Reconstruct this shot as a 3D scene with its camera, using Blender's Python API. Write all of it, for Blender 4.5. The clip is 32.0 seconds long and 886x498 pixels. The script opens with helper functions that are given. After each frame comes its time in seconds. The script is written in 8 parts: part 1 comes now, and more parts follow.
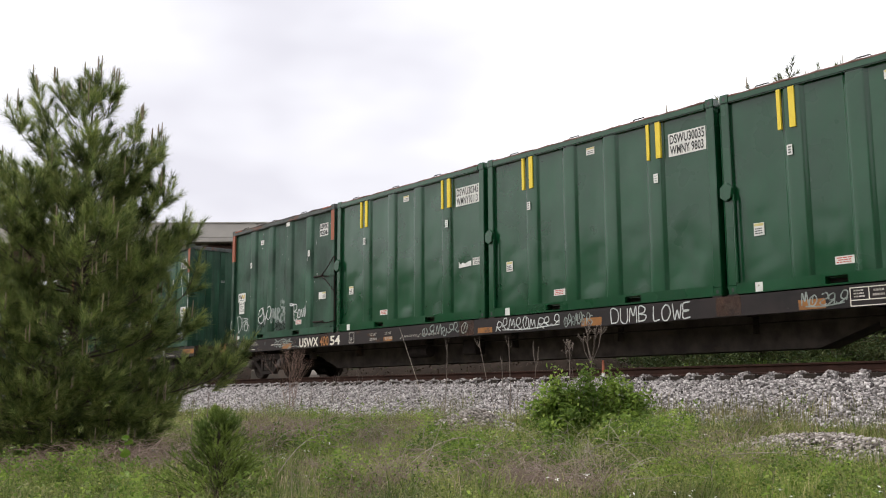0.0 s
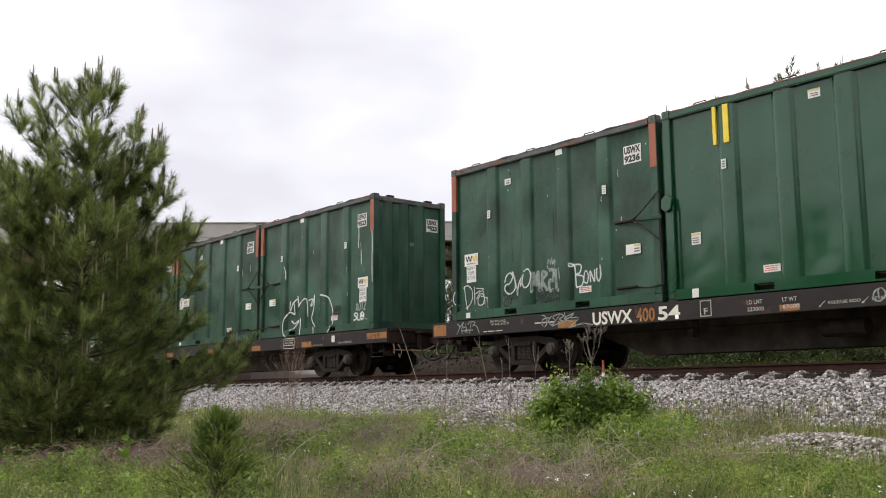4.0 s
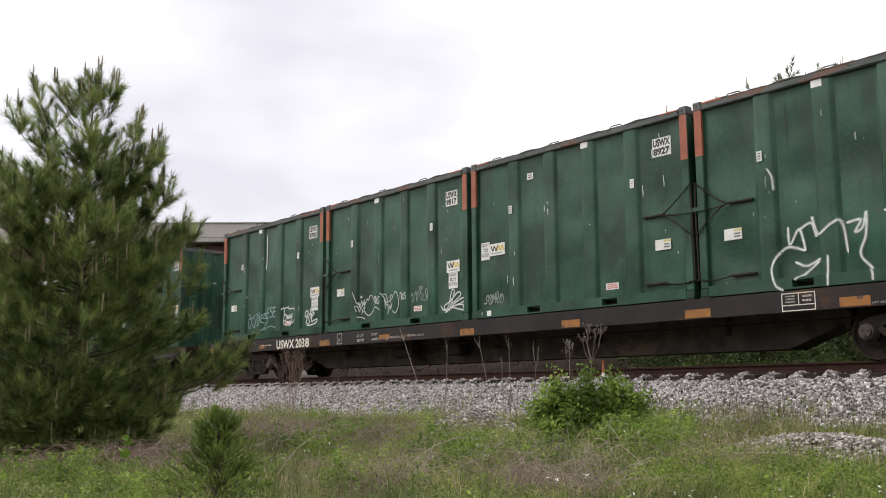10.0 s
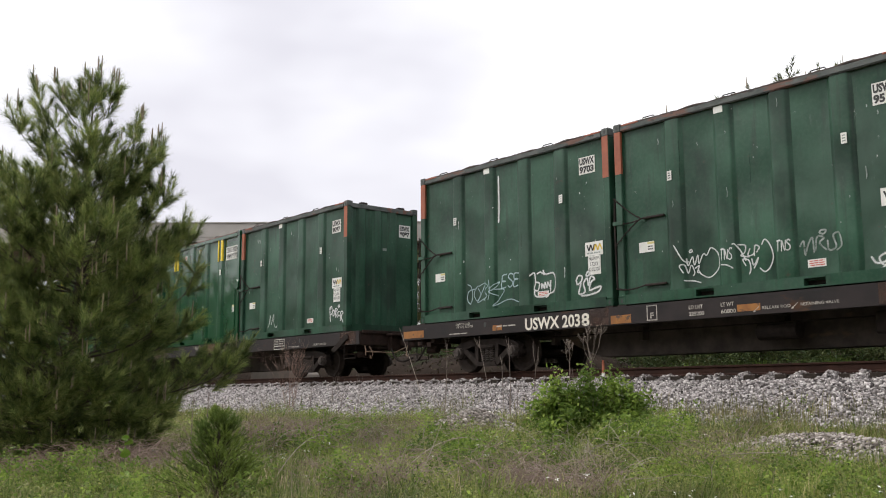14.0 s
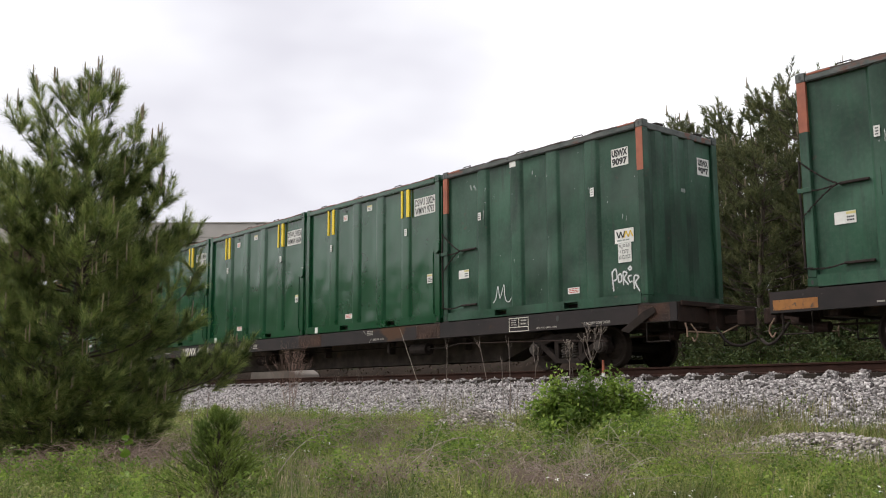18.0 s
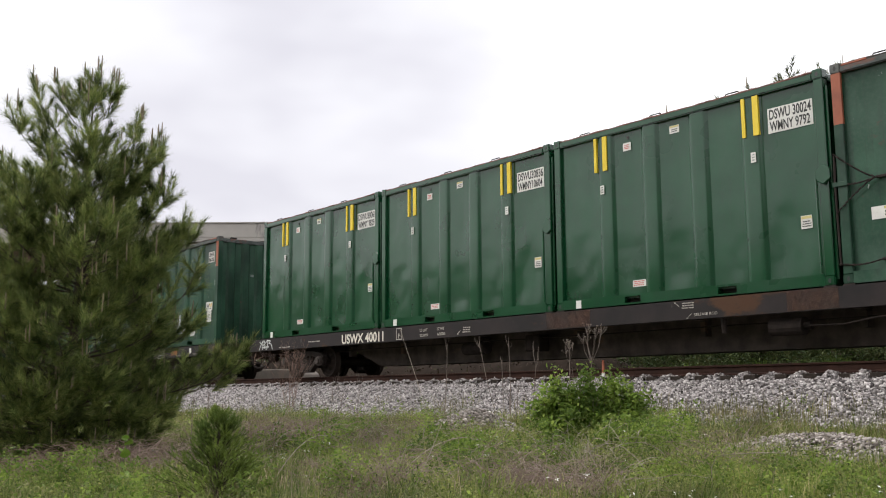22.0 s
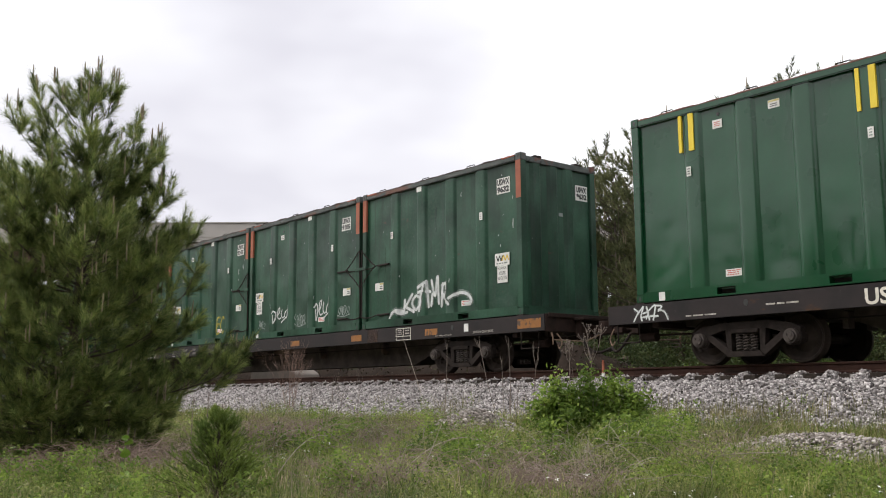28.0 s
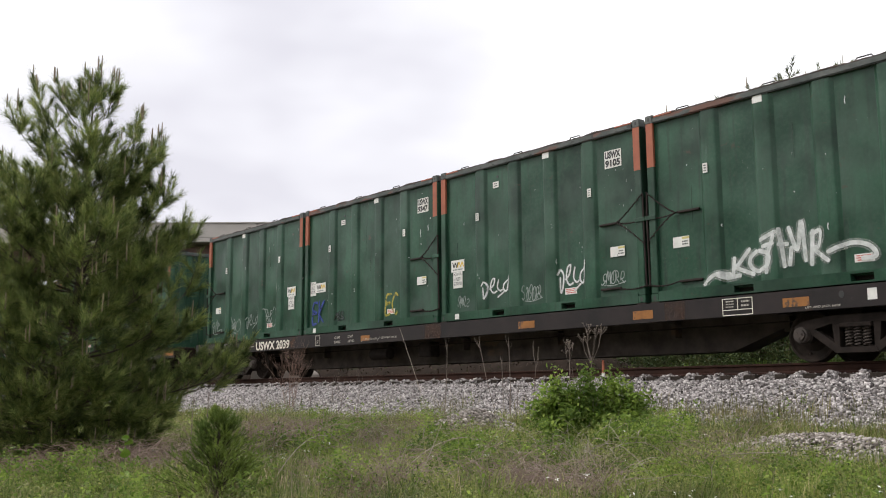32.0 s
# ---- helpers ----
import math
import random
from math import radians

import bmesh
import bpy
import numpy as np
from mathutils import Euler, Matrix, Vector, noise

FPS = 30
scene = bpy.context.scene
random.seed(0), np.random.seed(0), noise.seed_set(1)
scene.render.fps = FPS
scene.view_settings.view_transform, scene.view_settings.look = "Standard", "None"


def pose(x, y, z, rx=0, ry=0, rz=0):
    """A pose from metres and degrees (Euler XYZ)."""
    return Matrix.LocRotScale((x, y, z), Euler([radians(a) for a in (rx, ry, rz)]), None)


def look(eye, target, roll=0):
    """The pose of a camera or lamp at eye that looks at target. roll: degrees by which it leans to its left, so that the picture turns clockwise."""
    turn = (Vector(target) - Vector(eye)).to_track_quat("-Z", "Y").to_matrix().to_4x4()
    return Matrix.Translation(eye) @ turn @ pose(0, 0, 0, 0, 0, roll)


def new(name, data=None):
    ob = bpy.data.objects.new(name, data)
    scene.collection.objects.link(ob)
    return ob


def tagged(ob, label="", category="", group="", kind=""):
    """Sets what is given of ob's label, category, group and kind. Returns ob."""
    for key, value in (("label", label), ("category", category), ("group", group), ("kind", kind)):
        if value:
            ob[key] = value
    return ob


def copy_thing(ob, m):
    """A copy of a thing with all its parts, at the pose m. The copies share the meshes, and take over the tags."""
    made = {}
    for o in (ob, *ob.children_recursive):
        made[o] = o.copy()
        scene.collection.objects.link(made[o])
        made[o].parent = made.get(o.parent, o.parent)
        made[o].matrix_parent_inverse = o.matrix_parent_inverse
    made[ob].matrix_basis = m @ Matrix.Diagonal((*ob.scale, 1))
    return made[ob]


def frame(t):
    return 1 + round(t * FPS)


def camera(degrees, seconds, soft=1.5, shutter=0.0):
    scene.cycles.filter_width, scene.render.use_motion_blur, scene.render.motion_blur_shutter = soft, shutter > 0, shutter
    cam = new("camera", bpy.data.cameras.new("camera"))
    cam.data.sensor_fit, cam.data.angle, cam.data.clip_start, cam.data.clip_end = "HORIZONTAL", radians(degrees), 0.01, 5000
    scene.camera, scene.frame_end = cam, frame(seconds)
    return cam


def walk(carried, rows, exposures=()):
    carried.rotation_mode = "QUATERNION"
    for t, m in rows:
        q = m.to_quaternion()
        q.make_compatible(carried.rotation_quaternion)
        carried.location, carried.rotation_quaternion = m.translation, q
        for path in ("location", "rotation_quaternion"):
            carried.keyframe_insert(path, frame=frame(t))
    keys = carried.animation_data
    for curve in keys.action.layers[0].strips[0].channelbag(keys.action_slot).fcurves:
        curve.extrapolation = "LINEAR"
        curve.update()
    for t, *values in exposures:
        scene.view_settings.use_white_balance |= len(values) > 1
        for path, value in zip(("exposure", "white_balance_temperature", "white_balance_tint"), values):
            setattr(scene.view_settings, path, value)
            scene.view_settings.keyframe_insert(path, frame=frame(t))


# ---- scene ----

# One place: a single-track railway seen from a grassy verge. X runs along the track (the train goes
# towards +X), Y away from the camera, z = 0 at the top of the rail. The camera stands still.
EYE = Vector((0.0, 0.0, -0.46))
AHEAD = Vector((-0.76096, 0.63154, 0.14864))
cam = camera(49.74, 32.0, soft=1.05)
HELD = look(EYE, EYE + 20 * AHEAD, -0.311)
scene.view_settings.exposure = 0.36
walk(cam, [(0.0, HELD), (32.0, HELD)], [(0.0, 0.51), (6.0, 0.52), (13.0, 0.49), (24.0, 0.45), (32.0, 0.47)])

# ---------------------------------------------------------------- sky and sun
world = bpy.data.worlds.new("overcast_sky")
scene.world = world
world.use_nodes = True
wn, wl = world.node_tree.nodes, world.node_tree.links
wn.clear()
sky = wn.new("ShaderNodeTexSky")
sky.sky_type, sky.sun_disc = "NISHITA", False
sky.sun_elevation, sky.sun_rotation = radians(46), radians(228)
sky.dust_density = 4.0
sky_low = wn.new("ShaderNodeMix")
sky_low.data_type, sky_low.blend_type = "RGBA", "MULTIPLY"
sky_low.inputs[0].default_value = 1.0
sky_low.inputs[7].default_value = (0.08, 0.08, 0.08, 1)
wl.new(sky.outputs[0], sky_low.inputs[6])
coord = wn.new("ShaderNodeTexCoord")
squash = wn.new("ShaderNodeMapping")
squash.inputs["Scale"].default_value = (1.0, 1.0, 2.2)
squash.inputs["Location"].default_value = (0.35, 0.1, 0.0)
wl.new(coord.outputs["Generated"], squash.inputs[0])
cloud = wn.new("ShaderNodeTexNoise")
cloud.inputs["Scale"].default_value, cloud.inputs["Detail"].default_value = 1.9, 4.0
cloud.inputs["Roughness"].default_value = 0.52
wl.new(squash.outputs[0], cloud.inputs["Vector"])
cloud_ramp = wn.new("ShaderNodeValToRGB")
cr = cloud_ramp.color_ramp
cr.elements[0].position, cr.elements[0].color = 0.24, (0.62, 0.61, 0.665, 1)
cr.elements[1].position, cr.elements[1].color = 0.62, (1.02, 1.02, 1.04, 1)
# a darker bank of cloud low over the line to the left
bank = wn.new("ShaderNodeVectorMath")
bank.operation = "DOT_PRODUCT"
bank.inputs[1].default_value = Vector((-0.835, 0.498, 0.23)).normalized()
wl.new(coord.outputs["Generated"], bank.inputs[0])
bank_ramp = wn.new("ShaderNodeMapRange")
bank_ramp.interpolation_type = "SMOOTHSTEP"
for i, v in enumerate((0.93, 1.0, 0.10, -0.23)):
    bank_ramp.inputs[i + 1].default_value = v
wl.new(bank.outputs["Value"], bank_ramp.inputs[0])
cloud_sum = wn.new("ShaderNodeMath")
cloud_sum.operation = "ADD"
wl.new(cloud.outputs["Fac"], cloud_sum.inputs[0])
wl.new(bank_ramp.outputs[0], cloud_sum.inputs[1])
wl.new(cloud_sum.outputs[0], cloud_ramp.inputs[0])
sky_mix = wn.new("ShaderNodeMix")
sky_mix.data_type = "RGBA"
sky_mix.inputs[0].default_value = 0.93
wl.new(sky_low.outputs[2], sky_mix.inputs[6])
wl.new(cloud_ramp.outputs[0], sky_mix.inputs[7])
bg = wn.new("ShaderNodeBackground")
bg.inputs["Strength"].default_value = 1.0
wl.new(sky_mix.outputs[2], bg.inputs["Color"])
wo = wn.new("ShaderNodeOutputWorld")
wl.new(bg.outputs[0], wo.inputs["Surface"])

sun_data = bpy.data.lights.new("sun", "SUN")
sun_data.energy, sun_data.angle, sun_data.color = 1.5, radians(20), (1.0, 0.96, 0.9)
sun = new("sun", sun_data)
sun.matrix_basis = look((-16, -14, 22), (0, 0, 0))


# ---------------------------------------------------------------- materials
def nodes_of(name):
    m = bpy.data.materials.new(name)
    m.use_nodes = True
    nt = m.node_tree
    b = nt.nodes["Principled BSDF"]
    return m, nt, b


def noise_node(nt, scale, detail=4.0, rough=0.55, stretch=None, random_shift=True):
    tc = nt.nodes.new("ShaderNodeTexCoord")
    mp = nt.nodes.new("ShaderNodeMapping")
    if stretch:
        mp.inputs["Scale"].default_value = stretch
    nt.links.new(tc.outputs["Object"], mp.inputs[0])
    if random_shift:
        oi = nt.nodes.new("ShaderNodeObjectInfo")
        mul = nt.nodes.new("ShaderNodeMath")
        mul.operation = "MULTIPLY"
        mul.inputs[1].default_value = 37.0
        nt.links.new(oi.outputs["Random"], mul.inputs[0])
        nt.links.new(mul.outputs[0], mp.inputs["Location"])
    nz = nt.nodes.new("ShaderNodeTexNoise")
    nz.inputs["Scale"].default_value = scale
    nz.inputs["Detail"].default_value = detail
    nz.inputs["Roughness"].default_value = rough
    nt.links.new(mp.outputs[0], nz.inputs["Vector"])
    return nz


def ramp(nt, source, stops):
    r = nt.nodes.new("ShaderNodeValToRGB")
    els = r.color_ramp.elements
    while len(els) < len(stops):
        els.new(0.5)
    for e, (p, c) in zip(els, stops):
        e.position = p
        e.color = (*c, 1) if len(c) == 3 else c
    nt.links.new(source, r.inputs[0])
    return r


def blend(nt, fac, a, b, mode="MIX"):
    m = nt.nodes.new("ShaderNodeMix")
    m.data_type, m.blend_type = "RGBA", mode
    for sock, v in ((m.inputs[0], fac), (m.inputs[6], a), (m.inputs[7], b)):
        if isinstance(v, (int, float)):
            sock.default_value = v
        elif isinstance(v, tuple):
            sock.default_value = (*v, 1)
        else:
            nt.links.new(v, sock)
    return m.outputs[2]


def bump(nt, b, source, strength, distance):
    bp = nt.nodes.new("ShaderNodeBump")
    bp.inputs["Strength"].default_value = strength
    bp.inputs["Distance"].default_value = distance
    nt.links.new(source, bp.inputs["Height"])
    old = b.inputs["Normal"].links
    if old:
        nt.links.new(old[0].from_socket, bp.inputs["Normal"])
    nt.links.new(bp.outputs[0], b.inputs["Normal"])


def surface(name, c0, c1, rough, scale, metal=0.0, grain=0.0, grain_scale=60.0, stains=None, spec=0.5, stretch=None, cover=None):
    """Two-tone noise paint with fine grain relief and, if given, stains (colour, scale, threshold, stretch)."""
    m, nt, b = nodes_of(name)
    nz = noise_node(nt, scale, 5, 0.6, stretch)
    col = ramp(nt, nz.outputs["Fac"], [(0.35, c0), (0.65, c1)]).outputs[0]
    for sc, ss, th, st in stains or ():
        sn = noise_node(nt, ss, 6, 0.62, st)
        mask = ramp(nt, sn.outputs["Fac"], [(th, (0, 0, 0)), (th + 0.05, (1, 1, 1))]).outputs[0]
        col = blend(nt, mask, col, sc)
    nt.links.new(col, b.inputs["Base Color"])
    b.inputs["Metallic"].default_value = metal
    b.inputs["Specular IOR Level"].default_value = spec
    rr = ramp(nt, nz.outputs["Fac"], [(0.3, (rough * 0.85,) * 3), (0.7, (min(1, rough * 1.15),) * 3)])
    nt.links.new(rr.outputs[0], b.inputs["Roughness"])
    if grain:
        gn = noise_node(nt, grain_scale, 3, 0.6)
        bump(nt, b, gn.outputs["Fac"], grain, 0.01)
    if cover:
        cn = noise_node(nt, 9.0, 6, 0.7)
        nt.links.new(ramp(nt, cn.outputs["Fac"], [(0.3, (cover[0],) * 3), (0.65, (cover[1],) * 3)]).outputs[0], b.inputs["Alpha"])
    return m


def container_paint(name, deep, faded, rough, dent, chips, streak, coat, grey, dent_scale=0.8, gloss=0.16):
    m, nt, b = nodes_of(name)
    big = noise_node(nt, 0.8, 4, 0.55)
    col = ramp(nt, big.outputs["Fac"], [(0.35, deep), (0.68, faded)]).outputs[0]
    run = noise_node(nt, 1.0, 5, 0.6, (9.0, 9.0, 0.7))
    rmask = ramp(nt, run.outputs["Fac"], [(0.52, (0, 0, 0)), (0.75, (streak,) * 3)]).outputs[0]
    col = blend(nt, rmask, col, (0.02, 0.035, 0.026))
    fine = noise_node(nt, 14.0, 6, 0.65)
    fmask = ramp(nt, fine.outputs["Fac"], [(0.45, (0, 0, 0)), (0.8, (grey,) * 3)]).outputs[0]
    col = blend(nt, fmask, col, (0.09, 0.14, 0.10))
    # soft sooty clouds
    soot = noise_node(nt, 0.75, 5, 0.55, (1.0, 1.0, 0.8))
    omask = ramp(nt, soot.outputs["Fac"], [(0.47, (0, 0, 0)), (0.64, (min(1.0, grey * 3.0),) * 3)]).outputs[0]
    col = blend(nt, omask, col, (0.010, 0.024, 0.016))
    # pale dusty clouds
    dust = noise_node(nt, 0.6, 6, 0.6, (1.0, 1.0, 0.7))
    dmask = ramp(nt, dust.outputs["Fac"], [(0.5, (0, 0, 0)), (0.68, (min(1.0, grey * 2.4),) * 3)]).outputs[0]
    col = blend(nt, dmask, col, (0.052, 0.098, 0.070))
    # pale scuffs and long scratches
    scuff = noise_node(nt, 2.2, 9, 0.75, (1.4, 1.4, 0.45))
    smask = ramp(nt, scuff.outputs["Fac"], [(0.64, (0, 0, 0)), (0.72, (grey * 1.2,) * 3)]).outputs[0]
    col = blend(nt, smask, col, (0.13, 0.17, 0.14))
    chip = noise_node(nt, 5.0, 8, 0.7, (1.6, 1.6, 0.8))
    cmask = ramp(nt, chip.outputs["Fac"], [(chips, (0, 0, 0)), (chips + 0.03, (1, 1, 1))]).outputs[0]
    col = blend(nt, cmask, col, (0.42, 0.43, 0.41))
    # rubbed rusty spots
    spot = noise_node(nt, 2.6, 7, 0.62, (1.0, 1.0, 1.5))
    rust = ramp(nt, spot.outputs["Fac"], [(0.66, (0, 0, 0)), (0.72, (min(1.0, grey * 2.6),) * 3)]).outputs[0]
    col = blend(nt, rust, col, (0.075, 0.045, 0.034))
    nt.links.new(col, b.inputs["Base Color"])
    rr = ramp(nt, big.outputs["Fac"], [(0.3, (rough * 0.8,) * 3), (0.7, (min(1, rough * 1.2),) * 3)])
    nt.links.new(rr.outputs[0], b.inputs["Roughness"])
    b.inputs["Specular IOR Level"].default_value = 0.2
    b.inputs["Coat Weight"].default_value = coat
    b.inputs["Coat Roughness"].default_value = gloss
    b.inputs["Coat IOR"].default_value = 1.5 + 0.08 * coat
    dn = noise_node(nt, dent_scale, 0.6, 0.4, (1.0, 1.0, 1.1))
    bump(nt, b, dn.outputs["Fac"], dent, 0.32 / dent_scale)
    bump(nt, b, fine.outputs["Fac"], 0.06, 0.01)
    return m


def leafy(name, tones, rough=0.6, translucent=0.3, patch_scale=1.9, dull=0.58, bright=1.26):
    """Foliage: a tone for each leaf or needle, some light coming through."""
    m, nt, b = nodes_of(name)
    geo = nt.nodes.new("ShaderNodeNewGeometry")
    n = len(tones)
    col = ramp(nt, geo.outputs["Random Per Island"], [(i / max(1, n - 1), t) for i, t in enumerate(tones)]).outputs[0]
    # duller and brighter patches; in NEEDLES they paint lit and shaded tufts
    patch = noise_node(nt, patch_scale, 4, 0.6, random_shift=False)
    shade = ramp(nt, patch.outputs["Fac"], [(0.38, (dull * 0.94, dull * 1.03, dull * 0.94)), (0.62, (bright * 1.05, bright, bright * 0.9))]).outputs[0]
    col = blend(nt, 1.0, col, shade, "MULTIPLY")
    nt.links.new(col, b.inputs["Base Color"])
    b.inputs["Roughness"].default_value = rough
    b.inputs["Specular IOR Level"].default_value = 0.25
    tr = nt.nodes.new("ShaderNodeBsdfTranslucent")
    nt.links.new(col, tr.inputs["Color"])
    mx = nt.nodes.new("ShaderNodeMixShader")
    mx.inputs[0].default_value = translucent
    nt.links.new(b.outputs[0], mx.inputs[1])
    nt.links.new(tr.outputs[0], mx.inputs[2])
    nt.links.new(mx.outputs[0], nt.nodes["Material Output"].inputs["Surface"])
    return m


def stony(name, tones, rough=0.85):
    m, nt, b = nodes_of(name)
    geo = nt.nodes.new("ShaderNodeNewGeometry")
    n = len(tones)
    col = ramp(nt, geo.outputs["Random Per Island"], [(i / (n - 1), t) for i, t in enumerate(tones)]).outputs[0]
    fine = noise_node(nt, 45.0, 5, 0.6, random_shift=False)
    shade = ramp(nt, fine.outputs["Fac"], [(0.3, (0.75,) * 3), (0.7, (1.15,) * 3)]).outputs[0]
    nt.links.new(blend(nt, 1.0, col, shade, "MULTIPLY"), b.inputs["Base Color"])
    b.inputs["Specular IOR Level"].default_value = 0.2
    b.inputs["Roughness"].default_value = rough
    bump(nt, b, fine.outputs["Fac"], 0.3, 0.01)
    return m


OLD_GREEN = container_paint("weathered_green_paint", (0.0115, 0.046, 0.0258), (0.031, 0.093, 0.0555), 0.48, 0.4, 0.685, 0.8, 0.22, 0.24)
NEW_GREEN = container_paint("glossy_green_paint", (0.0017, 0.045, 0.0150), (0.0028, 0.062, 0.0210), 0.3, 0.13, 0.81, 0.2, 0.72, 0.03, 1.2, 0.10)
ORANGE = surface("orange_paint", (0.24, 0.062, 0.03), (0.34, 0.098, 0.05), 0.6, 3.0, grain=0.1,
                 stains=[((0.12, 0.06, 0.04), 6.0, 0.68, (1, 1, 0.4))])
YELLOW = surface("yellow_tape", (0.72, 0.52, 0.02), (0.80, 0.60, 0.04), 0.45, 4.0)
PALE_YELLOW = surface("sun_bleached_yellow_print", (0.52, 0.45, 0.16), (0.62, 0.54, 0.24), 0.5, 6.0)
RAIL_GREY = surface("worn_grey_top_rail", (0.028, 0.038, 0.034), (0.10, 0.105, 0.10), 0.6, 4.0, grain=0.15, stretch=(0.5, 1, 1),
                    stains=[((0.12, 0.052, 0.036), 3.0, 0.56, (0.3, 1, 1)), ((0.018, 0.02, 0.02), 7.0, 0.6, (0.5, 1, 1))])
HEM_RED = surface("faded_red_brown_canvas", (0.10, 0.045, 0.036), (0.20, 0.10, 0.08), 0.85, 5.0, grain=0.3, grain_scale=30)
HEM_DARK = surface("worn_dark_canvas", (0.03, 0.024, 0.022), (0.085, 0.06, 0.052), 0.85, 6.0, grain=0.3, grain_scale=30)
TARP = surface("black_tarpaulin", (0.012, 0.012, 0.013), (0.03, 0.03, 0.03), 0.7, 2.0, grain=0.3, grain_scale=12)
UNDERFRAME = surface("dusty_black_underframe", (0.05, 0.041, 0.038), (0.10, 0.082, 0.074), 0.9, 3.0, grain=0.3, spec=0.12,
                     stains=[((0.12, 0.085, 0.065), 1.2, 0.6, (0.4, 1, 1))])
DARK_STEEL = surface("dark_steel", (0.024, 0.0195, 0.018), (0.046, 0.037, 0.0335), 0.85, 6.0, grain=0.2, spec=0.12)
SILL_PAINT = surface("grimy_black_sill_paint", (0.0155, 0.0132, 0.0138), (0.033, 0.0262, 0.0262), 0.75, 1.6, grain=0.15, spec=0.25,
                     stains=[((0.07, 0.034, 0.018), 1.1, 0.60, (0.5, 1, 1)), ((0.06, 0.052, 0.048), 8.0, 0.68, None)])
SPRING_STEEL = surface("dusty_spring_steel", (0.036, 0.027, 0.023), (0.062, 0.047, 0.040), 0.8, 9.0, grain=0.2)
BOGIE_GRIME = surface("grimy_cast_steel", (0.016, 0.0125, 0.011), (0.034, 0.0265, 0.0235), 0.9, 7.0, grain=0.3, grain_scale=30, spec=0.12,
                      stains=[((0.024, 0.018, 0.015), 3.0, 0.6, None)])
WHEEL_STEEL = surface("wheel_steel", (0.022, 0.0165, 0.014), (0.044, 0.033, 0.028), 0.8, 5.0, grain=0.2, spec=0.15)
REFLECTOR = surface("orange_reflector", (0.22, 0.085, 0.018), (0.32, 0.13, 0.025), 0.5, 5.0,
                    stains=[((0.08, 0.045, 0.028), 7.0, 0.56, None)])
WHITE = surface("white_sticker", (0.62, 0.61, 0.58), (0.74, 0.73, 0.70), 0.55, 6.0,
                stains=[((0.35, 0.33, 0.28), 8.0, 0.66, None)])
SPRAY = surface("white_spray_paint", (0.55, 0.57, 0.56), (0.72, 0.74, 0.73), 0.7, 7.0, cover=(0.55, 0.95))
SPRAY_MIST = surface("white_overspray", (0.45, 0.48, 0.46), (0.6, 0.62, 0.6), 0.8, 7.0, cover=(0.06, 0.38))
SPRAY_PALE = surface("pale_blue_spray_paint", (0.34, 0.47, 0.50), (0.47, 0.61, 0.64), 0.7, 7.0, cover=(0.45, 0.9))
SPRAY_THIN = surface("faded_grey_spray_paint", (0.26, 0.31, 0.28), (0.40, 0.44, 0.42), 0.75, 7.0, cover=(0.35, 0.85))
SPRAY_DARK = surface("dark_spray_paint", (0.012, 0.02, 0.018), (0.02, 0.035, 0.03), 0.6, 7.0, cover=(0.4, 0.9))
STREAK = surface("dark_grime_run", (0.008, 0.022, 0.014), (0.014, 0.036, 0.022), 0.7, 7.0, cover=(0.2, 0.7))
SPRAY_BLUE = surface("blue_spray_paint", (0.02, 0.04, 0.22), (0.03, 0.06, 0.30), 0.6, 7.0, cover=(0.5, 0.9))
SPRAY_YELLOW = surface("yellow_spray_paint", (0.42, 0.36, 0.04), (0.5, 0.43, 0.06), 0.6, 7.0, cover=(0.3, 0.75))
CAR_FADED = surface("faded_stencil_paint", (0.40, 0.37, 0.33), (0.54, 0.50, 0.45), 0.7, 9.0, cover=(0.5, 1.0))
CAR_WHITE = surface("white_stencil_paint", (0.62, 0.58, 0.50), (0.74, 0.70, 0.62), 0.6, 9.0)
INK = surface("black_print", (0.02, 0.02, 0.02), (0.03, 0.03, 0.03), 0.5, 9.0)
RED_INK = surface("red_print", (0.45, 0.05, 0.03), (0.55, 0.07, 0.05), 0.5, 9.0)
GOLD_INK = surface("gold_print", (0.62, 0.42, 0.04), (0.70, 0.48, 0.06), 0.5, 9.0)
RUST_ROD = surface("rusty_rod", (0.16, 0.10, 0.07), (0.27, 0.18, 0.125), 0.75, 12.0)
RUST_PATCH = surface("rust_brown_patch", (0.045, 0.025, 0.018), (0.085, 0.038, 0.022), 0.75, 3.0, grain=0.2, cover=(-0.1, 0.75))
RAIL_RUST = surface("rusty_rail", (0.031, 0.0155, 0.012), (0.054, 0.028, 0.0215), 0.8, 6.0, grain=0.3, spec=0.1,
                    stains=[((0.03, 0.02, 0.016), 2.0, 0.58, (0.3, 1, 1))])
RAIL_TOP = surface("worn_rail_head", (0.12, 0.085, 0.07), (0.2, 0.15, 0.13), 0.45, 6.0, metal=0.5)
TIE_WOOD = surface("creosoted_wood", (0.02, 0.016, 0.013), (0.05, 0.04, 0.034), 0.85, 4.0, grain=0.5, grain_scale=25, stretch=(6, 1, 6), spec=0.1)
STONE = stony("granite_ballast", [(0.08, 0.07, 0.069), (0.24, 0.216, 0.211), (0.39, 0.357, 0.35), (0.52, 0.482, 0.472), (0.68, 0.637, 0.622)])
OLD_STONE = stony("weathered_gravel", [(0.14, 0.12, 0.105), (0.29, 0.255, 0.23), (0.42, 0.375, 0.345), (0.56, 0.515, 0.48)])
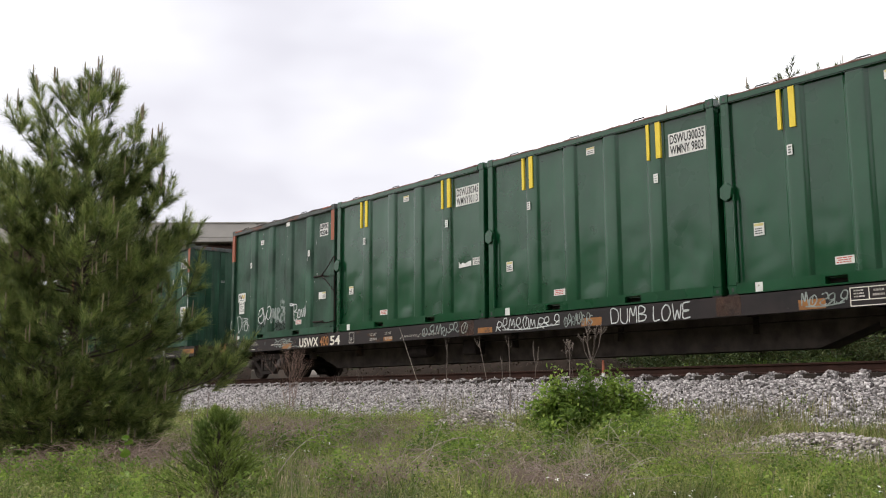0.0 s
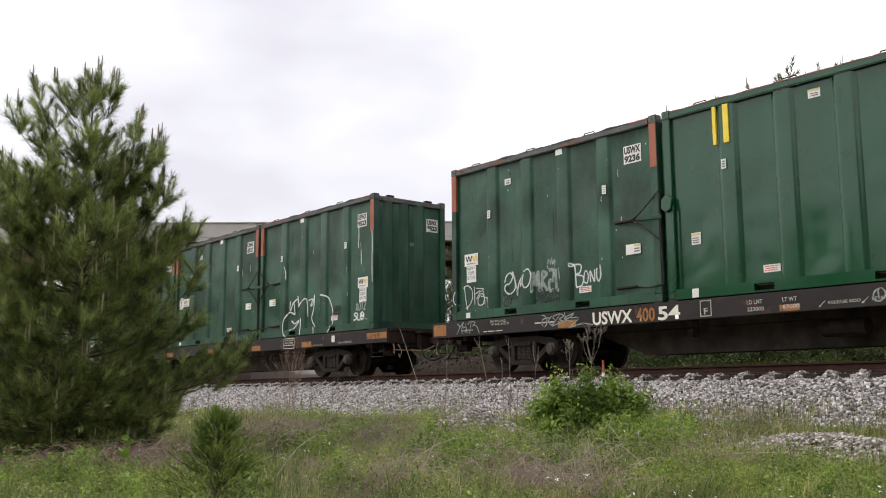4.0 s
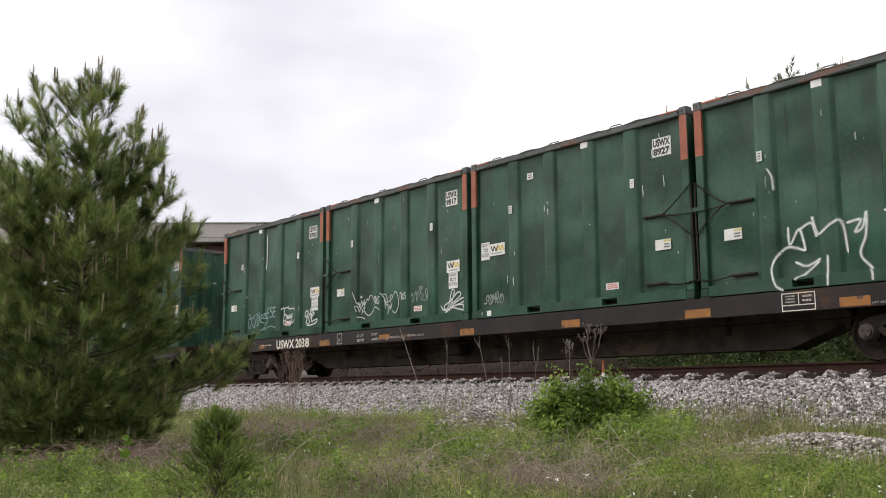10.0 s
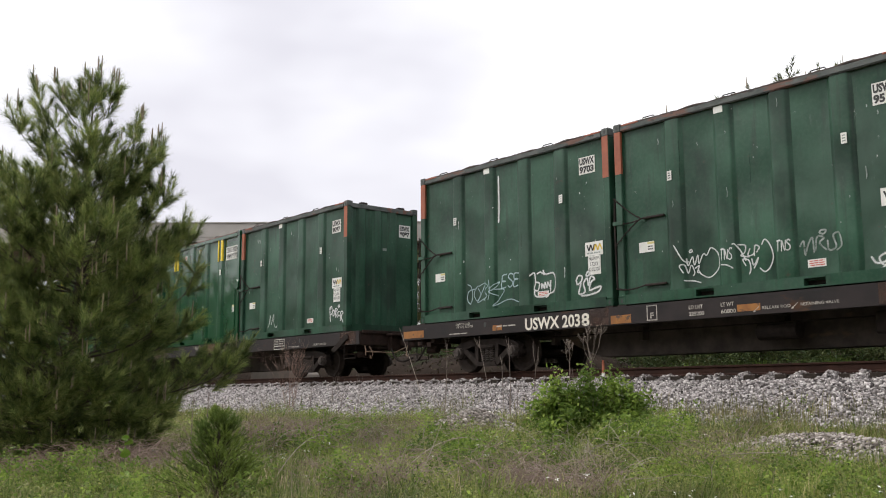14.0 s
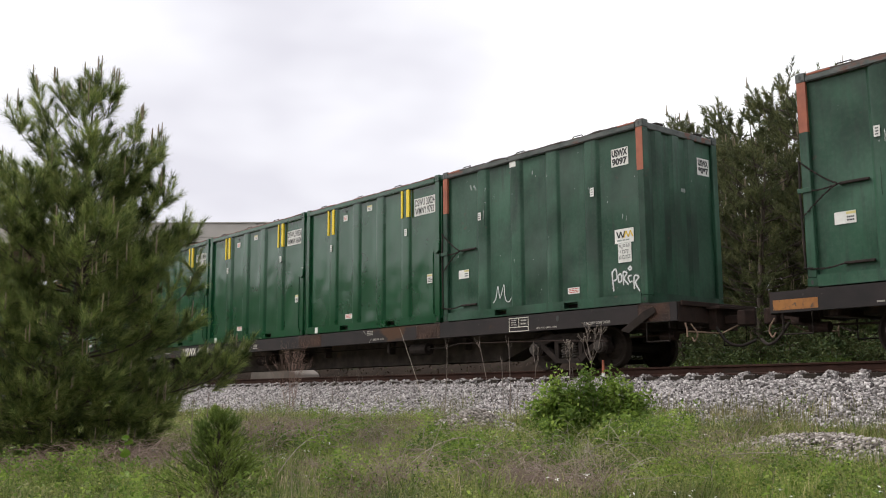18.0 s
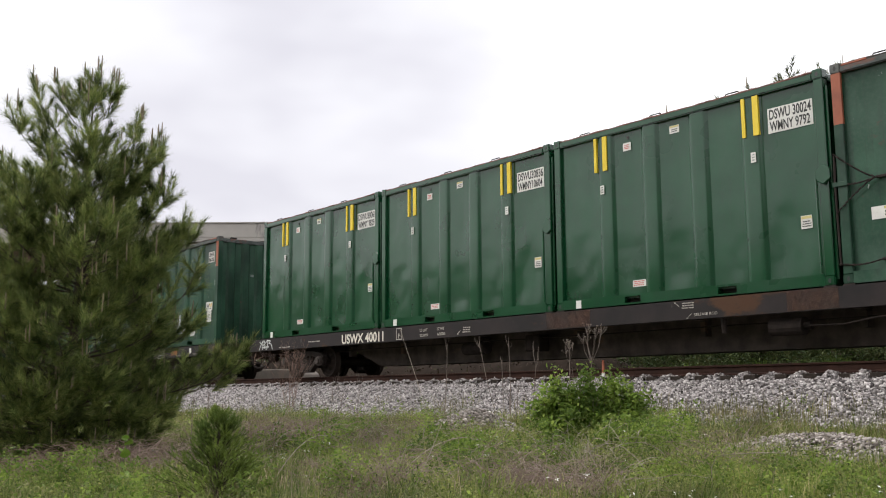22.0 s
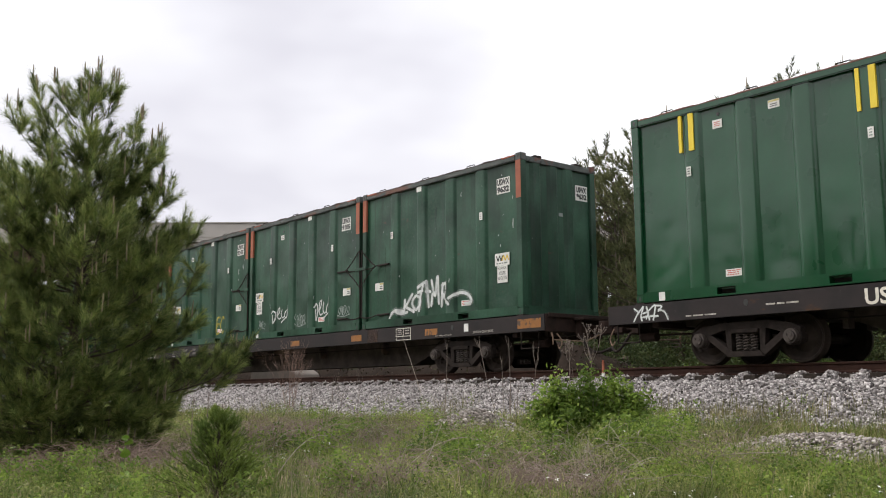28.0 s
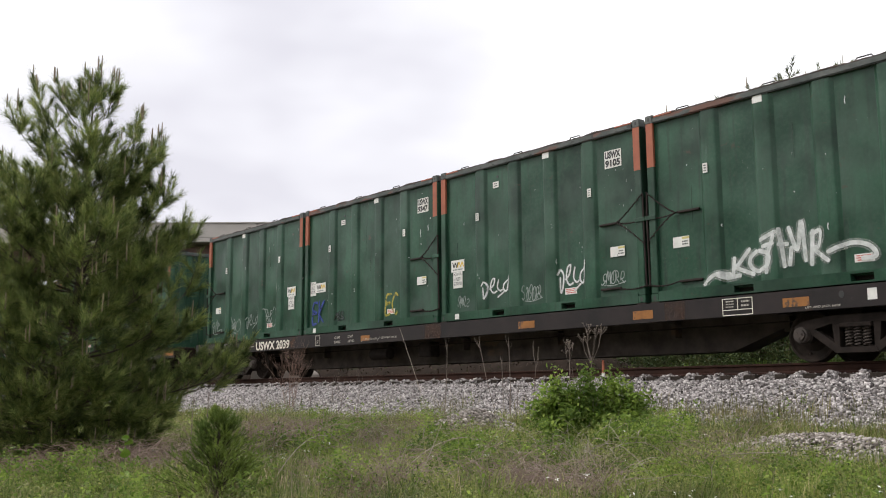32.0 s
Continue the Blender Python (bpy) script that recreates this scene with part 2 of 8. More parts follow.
STONE_BED = surface("ballast_bed", (0.11, 0.104, 0.1), (0.22, 0.208, 0.2), 0.9, 22.0, grain=1.0, grain_scale=30)
CONCRETE = surface("weathered_concrete", (0.40, 0.365, 0.335), (0.48, 0.445, 0.41), 0.85, 0.6, grain=0.2, grain_scale=8,
                   stains=[((0.26, 0.24, 0.22), 0.7, 0.62, (1, 1, 0.3))])
# darker copy of CONCRETE: the train's shade on the block is in the colour
SHADED_CONCRETE = surface("shaded_concrete", (0.17, 0.145, 0.125), (0.25, 0.215, 0.19), 0.9, 1.5, grain=0.3, grain_scale=10)
GIRDER = surface("rust_brown_girder", (0.07, 0.035, 0.025), (0.12, 0.06, 0.045), 0.7, 1.0)
BARK = surface("pine_bark", (0.045, 0.032, 0.025), (0.10, 0.075, 0.06), 0.9, 9.0, grain=1.0, grain_scale=30, stretch=(1, 1, 0.3))
# blotches at tuft size put dark gaps and lit tips into the colour
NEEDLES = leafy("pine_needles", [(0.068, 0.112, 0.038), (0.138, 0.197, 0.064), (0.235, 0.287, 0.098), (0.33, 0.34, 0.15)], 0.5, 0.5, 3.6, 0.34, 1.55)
FAR_NEEDLES = leafy("far_pine_needles", [(0.068, 0.082, 0.042), (0.122, 0.138, 0.066), (0.20, 0.204, 0.104)], 0.6, 0.45, 0.9, 0.6, 1.3)
CANDLE = surface("pale_pine_candle", (0.19, 0.145, 0.10), (0.29, 0.225, 0.15), 0.7, 20.0)
GRASS = leafy("spring_grass", [(0.092, 0.142, 0.034), (0.162, 0.22, 0.058), (0.248, 0.285, 0.095), (0.37, 0.335, 0.195)], 0.55, 0.45, 1.3, 0.55, 1.4)
OLIVE = leafy("olive_fine_grass", [(0.13, 0.135, 0.055), (0.19, 0.19, 0.08), (0.26, 0.245, 0.12), (0.34, 0.29, 0.2)], 0.6, 0.4)
STRAW = leafy("dry_straw", [(0.22, 0.165, 0.12), (0.35, 0.28, 0.215), (0.50, 0.425, 0.35)], 0.7, 0.35)
WEED = leafy("weed_leaves", [(0.10, 0.145, 0.036), (0.172, 0.228, 0.058), (0.255, 0.302, 0.092), (0.36, 0.36, 0.16)], 0.5, 0.45, 1.3, 0.45, 1.38)
BUSH_LEAF = leafy("bush_leaves", [(0.11, 0.185, 0.036), (0.19, 0.285, 0.058), (0.30, 0.385, 0.098)], 0.45, 0.56, 1.6, 0.56, 1.34)
SEEDLING = leafy("seedling_foliage", [(0.14, 0.205, 0.052), (0.225, 0.305, 0.078), (0.32, 0.39, 0.12)], 0.55, 0.4)
JUNIPER = leafy("undergrowth_leaves", [(0.03, 0.05, 0.018), (0.05, 0.075, 0.026), (0.08, 0.105, 0.036)], 0.6, 0.25)
# darker tones than GRASS: shade of the train and trees is coloured in
BANK_GRASS = leafy("bank_grass", [(0.045, 0.085, 0.018), (0.085, 0.145, 0.03), (0.14, 0.21, 0.045)], 0.6, 0.35)
PETAL = surface("white_petals", (0.7, 0.7, 0.66), (0.82, 0.82, 0.78), 0.6, 30.0)
CANE = surface("pale_dead_cane", (0.25, 0.21, 0.17), (0.40, 0.345, 0.285), 0.8, 14.0)
BRUSH = surface("reddish_brown_brush", (0.22, 0.15, 0.118), (0.38, 0.285, 0.235), 0.85, 14.0)
TWIG = surface("dead_stalk", (0.14, 0.11, 0.095), (0.25, 0.205, 0.175), 0.85, 20.0)
SHRUB_TWIG = surface("rust_brown_twigs", (0.20, 0.125, 0.098), (0.31, 0.21, 0.172), 0.85, 20.0)
PINK_TWIG = surface("reddish_dead_twigs", (0.21, 0.15, 0.125), (0.33, 0.25, 0.215), 0.85, 20.0)
# very dark brown tones for the bank beyond the track and its leaves
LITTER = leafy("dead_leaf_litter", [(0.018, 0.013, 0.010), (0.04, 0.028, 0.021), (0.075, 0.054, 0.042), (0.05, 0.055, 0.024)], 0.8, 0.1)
EARTH = surface("very_dark_brown_earth", (0.022, 0.016, 0.0125), (0.042, 0.031, 0.025), 0.95, 1.6, grain=1.0, grain_scale=9, spec=0.05,
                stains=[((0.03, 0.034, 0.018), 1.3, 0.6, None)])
SOIL = surface("grassy_soil", (0.11, 0.12, 0.05), (0.21, 0.18, 0.115), 0.95, 0.9, grain=1.0, grain_scale=9,
               stains=[((0.24, 0.19, 0.13), 1.6, 0.55, None)])


GEAR_RUST = surface("oily_rust_brown_steel", (0.020, 0.0125, 0.0105), (0.042, 0.026, 0.0215), 0.8, 5.0, grain=0.3, spec=0.15)


# ---------------------------------------------------------------- mesh helpers
def box(bm, x0, x1, y0, y1, z0, z1):
    v = [bm.verts.new(p) for p in ((x0, y0, z0), (x1, y0, z0), (x1, y1, z0), (x0, y1, z0),
                                   (x0, y0, z1), (x1, y0, z1), (x1, y1, z1), (x0, y1, z1))]
    for f in ((3, 2, 1, 0), (4, 5, 6, 7), (0, 1, 5, 4), (1, 2, 6, 5), (2, 3, 7, 6), (3, 0, 4, 7)):
        bm.faces.new([v[i] for i in f])


def bevelled(bm, width, segments=1):
    bmesh.ops.bevel(bm, geom=bm.edges[:], offset=width, segments=segments, affect="EDGES", clamp_overlap=True)


def prism(bm, outline, axis, a, b):
    """Extrudes a 2D outline along an axis from a to b."""
    def at(p, t):
        return {"x": (t, p[0], p[1]), "y": (p[0], t, p[1]), "z": (p[0], p[1], t)}[axis]
    lo = [bm.verts.new(at(p, a)) for p in outline]
    hi = [bm.verts.new(at(p, b)) for p in outline]
    n = len(outline)
    bm.faces.new(lo[::-1])
    bm.faces.new(hi)
    for i in range(n):
        bm.faces.new((lo[i], lo[(i + 1) % n], hi[(i + 1) % n], hi[i]))
    bmesh.ops.recalc_face_normals(bm, faces=bm.faces[:])


def tube(bm, points, radii, sides=6):
    """A tube along points with a radius for each."""
    rings = []
    pts = [Vector(p) for p in points]
    for i, p in enumerate(pts):
        d = (pts[min(i + 1, len(pts) - 1)] - pts[max(i - 1, 0)]).normalized()
        u = d.cross(Vector((0.3, 0.2, 1)) if abs(d.z) < 0.9 else Vector((1, 0.1, 0))).normalized()
        w = d.cross(u)
        r = radii[i] if isinstance(radii, (list, tuple)) else radii
        rings.append([bm.verts.new(p + r * (u * math.cos(a) + w * math.sin(a)))
                      for a in [2 * math.pi * k / sides for k in range(sides)]])
    for a, b in zip(rings, rings[1:]):
        for k in range(sides):
            bm.faces.new((a[k], a[(k + 1) % sides], b[(k + 1) % sides], b[k]))
    bm.faces.new(rings[0][::-1])
    bm.faces.new(rings[-1])


def disc(bm, centre, axis, radius, depth, sides=24):
    """A short cylinder along y (or x, z) from centre, of that depth."""
    a = {"x": Vector((1, 0, 0)), "y": Vector((0, 1, 0)), "z": Vector((0, 0, 1))}[axis]
    c = Vector(centre)
    tube(bm, [c, c + a * depth], radius, sides)


def mesh_of(name, bm, material, smooth=False):
    me = bpy.data.meshes.new(name)
    bm.normal_update()
    bm.to_mesh(me)
    bm.free()
    me.materials.append(material)
    if smooth:
        me.shade_smooth()
    return me


def part(name, bm, material, parent, label="", smooth=False):
    ob = new(name, mesh_of(name, bm, material, smooth) if isinstance(bm, bmesh.types.BMesh) else bm)
    ob.parent = parent
    if label:
        ob["label"] = label
    return ob


def quick_mesh(name, verts, faces, material, smooth=False):
    """A mesh from numpy arrays: vertices n x 3, faces m x 3 or m x 4."""
    verts, faces = np.asarray(verts, np.float32), np.asarray(faces, np.int32)
    k = faces.shape[1]
    me = bpy.data.meshes.new(name)
    me.vertices.add(len(verts))
    me.vertices.foreach_set("co", verts.ravel())
    me.loops.add(faces.size)
    me.loops.foreach_set("vertex_index", faces.ravel())
    me.polygons.add(len(faces))
    me.polygons.foreach_set("loop_start", np.arange(len(faces), dtype=np.int32) * k)
    me.polygons.foreach_set("loop_total", np.full(len(faces), k, np.int32))
    if smooth:
        me.polygons.foreach_set("use_smooth", np.ones(len(faces), bool))
    me.update(calc_edges=True)
    me.materials.append(material)
    return me


def thing(name, label, category, group="", m=None, kind=""):
    ob = new(name)
    ob.empty_display_size = 0.2
    if m is not None:
        ob.matrix_basis = m
    return tagged(ob, label, category, group, kind)


def lettering(text, height, width=None, material=None, align="LEFT", bold=0.0):
    """Flat lettering in the x-z plane that reads from -y: capitals of that height, squeezed to that width."""
    cu = bpy.data.curves.new("lettering", "FONT")
    cu.body, cu.align_x, cu.size, cu.offset = text, align, 1.0, bold
    cu.space_line = 0.9
    cu.resolution_u = 3
    tmp = bpy.data.objects.new("lettering", cu)
    me = bpy.data.meshes.new_from_object(tmp)
    bpy.data.objects.remove(tmp)
    co = np.empty(len(me.vertices) * 3, np.float32)
    me.vertices.foreach_get("co", co)
    co = co.reshape(-1, 3)
    lo, hi = co.min(0), co.max(0)
    sx = height / 0.72 if width is None else width / max(1e-6, hi[0] - lo[0])
    lines = text.count("\n") + 1
    sz = height / (hi[1] - lo[1]) if lines > 1 else height / max(0.68, hi[1] - lo[1])
    out = np.zeros_like(co)
    out[:, 0], out[:, 2] = (co[:, 0] - lo[0]) * sx, (co[:, 1] - lo[1]) * sz
    me.vertices.foreach_set("co", out.ravel())
    me.update()
    me.materials.clear()
    me.materials.append(material)
    return me


# ---------------------------------------------------------------- ground
def verge(y):
    """Height of the natural ground across the track, before bumps."""
    return float(np.interp(y, [-60, 0, 2.5, 4.4, 8, 10, 12.4, 13.0, 18.4, 19.4, 22, 26, 40, 90, 400],
                           [-1.9, -1.75, -1.55, -1.41, -1.21, -1.06, -1.02, -1.0, -0.85, -0.55, -0.05, 0.1, 0.3, 0.5, 0.8]))


def ground_z(x, y):
    bump_z = 0.10 * noise.noise((x * 0.45, y * 0.6, 2.0)) + 0.05 * noise.noise((x * 1.4, y * 1.6, 7.0))
    soft = min(1.0, max(0.0, abs(y - 15.7) - 3.1))
    return verge(y) + bump_z * soft


def build_ground():
    xs = np.concatenate([np.linspace(-900, -60, 12), np.linspace(-58, 16, 150), np.linspace(20, 900, 12)])
    ys = np.concatenate([np.linspace(-900, -12, 10), np.linspace(-10, 26, 90), np.linspace(28, 60, 14), np.linspace(80, 1200, 10)])
    verts = [(x, y, ground_z(x, y)) for y in ys for x in xs]
    n = len(xs)
    faces = [(j * n + i, j * n + i + 1, (j + 1) * n + i + 1, (j + 1) * n + i) for j in range(len(ys) - 1) for i in range(n - 1)]
    ob = new("ground", quick_mesh("ground", verts, faces, SOIL, True))
    tagged(ob, "grassy soil sheet with straw and bare patches", "ground", kind="structure")


build_ground()

TRACK_Y = 15.67
GAUGE = 0.755


def ballast_z(y):
    """Surface of the ballast bank across the track."""
    a = abs(y - TRACK_Y)
    return float(np.interp(a, [0, 1.08, 1.22, 1.75, 3.5, 4.3], [-0.205, -0.215, -0.29, -0.31, -0.88, -1.12]))


def build_ballast():
    ys = np.linspace(-4.3, 4.3, 31)
    xs = np.linspace(-130, 40, 120)
    verts = [(x, TRACK_Y + y, ballast_z(TRACK_Y + y) - 0.03 + 0.03 * noise.noise((x * 0.8, y * 1.5, 0))) for y in ys for x in xs]
    n = len(xs)
    faces = [(j * n + i, j * n + i + 1, (j + 1) * n + i + 1, (j + 1) * n + i) for j in range(len(ys) - 1) for i in range(n - 1)]
    ob = new("ballast_bed", quick_mesh("ballast_bed", verts, faces, STONE_BED, True))
    tagged(ob, "grey bank of crushed stone under the track", "ballast", kind="structure")


build_ballast()

ROCK_V = np.array([(1, 0.2, 0.1), (-1, 0.1, -0.2), (0.2, 1, 0.2), (-0.1, -1, 0.1), (0.3, 0.1, 1), (-0.2, 0.2, -1)], np.float32)
ROCK_F = np.array([(0, 2, 4), (2, 1, 4), (1, 3, 4), (3, 0, 4), (2, 0, 5), (1, 2, 5), (3, 1, 5), (0, 3, 5)], np.int32)


def rotations(rng, n):
    q = rng.normal(size=(n, 4))
    q /= np.linalg.norm(q, axis=1, keepdims=True)
    w, x, y, z = q.T
    return np.stack([np.stack([1 - 2 * (y * y + z * z), 2 * (x * y - z * w), 2 * (x * z + y * w)], 1),
                     np.stack([2 * (x * y + z * w), 1 - 2 * (x * x + z * z), 2 * (y * z - x * w)], 1),
                     np.stack([2 * (x * z - y * w), 2 * (y * z + x * w), 1 - 2 * (x * x + y * y)], 1)], 1)


def stones(name, places, sizes, rng, label, material=STONE, squat=0.85):
    n = len(places)
    jig = ROCK_V[None] * (1.25 + 0.7 * (rng.random((n, 6, 3)) - 0.5))
    jig = jig * (sizes[:, None, None] * rng.uniform(0.3, 1.55, (n, 1, 3)))
    v = np.einsum("nij,nkj->nki", rotations(rng, n), jig) * np.array([1.0, 1.0, squat]) + places[:, None, :]
    f = ROCK_F[None] + (np.arange(n) * 6)[:, None, None]
    ob = new(name, quick_mesh(name, v.reshape(-1, 3), f.reshape(-1, 3), material))
    return tagged(ob, label, "gravel", kind="stuff")


def build_stones():
    rng = np.random.default_rng(3)
    near, far = 116000, 18000
    x = np.concatenate([rng.uniform(-30, 1, near), -30 - 70 * rng.random(far) ** 1.4])
    y = np.concatenate([rng.uniform(-4.15, -0.9, near), rng.uniform(-4.15, -0.9, far)])
    z = np.array([ballast_z(TRACK_Y + b) for b in y])
    z = z + 0.12 * np.clip(np.cos(2 * np.pi * (x - 3 - 0.265) / 0.53), 0, 1) * np.clip(1 - np.abs(y + 1.22) / 0.34, 0, 1)   # heaped between the tie ends
    z = z + np.where(rng.random(len(x)) < 0.1, rng.uniform(-0.01, 0.02, len(x)), rng.uniform(-0.03, 0.006, len(x)))
    stones("ballast_stones", np.stack([x, TRACK_Y + y, z], 1), rng.uniform(0.01, 0.029, len(x)) * np.where(x < -30, 1.5, 1.0), rng, "pale grey crushed granite stones")
    m = 9000
    x, y = rng.uniform(-60, 4, m), rng.uniform(-0.9, 3.4, m)
    z = np.array([ballast_z(TRACK_Y + b) for b in y]) + rng.uniform(-0.03, 0.01, m)
    stones("ballast_stones", np.stack([x, TRACK_Y + y, z], 1), rng.uniform(0.016, 0.035, m), rng, "grey crushed granite stones between the rails")


build_stones()


def build_track():
    track = thing("railway_track", "single railway track with rusty rails on dark wooden ties", "railway", kind="structure")
    half = [(-0.07, -0.17), (0.07, -0.17), (0.07, -0.158), (0.012, -0.135), (0.012, -0.045), (0.036, -0.032), (0.036, -0.004), (0.03, 0.0),
            (-0.03, 0.0), (-0.036, -0.004), (-0.036, -0.032), (-0.012, -0.045), (-0.012, -0.135), (-0.07, -0.158)]
    for side in (-1, 1):
        bm = bmesh.new()
        prism(bm, [(TRACK_Y + side * GAUGE + a, b) for a, b in half], "x", -150, 60)
        part("rail", bm, RAIL_RUST, track, "rust-brown steel rail")
        bm = bmesh.new()
        box(bm, -150, 60, TRACK_Y + side * GAUGE - 0.026, TRACK_Y + side * GAUGE + 0.026, 0.0005, 0.002)
        part("rail_head", bm, RAIL_TOP, track, "worn steel running surface")
    bm = bmesh.new()
    box(bm, -0.115, 0.115, -1.3, 1.3, -0.16, 0)
    bevelled(bm, 0.012)
    me = mesh_of("railway_tie", bm, TIE_WOOD)
    bm = bmesh.new()
    box(bm, -0.1, 0.1, -0.17, 0.17, 0, 0.014)
    plate = mesh_of("tie_plate", bm, RAIL_RUST)
    rng = random.Random(5)
    for i in range(165):
        ob = part("railway_tie", me, None, track)
        x = 3 - 0.53 * i + rng.uniform(-0.03, 0.03)
        ob.matrix_basis = pose(x, TRACK_Y + rng.uniform(-0.05, 0.05), -0.185 + rng.uniform(-0.008, 0.004), 0, 0, rng.uniform(-1.2, 1.2))
        if i < 70:
            pl = part("tie_plate", plate, None, track)
            pl.matrix_basis = pose(x, TRACK_Y - GAUGE, -0.184)


build_track()


# ---------------------------------------------------------------- the train's run
TRAVEL = [0.0, 11.118, 21.893, 32.557, 42.885, 52.891, 62.702, 72.304, 81.798]  # metres gone, every four seconds


def travel(t):
    """Metres that the train has gone after t seconds: a smooth curve through TRAVEL."""
    i = min(7, int(t // 4))
    u = (t - 4 * i) / 4
    k = TRAVEL
    def slope(j):
        return (k[1] - k[0] if j == 0 else k[8] - k[7] if j == 8 else (k[j + 1] - k[j - 1]) / 2)
    a, b, ma, mb = k[i], k[i + 1], slope(i), slope(i + 1)
    return (2 * u**3 - 3 * u**2 + 1) * a + (u**3 - 2 * u**2 + u) * ma + (-2 * u**3 + 3 * u**2) * b + (u**3 - u**2) * mb


PITCH = 6.202            # from one container to the next on a car
FRONT = {"a": -3.541, "b": -31.371, "c": -59.268, "d": -87.018, "e": -114.8}  # front of each car's load at the start
DECK = 1.2               # top of the deck, on which the containers stand
MOVERS = []              # (thing, x at the start, y, z)
WHEELSETS = []           # (wheelset, pose on its bogie)

# ---------------------------------------------------------------- containers
RIBS = (-1.65, -0.55, 0.55, 1.65)
L2, W2, HT = 3.03, 1.22, 3.55
DEEP = 0.075             # the panels lie this far behind the ribs


def side_y(x, z):
    """How far out the near side's surface lies at x, z."""
    if z < 0.2 or abs(x) > L2 - 0.15:
        return -W2
    near = min(abs(x - r) for r in RIBS)
    return -W2 + float(np.interp(near, [0.125, 0.16, 0.178, 0.215], [0.017, 0.034, DEEP - 0.026, DEEP]))


def dented_panel(s, depth, paint, seed):
    """One long side sheet: every bay between two ribs is beaten in by the load, each its own way."""
    xs, zs = np.linspace(-L2 + 0.1, L2 - 0.1, 96), np.linspace(0.12, HT - 0.08, 44)
    verts = []
    for z in zs:
        for x in xs:
            rib = min(abs(x - r) for r in (*RIBS, -L2 + 0.1, L2 - 0.1))
            pillow = min(1.0, max(0.0, rib - 0.12) / 0.3) * min(1.0, (z - 0.12) / 0.35, (HT - 0.08 - z) / 0.3)
            d = 0.5 + 0.55 * noise.noise((x * 0.95, z * 0.7, seed)) + 0.4 * noise.noise((x * 1.9, z * 1.7, seed + 5)) + 0.12 * noise.noise((x * 4.5, z * 4.0, seed + 9))
            verts.append((x, s * (W2 - DEEP - depth * max(0.0, d) * pillow), z))
    n = len(xs)
    faces = [(j * n + i, j * n + i + 1, (j + 1) * n + i + 1, (j + 1) * n + i) for j in range(len(zs) - 1) for i in range(n - 1)]
    if s > 0:
        faces = [q[::-1] for q in faces]
    return quick_mesh("side_panel", verts, faces, paint, True)


def rib_mesh(s, paint):
    """A pressed rib with rounded shoulders."""
    half = [(-0.215, DEEP + 0.002), (-0.195, DEEP - 0.008), (-0.178, DEEP - 0.024), (-0.16, 0.036), (-0.145, 0.026), (-0.125, 0.021), (-0.07, 0.019)]
    outline = half + [(0.0, 0.0185)] + [(-a, b) for a, b in half[::-1]]
    zs = (0.185, 0.2, 1.2, 2.2, HT - 0.13)
    verts = [(a, s * (W2 - b), z) for z in zs for a, b in outline]
    n = len(outline)
    faces = [(j * n + i, j * n + i + 1, (j + 1) * n + i + 1, (j + 1) * n + i) for j in range(len(zs) - 1) for i in range(n - 1)]
    if s > 0:
        faces = [q[::-1] for q in faces]
    return quick_mesh("side_rib", verts, faces, paint, True)


def hem_mesh(s, seed, material):
    """The bunched edge of the roof cover, uneven along its length."""
    xs = np.linspace(-L2 + 0.03, L2 - 0.03, 90)
    verts = []
    for x in xs:
        r = 0.026 + 0.012 * noise.noise((x * 3.0, seed, 0)) + 0.008 * noise.noise((x * 9.0, seed, 4))
        y, z = W2 - 0.05 + 0.02 * noise.noise((x * 2.0, seed, 8)), HT + 0.004 + 0.012 * noise.noise((x * 1.3, seed, 2))
        verts += [(x, s * (y + 1.7 * r * math.cos(a)), z + r * math.sin(a)) for a in [k * math.pi / 3 for k in range(6)]]
    faces = [(j * 6 + k, j * 6 + (k + 1) % 6, (j + 1) * 6 + (k + 1) % 6, (j + 1) * 6 + k) for j in range(len(xs) - 1) for k in range(6)]
    return quick_mesh("tarpaulin_hem", verts, faces, material, True)


